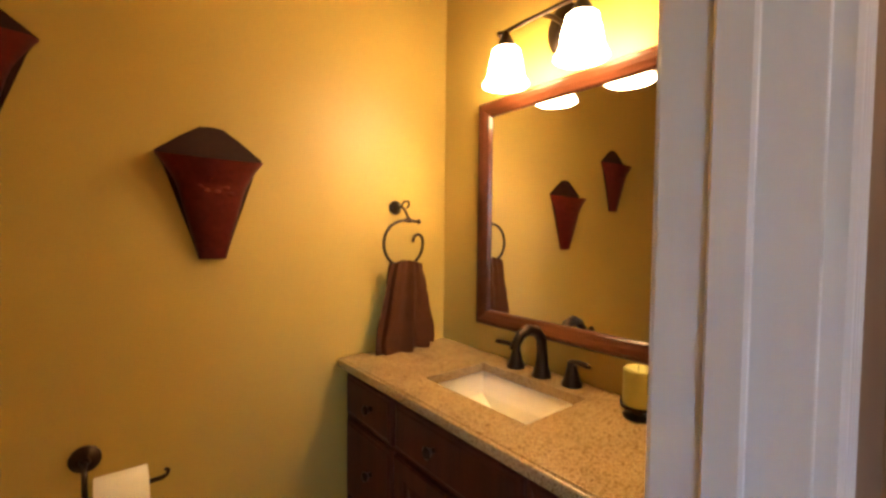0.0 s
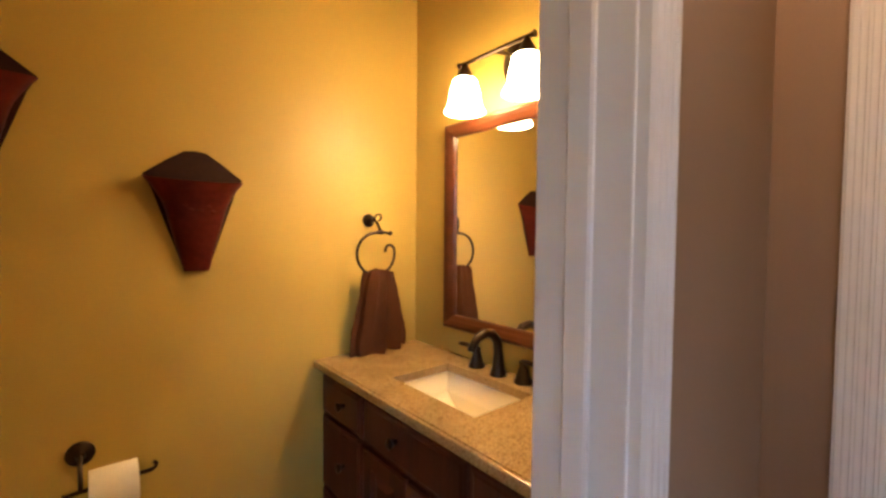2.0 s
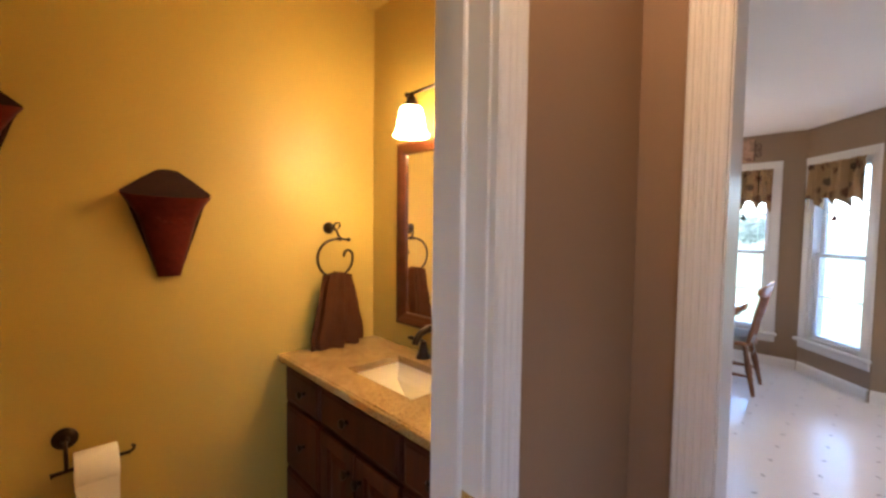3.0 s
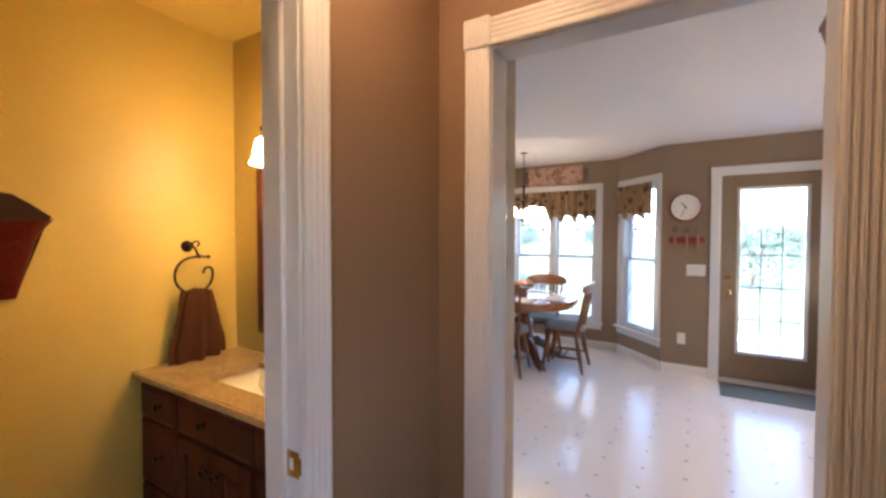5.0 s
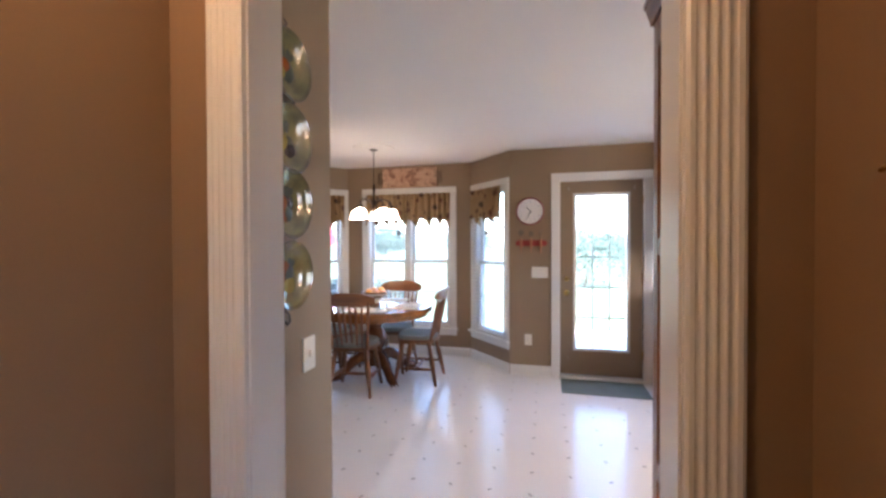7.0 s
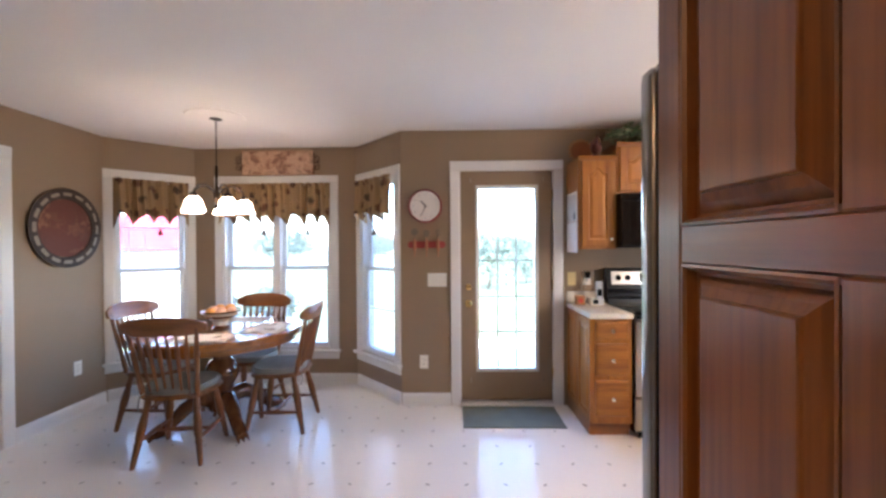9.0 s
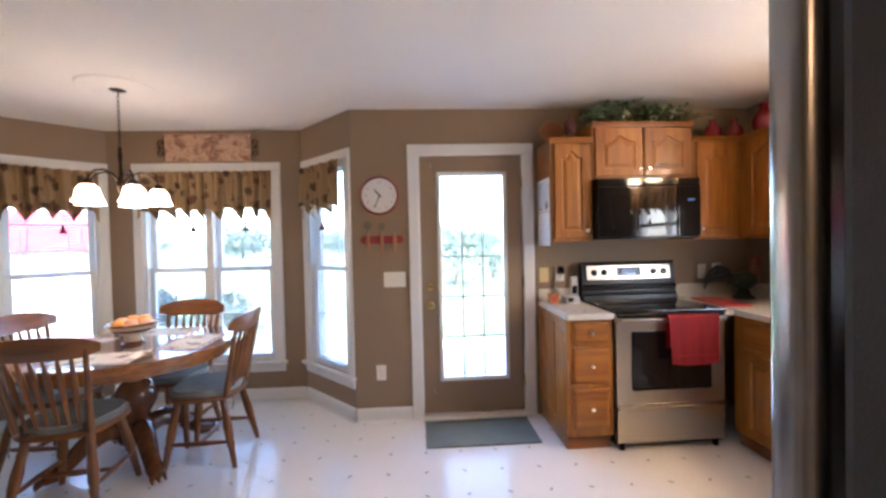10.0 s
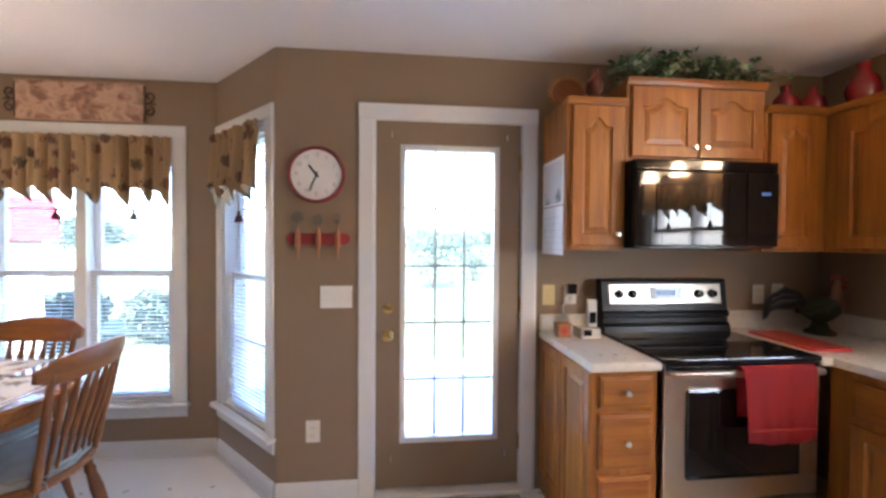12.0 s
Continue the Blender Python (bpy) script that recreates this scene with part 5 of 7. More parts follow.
def sign():
    """A long painted board with iron scrolls, standing on the window's head."""
    m = wall_frame((5.43, 0.19), (5.43, 1.86))[0]
    root = tagged(new("painted_board"), "long pink-cream painted fruit board with iron scroll ends", "wall art")
    root.matrix_world = m
    w0, w1, z0, z1 = 0.435, 1.165, 2.142, 2.385
    ART, nt, b = base_mat("painted_fruit_board", (0.50, 0.33, 0.22), 0.75)
    swirl = noise_tex(nt, 8.0, 4, 0.58, (1, 1, 1.2))
    nt.nodes[swirl.node.name].inputs["Distortion"].default_value = 0.45
    nt.links.new(ramp(nt, swirl, [(0.36, (0.24, 0.125, 0.085)), (0.44, (0.40, 0.23, 0.15)), (0.50, (0.55, 0.37, 0.25)), (0.57, (0.50, 0.31, 0.21)), (0.66, (0.30, 0.20, 0.13))]), b.inputs["Base Color"])
    EDGEWOOD = speckled("pale_worn_edge", (0.40, 0.25, 0.16), 0.7, vary=0.2, large=8)
    part("board", B(w0, w1, 0.004, 0.024, z0, z1, bevel=0.003), ART, root)
    for a, b, c, d in ((w0 - 0.004, w1 + 0.004, z0 - 0.004, z0 + 0.006), (w0 - 0.004, w1 + 0.004, z1 - 0.006, z1 + 0.004)):
        part("edge_strip", B(a, b, 0.003, 0.027, c, d, bevel=0.001), EDGEWOOD, root, "pale worn wooden edge")
    for s, k in ((w0, -1), (w1, 1)):
        zc = (z0 + z1) / 2
        bm = tube([(s + k * 0.006, 0.015, z0 + 0.015), (s + k * 0.012, 0.015, zc), (s + k * 0.006, 0.015, z1 - 0.015)], 0.005, 6)
        for sg in (-1, 1):
            pts = []
            for q in range(15):
                t = q / 14
                r = 0.034 * (1 - 0.75 * t)
                an = radians(sg * (-90 + 400 * t))
                pts.append((s + k * (0.016 + 0.02 + r * math.cos(an) * 0.9), 0.015, zc + sg * 0.046 + r * math.sin(an)))
            tube(pts, 0.0058, 6, bm)
        tube([(s + k * 0.01, 0.015, zc), (s + k * 0.05, 0.015, zc + 0.004), (s + k * 0.075, 0.015, zc)], [0.005, 0.007, 0.003], 6, bm)
        part("scroll", bm, RUST, root, "rusty iron scroll", smooth=True)


sign()


def round_plate():
    root = thing("wall_plate", "large round red-brown patterned plate hung on the wall", "wall plate", (4.535, 2.379, 1.572))
    turn = Matrix(((1, 0, 0, 0), (0, 0, -1, 0), (0, 1, 0, 0), (0, 0, 0, 1)))
    RED = print_mat("red_brown_plate_print", (0.13, 0.038, 0.024), [(0.22, 0.085, 0.045), (0.09, 0.03, 0.02), (0.22, 0.10, 0.05), (0.13, 0.035, 0.02)], 9, 0.42, 0.2, 1.2)
    RIM = speckled("dark_plate_rim", (0.05, 0.032, 0.024), 0.75, vary=0.25)
    PALE = speckled("pale_rim_mark", (0.27, 0.22, 0.16), 0.5, vary=0.15)
    part("centre", lathe([(0, 0.0), (0.235, 0.0), (0.235, 0.012), (0.20, 0.010), (0, 0.008)], 56, m=turn), RED, root, smooth=True)
    rim = part("rim", lathe([(0.236, 0.002), (0.318, 0.020), (0.322, 0.026), (0.314, 0.030), (0.24, 0.016)], 56, m=turn, ring=True), RIM, root, "dark brown rim", smooth=True)
    for k in range(16):
        a = 2 * math.pi * k / 16
        bm = B(-0.038, 0.038, -0.017, 0.017, 0.0, 0.004, bevel=0.002)
        o = part("rim_mark", bm, PALE, rim, "pale painted mark")
        o.matrix_basis = turn @ Matrix.Translation((0.278 * math.cos(a), 0.278 * math.sin(a), 0.0235)) @ pose(0, 0, 0, 0, 0, math.degrees(a) + 90) @ pose(0, 0, 0, 10, 0, 0)


round_plate()


def wall_clock():
    root = tagged(new("wall_clock"), "round white wall clock with a dark red rim", "clock")
    root.matrix_world = wall_frame((KX, -0.549), (KX, 0))[0] @ Matrix.Translation((0, 0, 1.757))
    turn = FACE_PLUS_Y
    REDRIM = speckled("dark_red_rim", (0.25, 0.035, 0.035), 0.35, vary=0.1)
    FACE = speckled("white_dial", (0.78, 0.76, 0.72), 0.4, vary=0.02, relief=0)
    INK = speckled("black_ink", (0.02, 0.02, 0.02), 0.5, relief=0)
    part("rim", lathe([(0.128, 0.0), (0.148, 0.0), (0.149, 0.02), (0.142, 0.032), (0.134, 0.03), (0.1335, 0.018)], 48, m=turn, ring=True), REDRIM, root, smooth=True)
    dial = part("dial", lathe([(0, 0.0), (0.133, 0.0), (0.133, 0.018), (0, 0.018)], 48, m=turn), FACE, root)
    GREYINK = speckled("grey_numerals", (0.36, 0.36, 0.36), 0.5, relief=0)
    for h in range(1, 13):
        a = radians(90 - 30 * h)
        cu = bpy.data.curves.new("numeral", 'FONT')
        cu.body, cu.size, cu.align_x, cu.align_y, cu.extrude = str(h), 0.03, 'CENTER', 'CENTER', 0.0004
        tmp = new("numeral_text", cu)
        me = bpy.data.meshes.new_from_object(tmp)
        bpy.data.objects.remove(tmp)
        me.materials.append(GREYINK)
        o = new("numeral", me)
        o.parent = dial
        # seen from the room, s runs to the viewer's left
        o.matrix_basis = Matrix(((-1, 0, 0, -0.103 * math.cos(a)), (0, 0, 1, 0.0186), (0, 1, 0, 0.103 * math.sin(a)), (0, 0, 0, 1)))
    for nm, ang, ln, wd in (("hour_hand", 321, 0.062, 0.0045), ("minute_hand", 202, 0.095, 0.003)):
        a = radians(90 - ang)
        o = part(nm, B(-0.018, ln, -wd, wd, 0.021, 0.0225), INK, dial, "thin black hand")
        o.matrix_basis = Matrix(((-math.cos(a), math.sin(a), 0, 0), (0, 0, 1, 0), (math.sin(a), math.cos(a), 0, 0), (0, 0, 0, 1)))
    part("hub", lathe([(0.006, 0.018), (0.006, 0.025), (0, 0.026)], 12, m=turn), INK, dial)


wall_clock()


def utensil_rack():
    root = tagged(new("utensil_rack"), "dark red wooden rack with three hanging kitchen utensils", "rack")
    root.matrix_world = wall_frame((KX, -0.56), (KX, 0))[0] @ Matrix.Translation((0, 0, 1.418))
    REDW = speckled("dark_red_painted_wood", (0.30, 0.035, 0.03), 0.5, vary=0.2)
    ENDW = speckled("worn_orange_wood", (0.38, 0.15, 0.07), 0.55, vary=0.2)
    TIN = speckled("dull_tin", (0.20, 0.17, 0.13), 0.5, metal=0.5, vary=0.2)
    pts = arc(0.135, 0, 0.030, -90, 90, 8) + arc(-0.135, 0, 0.030, 90, 270, 8)
    bm = prism(pts, 0.0, 0.016, m=Matrix(((1, 0, 0, 0), (0, 0, 1, 0), (0, 1, 0, 0), (0, 0, 0, 1))))
    part("board", bm, REDW, root)
    for k, s in enumerate((0.105, 0.0, -0.10)):
        bm = lathe([(0.004, -0.105), (0.005, -0.06), (0.010, -0.045), (0.015, -0.02), (0.013, 0.02), (0.007, 0.048), (0.004, 0.055)], 12, m=Matrix.Translation((s, 0.026, 0)))
        ut = part("utensil_handle", bm, ENDW, root, "worn wooden handle", smooth=True)
        bm = tube([(s, 0.026, 0.05), (s, 0.026, 0.085)], 0.003, 6)
        if k == 0:
            lathe([(0, -0.003), (0.030, -0.002), (0.031, 0.002), (0, 0.003)], 24, bm, Matrix.Translation((s, 0.026, 0.113)) @ FACE_PLUS_Y)
        elif k == 1:
            prism(arc(0, 0, 0.030, 20, 160, 8) + [(-0.020, -0.028), (0.020, -0.028)], -0.003, 0.003, bm, Matrix.Translation((s, 0.026, 0.100)) @ Matrix(((1, 0, 0, 0), (0, 0, 1, 0), (0, 1, 0, 0), (0, 0, 0, 1))))
        else:
            for q in range(6):
                w = 0.020 * math.cos(math.pi * q / 6)
                tube([(s, 0.026, 0.075), (s + w, 0.026 + 0.016 * math.sin(math.pi * q / 6), 0.105), (s + w * 0.8, 0.026 + 0.012 * math.sin(math.pi * q / 6), 0.125), (s, 0.026, 0.135)], 0.0016, 4, bm)
        part("utensil_head", bm, TIN, ut, "dull tin head")


utensil_rack()


def plate_on_wall(name, label, m, w, h, kind, mat=PLASTIC):
    root = tagged(new(name), label, name.replace("_", " "))
    root.matrix_world = m
    part("cover_plate", B(-w / 2, w / 2, 0, 0.006, -h / 2, h / 2, bevel=0.0025, seg=2), mat, root)
    if kind == "switch":
        for i in (-1, 0, 1):
            part("toggle", B(i * 0.046 - 0.005, i * 0.046 + 0.005, 0.005, 0.014, -0.010, 0.012, bevel=0.002), mat, root)
    elif kind == "single":
        part("toggle", B(-0.005, 0.005, 0.005, 0.014, -0.010, 0.012, bevel=0.002), mat, root)
    else:
        for z in (-0.020, 0.020):
            s = part("socket", lathe([(0.0165, 0.005), (0.0165, 0.0075), (0, 0.0075)], 18, m=Matrix.Translation((0, 0, z)) @ FACE_PLUS_Y), mat, root)
            for x in (-0.006, 0.006):
                part("slot", B(x - 0.0012, x + 0.0012, 0.0075, 0.0080, z - 0.004, z + 0.005), BLACKPLASTIC, s)
    return root


def on_east(y, z):
    return wall_frame((KX, y), (KX, y + 1))[0] @ Matrix.Translation((0, 0, z))


YELLOWED = speckled("yellowed_plastic", (0.62, 0.50, 0.24), 0.35, vary=0.05, relief=0.02)
plate_on_wall("light_switch", "ivory triple light switch plate on the wall", on_east(-0.650, 1.107), 0.168, 0.118, "switch")
plate_on_wall("wall_outlet", "ivory wall outlet near the floor", on_east(-0.529, 0.384), 0.074, 0.118, "outlet")
plate_on_wall("wall_outlet", "ivory wall outlet above the worktop", on_east(-1.955, 1.115), 0.072, 0.115, "outlet")
plate_on_wall("phone_jack", "yellowed phone jack plate above the worktop", on_east(-1.828, 1.11), 0.072, 0.115, "single", YELLOWED)
plate_on_wall("wall_outlet", "ivory wall outlet beside the stove", on_east(-3.13, 1.105), 0.072, 0.115, "outlet")
plate_on_wall("light_switch", "ivory switch plate beside the stove", on_east(-3.255, 1.11), 0.072, 0.115, "single")
plate_on_wall("wall_outlet", "ivory wall outlet near the floor", wall_frame(A, (3.0, 2.38))[0] @ Matrix.Translation((A[0] - 4.632, 0, 0.397)), 0.074, 0.118, "outlet")

DOORMAT = speckled("grey_green_mat", (0.16, 0.19, 0.17), 0.95, vary=0.2, large=6, fine=400, relief=0.5)
root = thing("door_mat", "grey-green woven mat at the back door", "door mat", (4.595, -1.257, 0))
part("mat", B(-0.205, 0.205, -0.397, 0.397, 0.0, 0.009, bevel=0.003), DOORMAT, root)
for a in (-0.205, 0.193):
    part("binding", B(a, a + 0.012, -0.397, 0.397, 0.0085, 0.0115, bevel=0.001), DOORMAT, root)

# ---- hanging plates on the wall beside the opening ----
PLATEPRINT = print_mat("painted_fruit_plate", (0.25, 0.225, 0.10), [(0.34, 0.30, 0.11), (0.08, 0.075, 0.045), (0.20, 0.15, 0.07), (0.10, 0.11, 0.06)], 20, 0.42)
PLATEPRINT.node_tree.nodes["Principled BSDF"].inputs["Roughness"].default_value = 0.12
PLATEPRINT.node_tree.nodes["Principled BSDF"].inputs["Coat Weight"].default_value = 0.8
FRUITS = [speckled("painted_orange_fruit", (0.34, 0.10, 0.025), 0.25, vary=0.3, large=25), speckled("painted_plum", (0.035, 0.02, 0.025), 0.25, vary=0.3, large=25), speckled("painted_yellow_pear", (0.36, 0.29, 0.07), 0.25, vary=0.3, large=25), speckled("painted_dark_leaf", (0.03, 0.045, 0.02), 0.3, vary=0.3, large=25)]
PLATERIM = speckled("olive_glazed_rim", (0.12, 0.11, 0.06), 0.12, vary=0.3, large=20, coat=0.8)
rack_x = 1.490
root = thing("plate_hanger", "dark iron plate hanger on the wall", "plate hanger", (rack_x, 0.11, 0))
bm = tube([(0, -0.008, 1.19), (0, -0.008, 2.12)], 0.004, 6)
for z in (1.215, 1.44, 1.645, 1.875):
    tube([(-0.05, -0.01, z + 0.02), (-0.035, -0.03, z - 0.005), (-0.03, -0.035, z + 0.01)], 0.003, 5, bm)
    tube([(0.05, -0.01, z + 0.02), (0.035, -0.03, z - 0.005), (0.03, -0.035, z + 0.01)], 0.003, 5, bm)
tube([(0, -0.008, 2.10), (0.03, -0.008, 2.13), (0, -0.008, 2.15), (-0.03, -0.008, 2.13), (0, -0.008, 2.10)], 0.003, 5, bm)
tube([(0, -0.008, 1.21), (0.03, -0.008, 1.19), (0.035, -0.008, 1.165), (0.02, -0.008, 1.155), (0.01, -0.008, 1.17)], 0.003, 5, bm)
part("hanger", bm, IRON, root)
for z in (1.32, 1.546, 1.75, 1.98):
    root = thing("decorative_plate", "round painted fruit plate hung on the wall", "plate", (rack_x, 0.094, z), group="plates hung in a column")
    turn = Matrix(((1, 0, 0, 0), (0, 0, -1, 0), (0, 1, 0, 0), (0, 0, 0, 1)))
    dish = part("plate", lathe([(0, 0.0), (0.050, 0.0), (0.085, 0.012), (0.106, 0.026), (0.109, 0.030), (0.104, 0.0305), (0.083, 0.018), (0.050, 0.006), (0, 0.006)], 36, m=turn), PLATEPRINT, root, smooth=True)
    part("rim", lathe([(0.0995, 0.0285), (0.1085, 0.0320), (0.1102, 0.0305), (0.1095, 0.0285)], 40, m=turn, ring=True), PLATERIM, dish, "glossy olive rim", smooth=True)
    rng = random.Random(int(z * 100))
    for k in range(5):
        a, r, d = rng.uniform(0, 6.28), rng.uniform(0.019, 0.031), rng.uniform(0.012, 0.030)
        fruit = lathe([(0, 0.0), (r, 0.0), (r * 0.9, 0.0015 + 0.0004 * k), (r * 0.5, 0.003 + 0.0004 * k), (0, 0.0034 + 0.0004 * k)], 18, m=turn @ Matrix.Translation((d * math.cos(a), d * math.sin(a) - 0.012, 0.0062)))
        part("painted_fruit", fruit, FRUITS[rng.randrange(4)], dish, smooth=True)
    for k in range(4):
        a = rng.uniform(0.3, 2.8)
        leaf = prism([(0.0, -0.006), (0.03, -0.010), (0.045, 0.0), (0.03, 0.010), (0.0, 0.006)], 0.0, 0.002 + 0.0003 * k, m=turn @ Matrix.Translation((0.012 * math.cos(a), 0.012 + 0.01 * math.sin(a), 0.0062)) @ pose(0, 0, 0, 0, 0, math.degrees(a)))
        part("painted_leaf", leaf, FRUITS[3], dish)
plate_on_wall("light_switch", "ivory light switch on the plate wall", wall_frame((1.807, 0.11), (1.2, 0.11))[0] @ Matrix.Translation((0.165, 0, 1.03)), 0.074, 0.118, "single")

# ---- small inlays of the vinyl floor ----
first_inlay = None
floor_ob = bpy.data.objects["floor_kitchen"]
rng = random.Random(5)
count = 0
for i in range(-14, 5):
    for j in range(-15, 11):
        x, y = 4.345 + 0.2355 * i, -0.165 + 0.2305 * j
        inside = OX1 + 0.03 < x < 5.40 and KY < y < 2.36 and not (x > 4.84 and (y < -0.33 or x - 4.84 > y + 0.33 or x - 4.86 > 2.38 - y)) and not (y > 0.1 and x < 1.83) and not (y > 1.27 and x < 3.05)
        if not inside:
            continue
        if y < -2.95 or (x < 2.0 and y < -1.0):
            continue
        ang = rng.uniform(-8, 8) + (45 if (i + j) % 2 else -45)
        if count < 290:
            if first_inlay is None:
                bm = prism([(-0.015, -0.005), (0.0, -0.009), (0.015, -0.005), (0.015, 0.005), (0.0, 0.009), (-0.015, 0.005)], 0.0005, 0.0012)
                first_inlay = part("inlay", bm, INLAY, floor_ob)
                o = first_inlay
            else:
                o = first_inlay.copy()
                scene.collection.objects.link(o)
            o.matrix_basis = pose(x, y, 0, 0, 0, ang)
            count += 1

# ---- added, unseen hall window behind the walk and window over the sink: plain frames and glass ----
def plain_window(name, m, s0, s1, z0, z1, depth, label):
    root = tagged(new(name), label, "window", kind="structure")
    root.matrix_world = m
    for a, b, c, d in ((s0, s0 + 0.04, z0, z1), (s1 - 0.04, s1, z0, z1), (s0 + 0.04, s1 - 0.04, z0, z0 + 0.04), (s0 + 0.04, s1 - 0.04, z1 - 0.04, z1)):
        part("window_frame", B(a, b, -depth, -0.01, c, d), WHITE, root)
    part("pane", B(s0 + 0.04, s1 - 0.04, -depth + 0.02, -depth + 0.026, z0 + 0.04, z1 - 0.04), GLASS, root, "glass pane tinted grey to dim the view outdoors").visible_shadow = False


plain_window("window_4", wall_frame((-1.60, HY0), (OX0, HY0))[0], 0.15, 0.95, 0.9, 2.0, 0.12, "unseen white hall window, added to hold the fill lamp")
plain_window("window_5", wall_frame((OX1, KY), (KX, KY))[0], 1.075, 2.255, 1.02, 2.05, 0.14, "white window over the sink counter")
frame_sink = wall_frame((OX1, KY), (KX, KY))[0]
casing("trim_sink_window", frame_sink, 1.08, 2.25, 2.046, 0.082, 0.018, plain, z0=1.02, label="white painted casing of the sink window")
part("mullion", B(1.655, 1.675, -0.13, -0.02, 1.06, 2.01), WHITE, bpy.data.objects["window_5"])
part("meeting_rail", B(1.115, 2.215, -0.125, -0.03, 1.51, 1.545), WHITE, bpy.data.objects["window_5"])
valance(frame_sink, 1.09, 2.24, 7.0, 4, [(1.40, 1.55, True), (1.93, 1.55, False)])

# ---- things on the worktops ----
REDGLASS = base_mat("dark_red_glaze", (0.24, 0.008, 0.012), 0.08, 0, 0.6)[0]
REDTOWEL = speckled("red_terry_cloth", (0.34, 0.022, 0.028), 0.95, vary=0.15, large=12, fine=450, relief=0.6)
WT = 0.9072
PEWTER = speckled("dark_pewter", (0.22, 0.20, 0.18), 0.3, metal=1.0, vary=0.15)


def oven_towel():
    """A folded towel over the oven's handle bar."""
    root = thing("dish_towel", "red terry dish towel folded over the oven handle", "dish towel", (4.173, -2.578, 0.873))
    bm = bmesh.new()
    n, prof = 26, []
    for k in range(9):
        a = math.pi * k / 8
        prof.append((0.019 * math.cos(a), 0.006 + 0.017 * math.sin(a)))
    back = [(0.021, -0.04 * j) for j in range(5, 0, -1)]
    front = [(-0.021 - 0.002 * j, -0.041 * j) for j in range(1, 8)]
    line = back + prof + front
    th = 0.004
    cols = []
    for i in range(n + 1):
        u = i / n
        y = -0.168 + 0.336 * u
        col_o, col_i = [], []
        for j, (x, z) in enumerate(line):
            hang = max(0, -z) / 0.3
            ripple = 0.0045 * math.sin(u * 15 + 1.0) * hang + 0.003 * math.sin(u * 34) * hang
            taper = 1 - 0.07 * hang
            zz = z - (0.012 * math.sin(u * 3.1) * hang)
            sgn = -1 if x < 0 else 1
            col_o.append(bm.verts.new((x + ripple - th * 0.5 * (1 if x < 0 else -1), y * taper, zz)))
        cols.append(col_o)
    for p, q in zip(cols, cols[1:]):
        for j in range(len(line) - 1):
            bm.faces.new((p[j], p[j + 1], q[j + 1], q[j]))
    bmesh.ops.solidify(bm, geom=bm.faces[:], thickness=th)
    part("cloth", bm, REDTOWEL, root, smooth=True)
    part("hem_band", B(-0.0465, -0.0385, -0.152, 0.152, -0.242, -0.232, bevel=0.001), REDTOWEL, root)


oven_towel()


def canister(x, y, r, h):
    root = thing("canister", "dark red glazed canister with a metal lid", "canister", (x, y, WT), group="red canisters on the worktop")
    part("jar", lathe([(0, 0), (r * 0.86, 0), (r * 0.95, 0.008), (r, h * 0.3), (r * 0.99, h * 0.62), (r * 0.86, h * 0.82), (r * 0.66, h * 0.93), (r * 0.62, h), (0, h)], 30), REDGLASS, root, smooth=True)
    lid = part("lid", lathe([(r * 0.66, h), (r * 0.70, h + 0.006), (r * 0.66, h + 0.018), (r * 0.35, h + 0.028), (0.010, h + 0.032), (0.009, h + 0.040), (0, h + 0.041)], 26), PEWTER, root, "dark metal lid", smooth=True)
    bm = bmesh.new()
    bmesh.ops.create_uvsphere(bm, u_segments=14, v_segments=10, radius=0.014, matrix=Matrix.Translation((0, 0, h + 0.052)) @ Matrix.Diagonal((1, 1, 1.15, 1)))
    part("finial", bm, PEWTER, lid, "round metal finial", smooth=True)


canister(4.13, -3.40, 0.088, 0.235)
canister(3.93, -3.38, 0.084, 0.195)
canister(3.73, -3.35, 0.078, 0.155)

root = thing("cutting_board", "thin red cutting board lying on the worktop", "cutting board", (4.51, -3.02, WT), -4)
REDBOARD = speckled("red_plastic", (0.50, 0.045, 0.03), 0.4, vary=0.08)
part("board", prism(arc(0.185, 0.08, 0.02, 0, 90, 4) + arc(-0.185, 0.08, 0.02, 90, 180, 4) + arc(-0.185, -0.08, 0.02, 180, 270, 4) + arc(0.185, -0.08, 0.02, 270, 360, 4), 0.0, 0.012), REDBOARD, root)


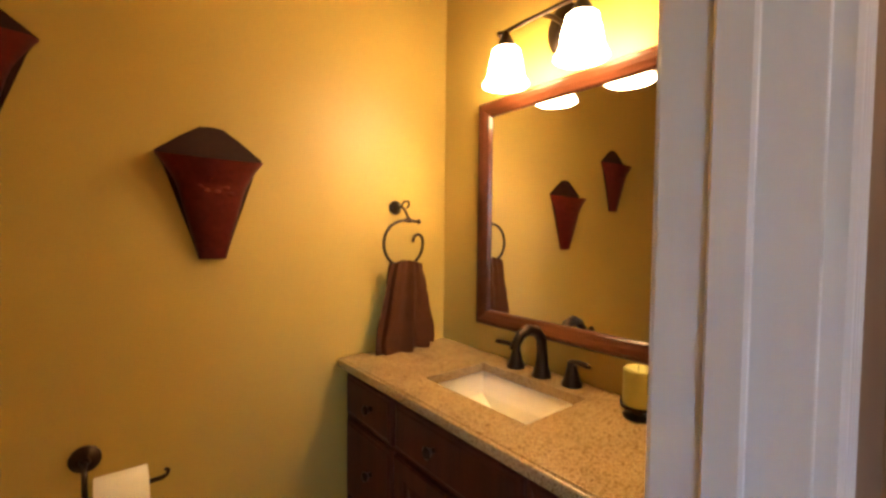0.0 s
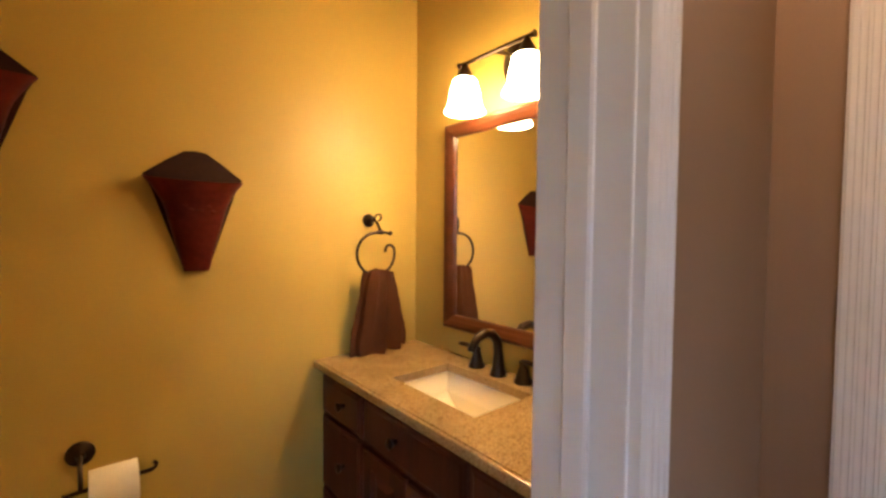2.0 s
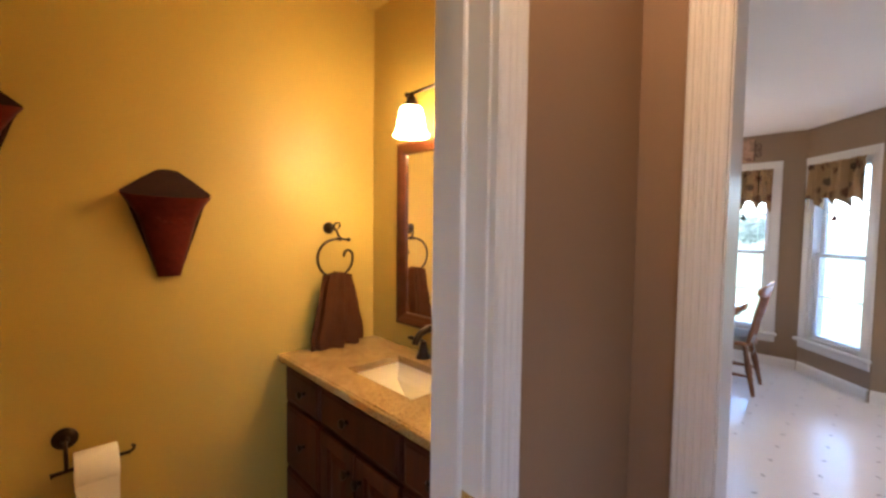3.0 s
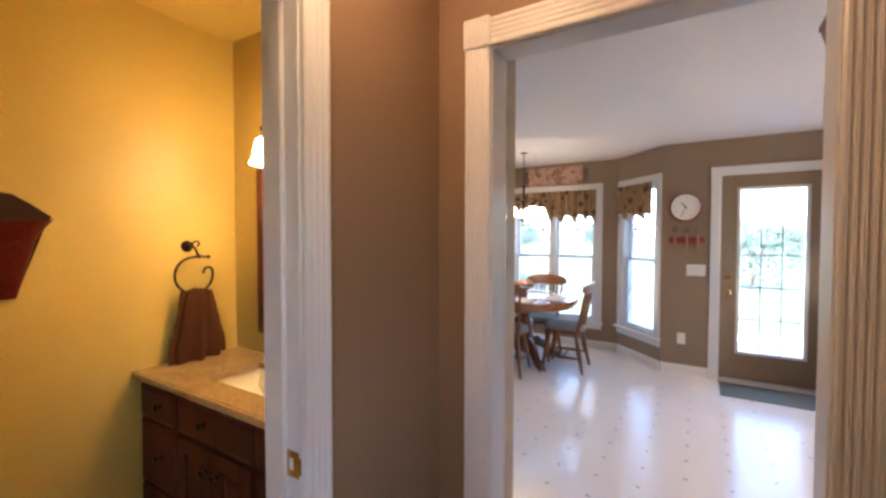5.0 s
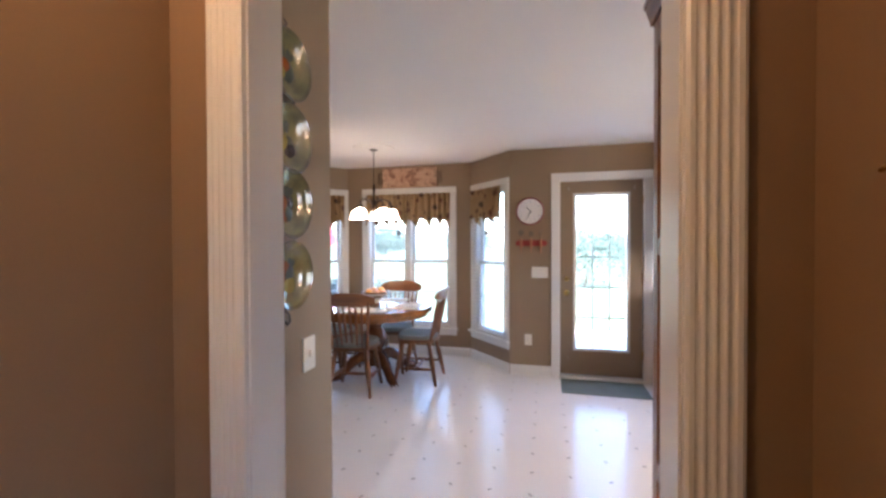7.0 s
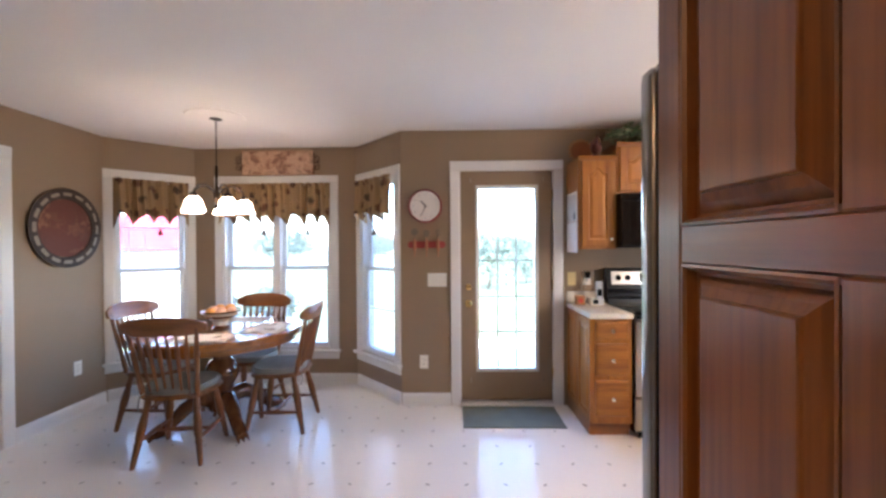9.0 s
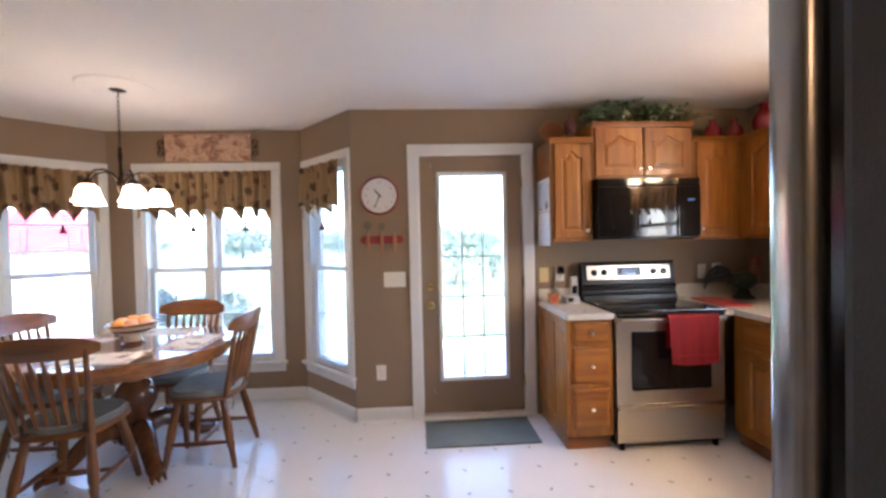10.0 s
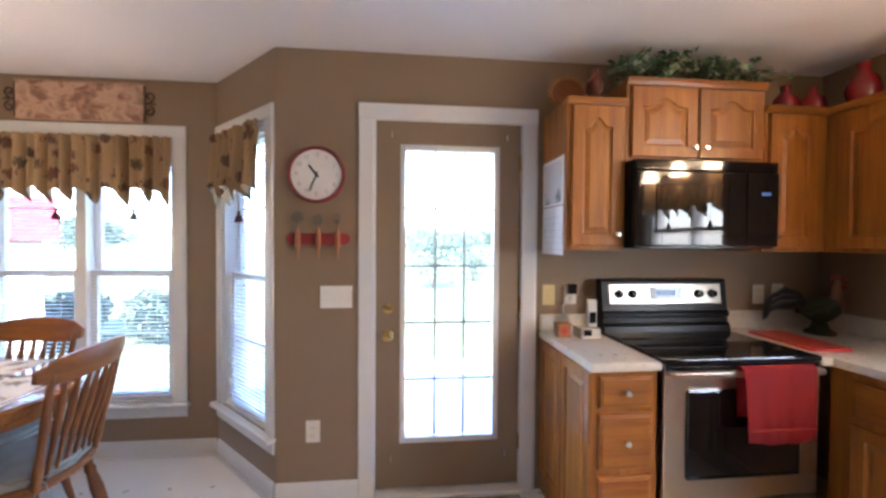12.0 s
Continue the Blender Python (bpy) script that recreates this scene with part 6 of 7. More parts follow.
def rooster():
    """A painted rooster figure as one plain shape: dark green body, orange neck, red comb, arched black tail."""
    body_m = print_mat("rooster_green_glaze", (0.030, 0.040, 0.022), [(0.012, 0.018, 0.014), (0.10, 0.06, 0.015), (0.015, 0.035, 0.022), (0.05, 0.05, 0.02)], 26)
    neck_m = speckled("rooster_orange_neck", (0.17, 0.060, 0.016), 0.4, vary=0.35, large=30)
    comb_m = speckled("rooster_red_comb", (0.30, 0.02, 0.012), 0.4, vary=0.2)
    tail_m = speckled("rooster_black_tail", (0.012, 0.012, 0.014), 0.3, vary=0.3)
    bm = bmesh.new()

    def paint(index, build):
        before = set(bm.faces)
        build()
        for f in bm.faces:
            if f not in before:
                f.material_index = index

    paint(0, lambda: lathe([(0, 0), (0.062, 0), (0.064, 0.010), (0.040, 0.024), (0.030, 0.05), (0.0, 0.07)], 18, bm))
    paint(0, lambda: tube([(0, 0.085, 0.125), (0, 0.065, 0.118), (0, 0.03, 0.108), (0, -0.01, 0.110), (0, -0.040, 0.130), (0, -0.052, 0.155)], [0.012, 0.034, 0.052, 0.058, 0.052, 0.038], 14, bm))
    for sx in (-1, 1):
        paint(0, lambda: tube([(sx * 0.045, -0.03, 0.135), (sx * 0.058, 0.01, 0.118), (sx * 0.050, 0.055, 0.098), (sx * 0.036, 0.085, 0.092)], [0.010, 0.024, 0.018, 0.004], 8, bm))
    paint(1, lambda: tube([(0, -0.040, 0.120), (0, -0.055, 0.155), (0, -0.058, 0.190), (0, -0.060, 0.222), (0, -0.068, 0.240), (0, -0.080, 0.242)], [0.048, 0.038, 0.025, 0.020, 0.022, 0.013], 14, bm))
    paint(2, lambda: tube([(0, -0.085, 0.240), (0, -0.100, 0.236), (0, -0.112, 0.230)], [0.010, 0.006, 0.001], 8, bm))
    for k in range(5):
        paint(2, lambda: tube([(0, -0.040 - 0.012 * k, 0.248), (0, -0.038 - 0.012 * k, 0.268 + 0.006 * (k in (1, 2, 3)))], [0.008, 0.003], 6, bm))
    paint(2, lambda: tube([(0, -0.088, 0.228), (0, -0.090, 0.212), (0, -0.086, 0.200)], [0.005, 0.010, 0.004], 8, bm))
    for k in range(9):
        a, sx = k / 8, (k % 3 - 1) * 0.012
        paint(3, lambda: tube([(sx, 0.062, 0.125), (sx * 1.3, 0.100, 0.185 - 0.055 * a), (sx * 1.6, 0.150 + 0.02 * a, 0.205 - 0.090 * a), (sx * 1.8, 0.205 + 0.012 * a, 0.165 - 0.085 * a), (sx * 2, 0.225, 0.105 - 0.060 * a)], [0.012, 0.012, 0.011, 0.008, 0.002], 6, bm))
    ob = part("rooster_figurine", bm, body_m, None, smooth=True)
    for mt in (neck_m, comb_m, tail_m):
        ob.data.materials.append(mt)
    ob.matrix_world = pose(4.66, -3.325, WT, 0, 0, -25) @ Matrix.Diagonal((1.1, 1.15, 1.22, 1))
    tagged(ob, "painted dark green rooster figurine with black tail on the worktop", "figurine")


rooster()

# phone with its stand, and a small wooden box
root = thing("cordless_phone", "silver cordless phone standing in its charger", "phone", (4.70, -1.985, WT), 90)
GREYP = speckled("silver_grey_plastic", (0.52, 0.51, 0.50), 0.35, vary=0.05)
part("charger", prism([(-0.055, -0.05), (0.055, -0.05), (0.05, 0.05), (-0.05, 0.05)], 0.0, 0.05), GREYP, root)
part("screen", B(0.0, 0.04, 0.03, 0.055, 0.015, 0.045), BLACKGLASS, root, "small dark screen")
part("handset", prism([(-0.012, 0), (0.012, 0), (0.014, 0.08), (0.010, 0.165), (-0.010, 0.165), (-0.014, 0.08)], -0.024, 0.024, m=Matrix(((0, 0, 1, -0.028), (1, 0, 0, -0.01), (0, 1, 0, 0.03), (0, 0, 0, 1)))), GREYP, root, "silver handset")
part("keypad", B(-0.046, -0.010, 0.003, 0.006, 0.07, 0.13), BLACKPLASTIC, root, "dark keypad")
root = thing("phone_adapter", "black plug adapter with a thin cord in the outlet", "adapter", (4.852, -1.955, 1.135))
part("adapter_body", B(-0.040, -0.003, -0.022, 0.022, -0.016, 0.040, bevel=0.005, seg=2), BLACKPLASTIC, root)
part("cord", tube([(-0.030, 0.0, -0.016), (-0.034, 0.020, -0.060), (-0.030, 0.060, -0.085), (-0.040, 0.050, -0.130), (-0.060, 0.010, -0.180), (-0.100, -0.020, -0.222)], 0.0028, 6), GREYP, root, "thin grey cord", smooth=True)
root = thing("wooden_box", "small orange wooden box on the worktop", "box", (4.71, -1.852, WT), 90)
ORW = wood("orange_pine", (0.50, 0.22, 0.08), (0.36, 0.13, 0.04), axis=0)
part("box_body", B(-0.035, 0.035, -0.030, 0.030, 0.0, 0.062, bevel=0.003), ORW, root)
part("box_lid", B(-0.038, 0.038, -0.033, 0.033, 0.0625, 0.074, bevel=0.003), ORW, root)
part("painted_flower", lathe([(0.020, 0.0), (0.016, 0.002), (0, 0.003)], 9, m=Matrix.Translation((0.0, 0.030, 0.034)) @ FACE_PLUS_Y), REDBOARD, root, "red painted flower")

# calendar hung on the end of the wall cabinet
PAPERW = speckled("printed_paper", (0.80, 0.80, 0.79), 0.7, vary=0.03, relief=0.02)
PHOTO = print_mat("grey_photo", (0.62, 0.63, 0.64), [(0.25, 0.25, 0.25), (0.55, 0.55, 0.55), (0.35, 0.35, 0.36), (0.12, 0.12, 0.12)], 9)
root = thing("calendar", "white paper calendar hung on the cabinet end", "calendar", (4.70, -1.7868, 0))
part("page", B(-0.145, 0.145, 0.0, 0.003, 1.345, 1.592), PAPERW, root)
part("picture_page", B(-0.145, 0.145, 0.0, 0.003, 1.598, 1.84), PAPERW, root)
part("picture", B(-0.12, 0.12, 0.003, 0.0036, 1.61, 1.82), PHOTO, root, "grey printed picture")
for r in range(6):
    part("printed_line", B(-0.13, 0.13, 0.003, 0.0034, 1.37 + r * 0.033, 1.372 + r * 0.033), GREYP, root)

# ---- on top of the wall cabinets ----
TOP1, TOP2 = 2.110, 2.217


def ivy():
    """A trailing silk ivy with variegated leaves lying along a cabinet top."""
    root = thing("ivy_garland", "trailing green and white ivy garland on the cabinet", "plant", (4.62, -2.47, TOP2))
    rng = random.Random(11)
    stems, dark, pale = bmesh.new(), bmesh.new(), bmesh.new()
    for k in range(34):
        y = rng.uniform(-0.33, 0.33)
        pts = [(0.05, y, 0.005)]
        for q in range(1, 5):
            pts.append((0.05 - 0.055 * q * rng.random(), y + (rng.random() - 0.5) * 0.22 * q * 0.5 + (0.05 if y > 0 else -0.05) * q * 0.6, 0.02 + 0.135 * math.sin(q * 0.75) * rng.uniform(0.4, 1.15) * (1 - abs(y) * 1.6)))
        tube(pts, 0.0025, 4, stems)
        for q in range(26):
            t = rng.random() * 3.999
            i = int(t)
            p = Vector(pts[i]).lerp(Vector(pts[i + 1]), t - i) + Vector((rng.gauss(0, 0.018), rng.gauss(0, 0.025), rng.gauss(0.012, 0.016)))
            p.x = min(p.x, 0.2)
            p.z = max(p.z, 0.010)
            rot = Euler((rng.uniform(-0.9, 0.9), rng.uniform(-0.9, 0.9), rng.random() * 6.3)).to_matrix()
            s = rng.uniform(0.026, 0.050)
            tgt = pale if rng.random() < 0.26 else dark
            shape = ((0, -0.5, 0), (0.42, -0.18, 0.06), (0.22, 0.12, 0.03), (0, 0.62, -0.05), (-0.22, 0.12, 0.03), (-0.42, -0.18, 0.06))
            vs = [tgt.verts.new(p + rot @ (Vector(c) * s)) for c in shape]
            mid = tgt.verts.new(p + rot @ Vector((0, 0, -0.004)))
            for i2 in range(6):
                tgt.faces.new((vs[i2], vs[(i2 + 1) % 6], mid))
    part("vine", stems, BARK, root, "thin brown stems")
    part("leaves", dark, speckled("ivy_green", (0.035, 0.085, 0.030), 0.5, vary=0.35, large=20, relief=0), root, "dark green leaves")
    part("pale_leaves", pale, speckled("ivy_cream_green", (0.34, 0.40, 0.24), 0.5, vary=0.25, large=20, relief=0), root, "cream-edged leaves")


ivy()


def red_vase(x, y, z, r, h):
    root = thing("red_vase", "dark red glazed vase on the cabinet top", "vase", (x, y, z), group="red vases on the cabinets")
    part("vase_body", lathe([(0, 0), (r * 0.6, 0), (r * 0.7, 0.008), (r, h * 0.38), (r * 0.86, h * 0.62), (r * 0.42, h * 0.80), (r * 0.34, h * 0.9), (r * 0.42, h), (r * 0.34, h - 0.004), (0, h * 0.85)], 26), REDGLASS, root, smooth=True)


red_vase(4.70, -3.12, TOP1, 0.064, 0.172)
red_vase(4.70, -3.29, TOP1, 0.064, 0.176)
red_vase(4.50, -3.36, TOP1, 0.074, 0.235)

ORANGEW = speckled("orange_brown_wicker", (0.24, 0.08, 0.022), 0.8, vary=0.3, fine=70, relief=0.6)
root = thing("sunflower_basket", "orange-brown round basket dish on the cabinet top", "basket", (4.69, -1.872, TOP1))
bm = lathe([(0, 0), (0.075, 0.0), (0.088, 0.012), (0.084, 0.016), (0.06, 0.010), (0, 0.008)], 26)
bmesh.ops.transform(bm, matrix=pose(0.03, 0, 0.078, 0, -75, 0), verts=bm.verts)
part("dish", bm, ORANGEW, root, smooth=True)
bm = bmesh.new()
for k in range(22):
    a = 2 * math.pi * k / 22
    p = [(math.cos(a + s) * r, math.sin(a + s) * r, zz) for r, s, zz in ((0.082, -0.1, 0.010), (0.108, 0.0, 0.012), (0.082, 0.1, 0.010))]
    prism([(q[0], q[1]) for q in p], 0.009, 0.012, bm)
bmesh.ops.transform(bm, matrix=pose(0.03, 0, 0.078, 0, -75, 0) @ Matrix.Diagonal((1.12, 1.12, 1, 1)), verts=bm.verts)
part("petals", bm, speckled("yellow_orange_petal", (0.42, 0.16, 0.025), 0.7, vary=0.2), root, "yellow-orange petal rim")
ROOSTSMALL = print_mat("painted_small_figure", (0.08, 0.020, 0.014), [(0.34, 0.27, 0.20), (0.20, 0.02, 0.015), (0.05, 0.02, 0.015), (0.24, 0.08, 0.04)], 26)
bm = lathe([(0, 0), (0.036, 0), (0.038, 0.008), (0.022, 0.018), (0.016, 0.032), (0, 0.036)], 16)
tube([(0, 0.048, 0.082), (0, 0.030, 0.066), (0, 0.0, 0.058), (0, -0.024, 0.074), (0, -0.032, 0.100), (0, -0.034, 0.118), (0, -0.044, 0.122), (0, -0.060, 0.116)], [0.004, 0.020, 0.034, 0.032, 0.022, 0.015, 0.012, 0.002], 12, bm)
for k in range(4):
    tube([(0.006 * (k - 1.5), 0.030, 0.070), (0.009 * (k - 1.5), 0.056, 0.098 - 0.008 * k), (0.010 * (k - 1.5), 0.078, 0.092 - 0.014 * k)], [0.008, 0.008, 0.002], 6, bm)
for k in range(4):
    tube([(0, -0.024 - 0.008 * k, 0.126), (0, -0.022 - 0.008 * k, 0.142)], [0.006, 0.002], 6, bm)
fig = part("hen_figurine", bm, ROOSTSMALL, None, smooth=True)
fig.matrix_world = pose(4.60, -1.955, TOP1, 0, 0, 60) @ Matrix.Diagonal((1.35, 1.35, 1.4, 1))
tagged(fig, "small dark red and cream hen figurine on the cabinet", "figurine")

# painted plaque and a brown board leaning on the wall above the sink run
root = thing("painted_plaque", "yellow-green painted village plaque leaning on the cabinets", "wall art", (3.78, -3.50, TOP1 - 0.004))
YG = print_mat("yellow_green_painting", (0.30, 0.24, 0.04), [(0.10, 0.10, 0.03), (0.34, 0.18, 0.04), (0.17, 0.20, 0.05), (0.40, 0.32, 0.08)], 9)
up = Matrix(((1, 0, 0, 0), (0, math.sin(radians(12)), -math.cos(radians(12)), 0.06), (0, math.cos(radians(12)), math.sin(radians(12)), 0), (0, 0, 0, 1)))
bm = prism([(0.24 * math.cos(radians(a)), 0.135 + 0.135 * math.sin(radians(a))) for a in range(-90, 270, 12)], -0.016, 0.0, m=up)
part("plaque", bm, YG, root)
for k in range(5):
    part("painted_post", prism([(-0.10 + 0.035 * k, 0.06), (-0.085 + 0.035 * k, 0.06), (-0.085 + 0.035 * k, 0.10), (-0.10 + 0.035 * k, 0.10)], -0.019, -0.0165, m=up), PAPERW, root, "cream painted post")
part("painted_roof", prism([(-0.12, 0.10), (0.07, 0.10), (0.03, 0.14), (-0.08, 0.14)], -0.019, -0.0165, m=up), BLACKPLASTIC, root, "dark painted roof")
BOARDWOOD = wood("brown_board_wood", (0.22, 0.11, 0.045), (0.13, 0.06, 0.022), axis=0, coat=0.0)
root = thing("brown_board", "plain brown wooden board leaning on the cabinets", "board", (4.22, -3.50, TOP1 - 0.004))
part("board", prism([(-0.16, 0), (0.16, 0), (0.13, 0.20), (-0.13, 0.20)], -0.014, 0.0, m=up), BOARDWOOD, root)

# ---- powder room ----
def granite():
    m, nt, b = base_mat("tan_granite", (0.45, 0.30, 0.14), 0.18)
    big, mid, fine = noise_tex(nt, 9, 4), noise_tex(nt, 130, 4, 0.75), noise_tex(nt, 260, 3, 0.8)
    a = ramp(nt, mid, [(0.32, (0.19, 0.105, 0.042)), (0.44, (0.34, 0.22, 0.085)), (0.56, (0.46, 0.33, 0.15)), (0.68, (0.29, 0.18, 0.07))])
    f = ramp(nt, fine, [(0.36, (0.5, 0.42, 0.36)), (0.50, (0.95, 0.95, 0.95)), (0.66, (1, 1, 1))])
    g = ramp(nt, big, [(0.35, (0.82, 0.80, 0.78)), (0.65, (1, 1, 1))])
    m1, m2 = nt.nodes.new("ShaderNodeMix"), nt.nodes.new("ShaderNodeMix")
    for q in (m1, m2):
        q.data_type, q.blend_type = 'RGBA', 'MULTIPLY'
        q.inputs[0].default_value = 0.8
    nt.links.new(a, m1.inputs[6])
    nt.links.new(f, m1.inputs[7])
    nt.links.new(m1.outputs[2], m2.inputs[6])
    nt.links.new(g, m2.inputs[7])
    nt.links.new(m2.outputs[2], b.inputs["Base Color"])
    return m


GRANITE = granite()
VZ = 0.882
SINK = (0.762, 1.000, 0.620, 1.000)      # x and y of the cut-out


def vanity():
    root = thing("vanity_cabinet", "dark cherry vanity cabinet with black knobs", "vanity", (0, 0, 0))
    y0, y1, x0 = 0.243, 1.325, 0.672
    bm = bmesh.new()
    box(bm, x0, x0 + 0.02, y0, y1, 0.09, VZ - 0.03, 0.002)
    box(bm, x0 + 0.02, 1.10, y0, y0 + 0.018, 0.0, VZ - 0.03)
    box(bm, x0 + 0.02, 1.10, y1 - 0.018, y1, 0.0, VZ - 0.03)
    box(bm, x0 + 0.05, 1.10, y0 + 0.018, y1 - 0.018, 0.0, 0.09)
    part("body", bm, CHERRY, root)
    m = facing_west(x0, y0)

    def front(name, s, z, w, h, rail):
        d = part(name, drawer_front(w, h, 0.018) if name == "drawer" else panel_door(w, h, t=0.018, rail=rail), CHERRY, root)
        d.matrix_basis = m @ Matrix.Translation((s, 0, z))
        return d

    def knob(parent, u, v):
        part("knob", lathe([(0.008, 0), (0.006, 0.010), (0.012, 0.016), (0.016, 0.022), (0.010, 0.029), (0, 0.030)], 14, m=Matrix.Translation((u, 0.018, v)) @ FACE_PLUS_Y), BRONZE, parent, "black bronze knob", smooth=True)

    left = 0.775            # near the towel wall
    for z, h in ((0.70, 0.135), (0.43, 0.255), (0.11, 0.305)):
        d = front("drawer", left, z, 0.285, h, 0.022)
        knob(d, 0.11, h * 0.55)
    d = front("drawer", 0.30, 0.70, 0.46, 0.135, 0.022)
    knob(d, 0.275, 0.075)
    for s in (0.30, 0.533):
        d = front("door", s, 0.11, 0.227, 0.575, 0.05)
        knob(d, 0.195 if s < 0.4 else 0.032, 0.50)
    d = front("drawer", 0.02, 0.70, 0.265, 0.135, 0.022)
    knob(d, 0.13, 0.07)
    d = front("door", 0.02, 0.11, 0.265, 0.575, 0.05)
    # top, basin and splash
    top = thing("granite_worktop", "speckled tan granite vanity top with a cut-out", "countertop", (0, 0, 0))
    bm = bmesh.new()
    ax0, ax1, ay0, ay1 = 0.648, 1.104, 0.228, 1.338
    sx0, sx1, sy0, sy1 = SINK
    outer_b = [bm.verts.new((x, y, VZ - 0.028)) for x, y in ((ax0, ay0), (ax1, ay0), (ax1, ay1), (ax0, ay1))]
    outer_m = [bm.verts.new((x, y, VZ - 0.006)) for x, y in ((ax0, ay0), (ax1, ay0), (ax1, ay1), (ax0, ay1))]
    e = 0.006
    outer_t = [bm.verts.new((x, y, VZ)) for x, y in ((ax0 + e, ay0), (ax1, ay0), (ax1, ay1), (ax0 + e, ay1))]
    hole_t = [bm.verts.new((x, y, VZ)) for x, y in ((sx0, sy0), (sx1, sy0), (sx1, sy1), (sx0, sy1))]
    hole_b = [bm.verts.new((x, y, VZ - 0.028)) for x, y in ((sx0, sy0), (sx1, sy0), (sx1, sy1), (sx0, sy1))]
    for p, q in ((outer_b, outer_m), (outer_m, outer_t), (outer_t, hole_t), (hole_t, hole_b), (hole_b, outer_b)):
        for i in range(4):
            bm.faces.new((p[i], p[(i + 1) % 4], q[(i + 1) % 4], q[i]))
    part("slab", bm, GRANITE, top)
    part("front_edge", B(0.638, 0.650, ay0, ay1, VZ - 0.0285, VZ - 0.0008, bevel=0.005, seg=3), GRANITE, top, "rounded granite front edge", smooth=True)
    basin = thing("sink_basin", "cream rectangular undermount sink basin", "sink", (0, 0, 0))
    bm = bmesh.new()
    rings = []
    for k, z in ((-0.012, VZ - 0.029), (-0.010, VZ - 0.034), (0.012, VZ - 0.075), (0.022, VZ - 0.090)):
        rings.append([bm.verts.new((x, y, z)) for x, y in ((sx0 + k, sy0 + k), (sx1 - k, sy0 + k), (sx1 - k, sy1 - k), (sx0 + k, sy1 - k))])
    for p, q in zip(rings, rings[1:]):
        for i in range(4):
            bm.faces.new((p[i], p[(i + 1) % 4], q[(i + 1) % 4], q[i]))
    # the floor slopes down to a deep end
    deep = [bm.verts.new(c) for c in ((sx0 + 0.045, sy0 + 0.06, VZ - 0.100), (sx1 - 0.045, sy0 + 0.06, VZ - 0.100), (sx1 - 0.045, sy1 - 0.12, VZ - 0.150), (sx0 + 0.045, sy1 - 0.12, VZ - 0.150))]
    for i in range(4):
        bm.faces.new((rings[-1][i], rings[-1][(i + 1) % 4], deep[(i + 1) % 4], deep[i]))
    bm.faces.new(deep)
    part("bowl", bm, PORCELAIN, basin)
    part("drain", lathe([(0.022, VZ - 0.136), (0.022, VZ - 0.129), (0.014, VZ - 0.128), (0, VZ - 0.128)], 18, m=Matrix.Translation(((sx0 + sx1) / 2, (sy0 + sy1) / 2, 0))), BRONZE, basin, "bronze drain", smooth=True)


vanity()


def faucet():
    root = thing("faucet", "oil-rubbed bronze widespread faucet with two levers", "faucet", (1.048, 0.80, VZ))
    base = [(0.029, 0), (0.029, 0.006), (0.021, 0.022), (0.016, 0.045)]
    part("spout", tube([(0, 0, 0), (0, 0, 0.006), (0, 0, 0.03), (0, 0, 0.075), (-0.006, 0, 0.115), (-0.030, 0, 0.142), (-0.065, 0, 0.150), (-0.100, 0, 0.138), (-0.122, 0, 0.112), (-0.126, 0, 0.100)], [0.029, 0.028, 0.020, 0.016, 0.0155, 0.0155, 0.015, 0.014, 0.0135, 0.0135], 14), BRONZE, root, smooth=True)
    for y, k in ((0.106, 1), (-0.10, -1)):
        h = part("handle_base", lathe(base + [(0.013, 0.058), (0.014, 0.068), (0, 0.074)], 16, m=Matrix.Translation((0.006, y, 0))), BRONZE, root, smooth=True)
        part("lever", tube([(0.006, y, 0.066), (-0.004, y + k * 0.025, 0.073), (-0.012, y + k * 0.055, 0.074), (-0.016, y + k * 0.068, 0.073)], [0.009, 0.0075, 0.0085, 0.006], 9), BRONZE, h, smooth=True)


faucet()

root = thing("candle_holder", "small dark metal candle holder on the vanity", "candle holder", (1.0, 0.487, VZ))
part("holder", lathe([(0, 0.0), (0.030, 0.0), (0.032, 0.004), (0.014, 0.010), (0.014, 0.018), (0.036, 0.024), (0.038, 0.032), (0.034, 0.030), (0, 0.028)], 24), BRONZE, root, smooth=True)
CANDLE = speckled("green_yellow_wax", (0.50, 0.46, 0.12), 0.45, vary=0.08)
root = thing("candle", "pale green-yellow pillar candle on its holder", "candle", (1.0, 0.487, VZ + 0.030))
part("wax", lathe([(0, 0), (0.032, 0), (0.033, 0.004), (0.033, 0.082), (0.029, 0.086), (0.015, 0.080), (0, 0.079)], 28), CANDLE, root, smooth=True)
part("wick", tube([(0, 0, 0.079), (0.001, 0, 0.092)], 0.0012, 5), BLACKPLASTIC, root)


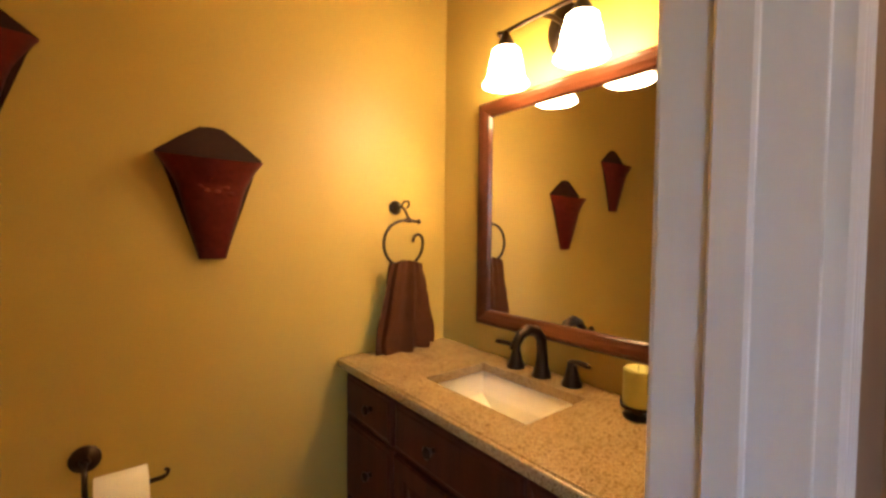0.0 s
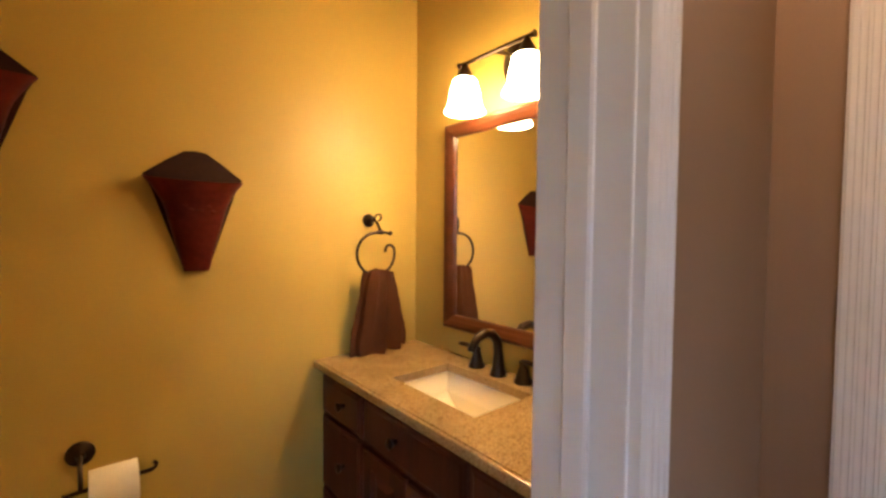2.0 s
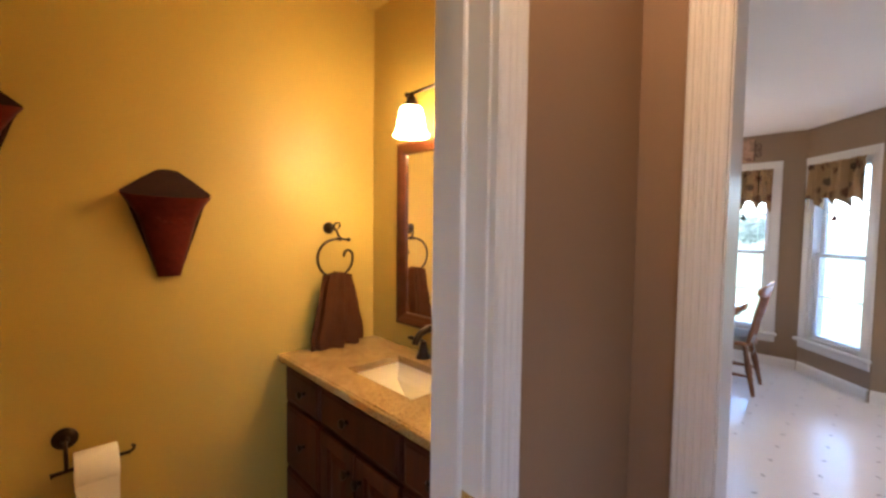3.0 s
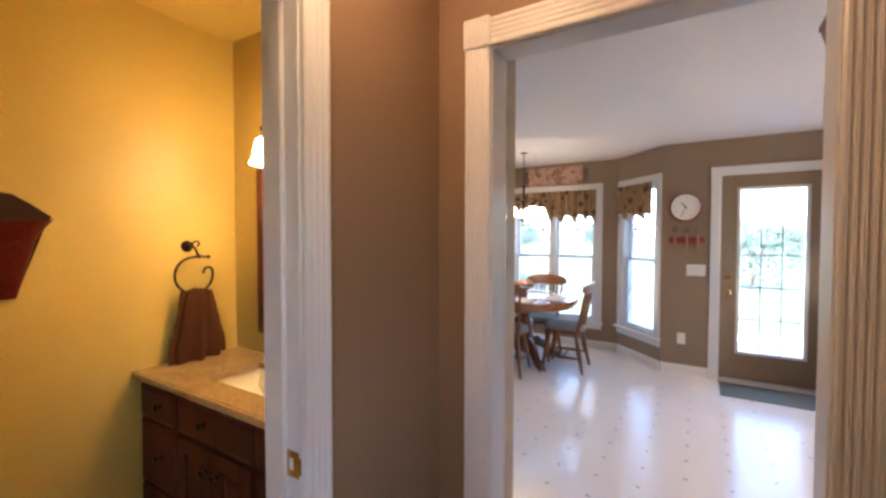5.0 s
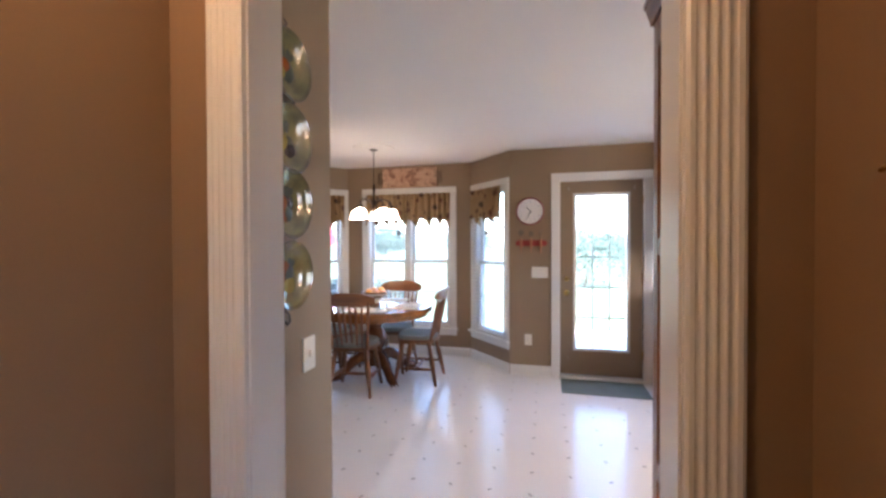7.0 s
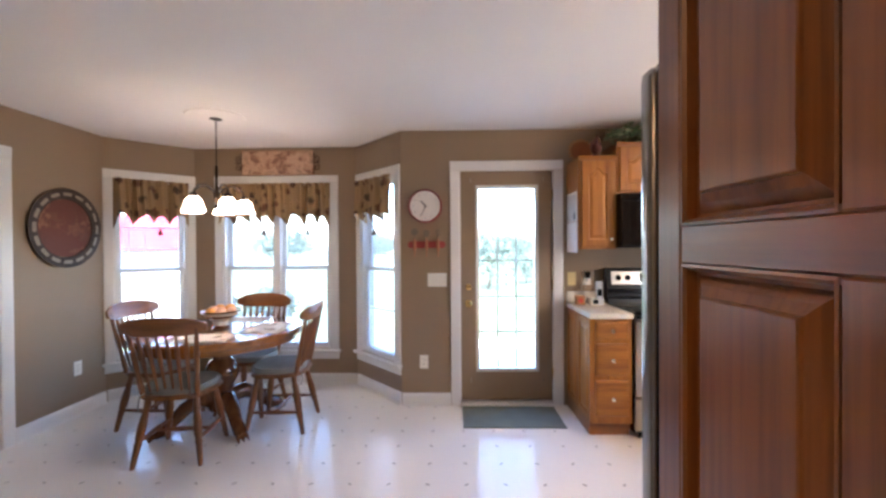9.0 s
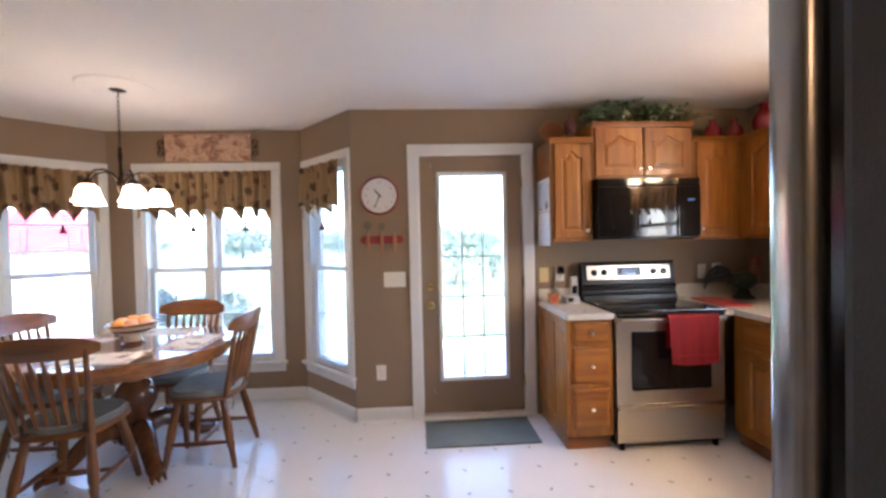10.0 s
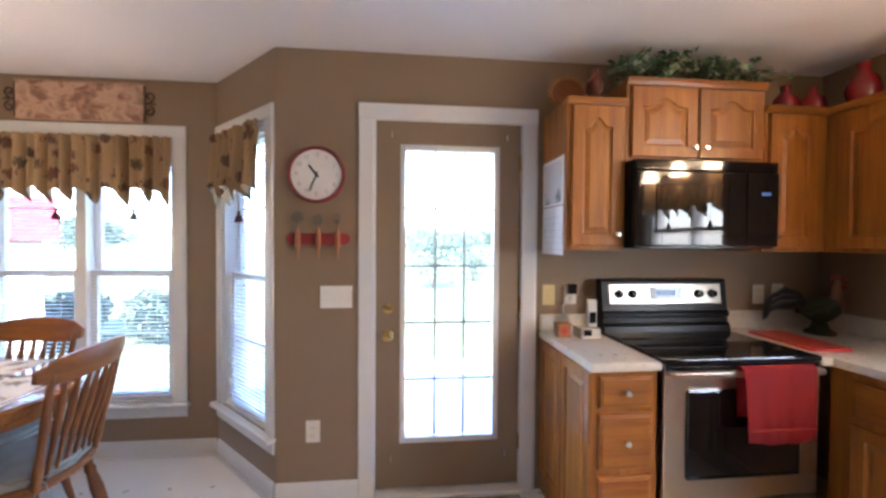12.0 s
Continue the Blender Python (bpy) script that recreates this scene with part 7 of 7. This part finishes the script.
def wall_mirror():
    y0, y1, z0, z1 = 0.430, 1.120, 0.985, 1.768
    w = 0.052
    root = tagged(new("wall_mirror"), "rectangular mirror in a red-brown wooden frame", "mirror")
    root.matrix_world = facing_west(BX1, y0) @ Matrix.Translation((0, 0.0005, z0))
    W, H = y1 - y0, z1 - z0
    sec = [(0, 0), (0, 0.024), (0.006, 0.032), (0.016, 0.034), (0.030, 0.030), (0.040, 0.024), (0.046, 0.022), (w, 0.016), (w, 0)]
    for quad in range(4):
        bm = bmesh.new()
        length = W if quad % 2 == 0 else H
        # mitred ends: each end recedes with the distance from the outer edge
        a = [bm.verts.new((x, n, x)) for x, n in sec]
        b = [bm.verts.new((length - x, n, x)) for x, n in sec]
        for i in range(len(sec)):
            j = (i + 1) % len(sec)
            bm.faces.new((a[i], a[j], b[j], b[i]))
        bm.faces.new(a)
        bm.faces.new(b)
        o = part("frame_side", bm, FRAMEWOOD if quad % 2 else FRAMEWOOD_X, root)
        o.matrix_basis = (Matrix.Translation((0, 0, 0)), Matrix.Translation((W, 0, 0)) @ pose(0, 0, 0, 0, -90, 0), Matrix.Translation((W, 0, H)) @ pose(0, 0, 0, 0, 180, 0), Matrix.Translation((0, 0, H)) @ pose(0, 0, 0, 0, 90, 0))[quad]
    part("glass", B(w - 0.006, W - w + 0.006, 0.004, 0.010, w - 0.006, H - w + 0.006), MIRROR, root, "silvered mirror glass")


FRAMEWOOD_X = wood("red_brown_frame_wood_along_x", (0.11, 0.032, 0.011), (0.06, 0.017, 0.006), rough=0.3, axis=0)
FRAMEWOOD_X.node_tree.nodes["Principled BSDF"].inputs["Specular IOR Level"].default_value = 0.25
wall_mirror()


def wall_light(label, m, places, out, radius, height, mat):
    """A bronze wall fixture with a bell shade at each place along its bar; out of the wall is -x of its frame."""
    root = tagged(new("wall_light"), label, "wall light")
    root.matrix_world = m
    half = places[-1]
    turn = Matrix(((0, 0, -1, 0), (0, 1, 0, 0), (1, 0, 0, 0), (0, 0, 0, 1)))
    bm = lathe([(0.062, 0.0), (0.060, 0.010), (0.045, 0.020), (0.020, 0.026), (0.012, 0.030), (0, 0.031)], 30)
    bmesh.ops.transform(bm, matrix=Matrix.Translation((0, 0.015, 0.005)) @ turn @ Matrix.Diagonal((1.25, 0.95, 1, 1)), verts=bm.verts)
    part("back_plate", bm, BRONZE, root, "oval bronze back plate", smooth=True)
    part("arm", tube([(-0.025, 0.0, 0.005), (-out * 0.6, 0.0, 0.01), (-out, 0.0, 0.0)], 0.007, 8), BRONZE, root, smooth=True)
    part("bar", tube([(-out, -half - 0.028, 0.0), (-out, -half - 0.013, 0.0), (-out, half + 0.013, 0.0), (-out, half + 0.028, 0.0)], [0.011, 0.007, 0.007, 0.011], 10), BRONZE, root, smooth=True)
    for y in places:
        cap = part("cap", lathe([(0.008, 0.0), (0.012, -0.012), (0.026, -0.038), (0.036, -0.052), (0.034, -0.056), (0, -0.05)], 22, m=Matrix.Translation((-out, y, 0.0))), BRONZE, root, "bronze shade holder", smooth=True)
        part("shade", bell(0.033, radius, height, 30), mat, cap, "lit frosted glass bell shade", smooth=True).location = (-out, y, -0.050 - height)


wall_light("bronze two-light fixture with lit frosted shades above the mirror", pose(BX1, 0.765, 1.908), (-0.127, 0.127), 0.135, 0.068, 0.108, SHADEGLOW)
wall_light("bronze three-light fixture with lit frosted shades over the sink window", pose(2.90, KY, 2.165, 0, 0, -90), (-0.41, 0.0, 0.41), 0.13, 0.075, 0.12, SHADEGLOW_C)


def towel_ring():
    root = thing("towel_ring", "dark bronze scrolled towel ring on the wall", "towel ring", (0.868, BY1, 1.40))
    turn = Matrix(((1, 0, 0, 0), (0, 0, -1, 0), (0, 1, 0, 0), (0, 0, 0, 1)))
    part("rosette", lathe([(0.026, 0), (0.026, 0.006), (0.018, 0.012), (0.012, 0.018), (0.009, 0.022), (0, 0.022)], 22, m=turn), BRONZE, root, smooth=True)
    bm = tube([(0, -0.020, 0), (0.004, -0.040, 0.004), (0.012, -0.052, -0.012), (0.020, -0.056, -0.035), (0.028, -0.056, -0.046)], 0.005, 8)
    tube([(0.0, -0.04, 0.0), (0.010, -0.046, 0.022), (0.026, -0.05, 0.024), (0.030, -0.05, 0.010), (0.020, -0.05, -0.002)], 0.004, 7, bm)
    tube([(-0.004, -0.056, -0.048), (0.012, -0.056, -0.046), (0.028, -0.056, -0.046), (0.036, -0.056, -0.047), (0.062, -0.056, -0.050), (0.068, -0.056, -0.050), (0.076, -0.056, -0.051)], [0.005, 0.007, 0.011, 0.006, 0.0055, 0.010, 0.006], 10, bm)
    part("post", bm, BRONZE, root, smooth=True)
    pts = []
    for i in range(33):
        t = i / 32
        a = radians(95 + 272 * t)
        r = 0.084
        pts.append((0.004 + r * math.cos(a), -0.056, -0.131 + r * math.sin(a) * 0.98))
    for q in range(1, 9):
        a = radians(24 * q)
        pts.append((0.066 + 0.0215 * math.cos(a), -0.056, -0.121 + 0.024 * math.sin(a)))
    part("ring", tube(pts, 0.0058, 8), BRONZE, root, "open scrolled ring", smooth=True)


towel_ring()


def hand_towel():
    TOWEL = speckled("brown_towel_cloth", (0.070, 0.024, 0.010), 0.95, vary=0.2, large=14, fine=500, relief=0.5)
    root = thing("hand_towel", "dark brown hand towel hanging through the ring", "towel", (0.880, BY1 - 0.056, 1.196))
    bm = bmesh.new()
    n, rows = 72, 30
    rings = []
    for j in range(rows + 1):
        v = j / rows
        hw = 0.066 + 0.066 * v ** 0.85 - 0.018 * max(0.0, v - 0.82) / 0.18
        ring = []
        for i in range(n):
            a = 2 * math.pi * i / n
            pleat = 0.010 * math.sin(a * 8 + 1.8 * v) * (0.5 + v) + 0.005 * math.sin(a * 13 + 3.5 * v)
            x = (hw + pleat * 0.5) * math.cos(a) + 0.002 * v
            y = (0.018 + 0.006 * v + pleat) * math.sin(a) - 0.004
            z = 0.014 * (1 - abs(math.cos(a))) * (1 - v) - 0.300 * v - (0.034 * v * (0.5 - 0.5 * math.cos(a)) if v > 0.3 else 0) - 0.007 * v * math.sin(a * 8 + 1.8)
            lump = 0.006 * noise.noise(Vector((x * 22, y * 22 + 3, z * 16))) + 0.003 * noise.noise(Vector((x * 60, y * 60, z * 55)))
            ring.append(bm.verts.new((x + lump * math.cos(a), y + lump * math.sin(a), z + lump * v)))
        rings.append(ring)
    for p, q in zip(rings, rings[1:]):
        for i in range(n):
            bm.faces.new((p[i], p[(i + 1) % n], q[(i + 1) % n], q[i]))
    bm.faces.new(rings[0])
    bm.faces.new(rings[-1])
    TOWEL.node_tree.nodes["Principled BSDF"].inputs["Specular IOR Level"].default_value = 0.08
    part("cloth", bm, TOWEL, root, smooth=True)


hand_towel()


def wall_pocket(x, zc, seed):
    """A tapering metal wall pocket with a peaked back and a bulging front."""
    root = thing("wall_pocket", "dark red metal wall pocket with a peaked back", "wall decor", (x, BY1, zc), group="metal wall pockets")
    REDM = speckled("aged_red_metal", (0.17, 0.024, 0.014), 0.42, metal=0.1, vary=0.35, large=9, fine=60, relief=0.2)
    DARKM = speckled("aged_dark_red_metal", (0.030, 0.009, 0.007), 0.6, metal=0.0, vary=0.3, large=9, fine=60, relief=0.2)
    for mt in (REDM, DARKM):
        mt.node_tree.nodes["Principled BSDF"].inputs["Specular IOR Level"].default_value = 0.2
    half = [(0.132, -0.035), (0.075, 0.010), (0.030, 0.040), (0.0, 0.044)]
    poly = half + [(-a, b) for a, b in reversed(half[:-1])] + [(-0.112, -0.075), (-0.033, -0.318), (0.033, -0.318), (0.112, -0.075)]
    part("back_plate", prism(poly, 0.001, 0.004, m=Matrix(((1, 0, 0, 0), (0, 0, -1, 0), (0, 1, 0, 0), (0, 0, 0, 1)))), DARKM, root)
    bm = bmesh.new()
    n, rows = 20, 12
    grid = []
    for j in range(rows + 1):
        v = j / rows
        line = []
        for i in range(n + 1):
            a = math.pi * i / n
            hw = 0.034 + 0.070 * v + 0.030 * max(0, v - 0.7) ** 1.5 / 0.164
            dp = 0.022 + 0.055 * v + 0.012 * max(0, v - 0.8) / 0.2
            rim = -0.040 - 0.016 * math.sin(a)
            z = -0.32 + (rim + 0.32) * v
            line.append(bm.verts.new((hw * math.cos(a), -0.004 - dp * math.sin(a) ** 0.8, z)))
        grid.append(line)
    for p, q in zip(grid, grid[1:]):
        for i in range(n):
            bm.faces.new((p[i], p[i + 1], q[i + 1], q[i]))
    bm.faces.new(grid[0])
    bm.faces.ensure_lookup_table()
    geom = bmesh.ops.solidify(bm, geom=bm.faces[:], thickness=0.0022)
    pocket = part("pocket", bm, REDM, root, "bulging red metal front", smooth=True)
    bm = bmesh.new()
    for k, (u, v) in enumerate(((-0.035, -0.125), (-0.022, -0.137), (0.0, -0.14), (0.024, -0.128), (0.03, -0.115), (0.036, -0.142))):
        bmesh.ops.create_icosphere(bm, subdivisions=1, radius=0.008, matrix=Matrix.Translation((u, -0.0735 + abs(u) * 0.35, v)) @ Matrix.Diagonal((1.3, 0.35, 0.9, 1)))
    part("emboss", bm, REDM, root, "small embossed sprig", smooth=True)


wall_pocket(0.268, 1.550, 1)
wall_pocket(-0.205, 1.768, 2)


def paper_holder():
    root = thing("paper_holder", "dark bronze toilet paper holder on the wall", "paper holder", (-0.01, BY1, 0.752))
    turn = Matrix(((1, 0, 0, 0), (0, 0, -1, 0), (0, 1, 0, 0), (0, 0, 0, 1)))
    part("rosette", lathe([(0.032, 0), (0.032, 0.006), (0.024, 0.013), (0.012, 0.018), (0.009, 0.024), (0, 0.024)], 24, m=turn), BRONZE, root, smooth=True)
    bm = tube([(0, -0.02, 0), (0, -0.045, -0.006), (0.0, -0.062, -0.03), (0.0, -0.066, -0.062), (0.0, -0.066, -0.075)], 0.0055, 8)
    tube([(-0.035, -0.066, -0.078), (-0.025, -0.066, -0.076), (0.05, -0.066, -0.072), (0.15, -0.066, -0.070), (0.160, -0.066, -0.064), (0.163, -0.066, -0.055), (0.155, -0.066, -0.049)], [0.009, 0.006, 0.006, 0.006, 0.005, 0.005, 0.005], 8, bm)
    part("arm", bm, BRONZE, root, smooth=True)
    PAPER = speckled("white_tissue", (0.78, 0.73, 0.64), 0.9, vary=0.04, fine=200, relief=0.3)
    roll = thing("toilet_roll", "white toilet paper roll on its holder", "toilet roll", (0.058, BY1 - 0.066, 0.666))
    lay = Matrix(((0, 0, 1, 0), (1, 0, 0, 0), (0, 1, 0, 0), (0, 0, 0, 1)))
    bm = lathe([(0.018, -0.052), (0.056, -0.052), (0.057, -0.050), (0.057, 0.050), (0.056, 0.052), (0.018, 0.052)], 36, m=lay, ring=True)
    part("paper", bm, PAPER, roll, smooth=True)
    part("loose_sheet", prism([(-0.057, -0.02), (-0.0565, -0.02), (-0.0555, -0.11), (-0.056, -0.11)], -0.050, 0.050, m=Matrix(((0, 0, 1, 0), (1, 0, 0, 0), (0, 1, 0, 0), (0, 0, 0, 1)))), PAPER, roll)


paper_holder()

# ---- hall ----
root = thing("strike_plate", "worn brass strike plate on the white jamb", "strike plate")
bm = bmesh.new()
for y0, y1, z0, z1 in ((0.104, 0.122, 0.884, 0.946), (0.138, 0.152, 0.884, 0.946), (0.122, 0.138, 0.884, 0.900), (0.122, 0.138, 0.930, 0.946)):
    box(bm, 0.4852, 0.4868, y0, y1, z0, z1)
part("plate", bm, BRASS, root, "worn brass plate with a latch hole")
part("lip", prism([(0.4853, 0.104), (0.4850, 0.100), (0.4858, 0.096), (0.4868, 0.096), (0.4866, 0.104)], 0.896, 0.934), BRASS, root, "curled brass lip")
for z in (0.891, 0.939):
    part("screw", lathe([(0.0035, 0), (0.003, 0.001), (0, 0.0012)], 10, m=Matrix.Translation((0.4852, 0.130, z)) @ pose(0, 0, 0, 0, -90, 0)), BRASS, root)


def closet_trim():
    """The fluted post of a low closet in the hall, with a corner block and a brass hook."""
    root = tagged(new("closet_door"), "white low closet door with a fluted post and brass hook", "closet")
    root.matrix_world = wall_frame((-0.2, HY0), (1.0, HY0))[0]
    part("post", prism(fluted(0.088, 0.034, 4), 0, 1.668, m=Matrix.Translation((0.975, 0.001, 0))), WHITE, root, "fluted white post")
    bm = B(0.97, 1.068, 0.001, 0.044, 1.668, 1.756, bevel=0.004)
    for r, h in ((0.036, 0.004), (0.022, 0.008), (0.010, 0.011)):
        lathe([(r, 0), (r, h), (r * 0.8, h + 0.002), (0, h + 0.002)], 20, bm, Matrix.Translation((1.019, 0.043, 1.712)) @ FACE_PLUS_Y)
    part("corner_block", bm, WHITE, root, "white corner block")
    part("door_panel", B(0.30, 0.974, 0.001, 0.026, 0.02, 1.668, bevel=0.003), WHITE, root)
    part("head", B(0.21, 0.97, 0.001, 0.036, 1.6685, 1.752, bevel=0.004), WHITE, root)
    part("hook", tube([(0.99, 0.036, 1.50), (1.03, 0.046, 1.502), (1.07, 0.046, 1.500), (1.088, 0.042, 1.498)], [0.004, 0.004, 0.004, 0.003], 7), BRASS, root, "brass hook", smooth=True)


closet_trim()


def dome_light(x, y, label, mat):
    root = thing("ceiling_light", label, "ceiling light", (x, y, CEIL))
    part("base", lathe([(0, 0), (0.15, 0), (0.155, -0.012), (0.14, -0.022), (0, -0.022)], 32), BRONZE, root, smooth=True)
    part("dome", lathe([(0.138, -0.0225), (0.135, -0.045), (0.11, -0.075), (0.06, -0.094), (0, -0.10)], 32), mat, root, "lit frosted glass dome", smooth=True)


# this fixture stays out of view; added to give the hall warm light
dome_light(0.44, -0.14, "unseen lit frosted dome light, added to warm the hall", SHADEGLOW_H)
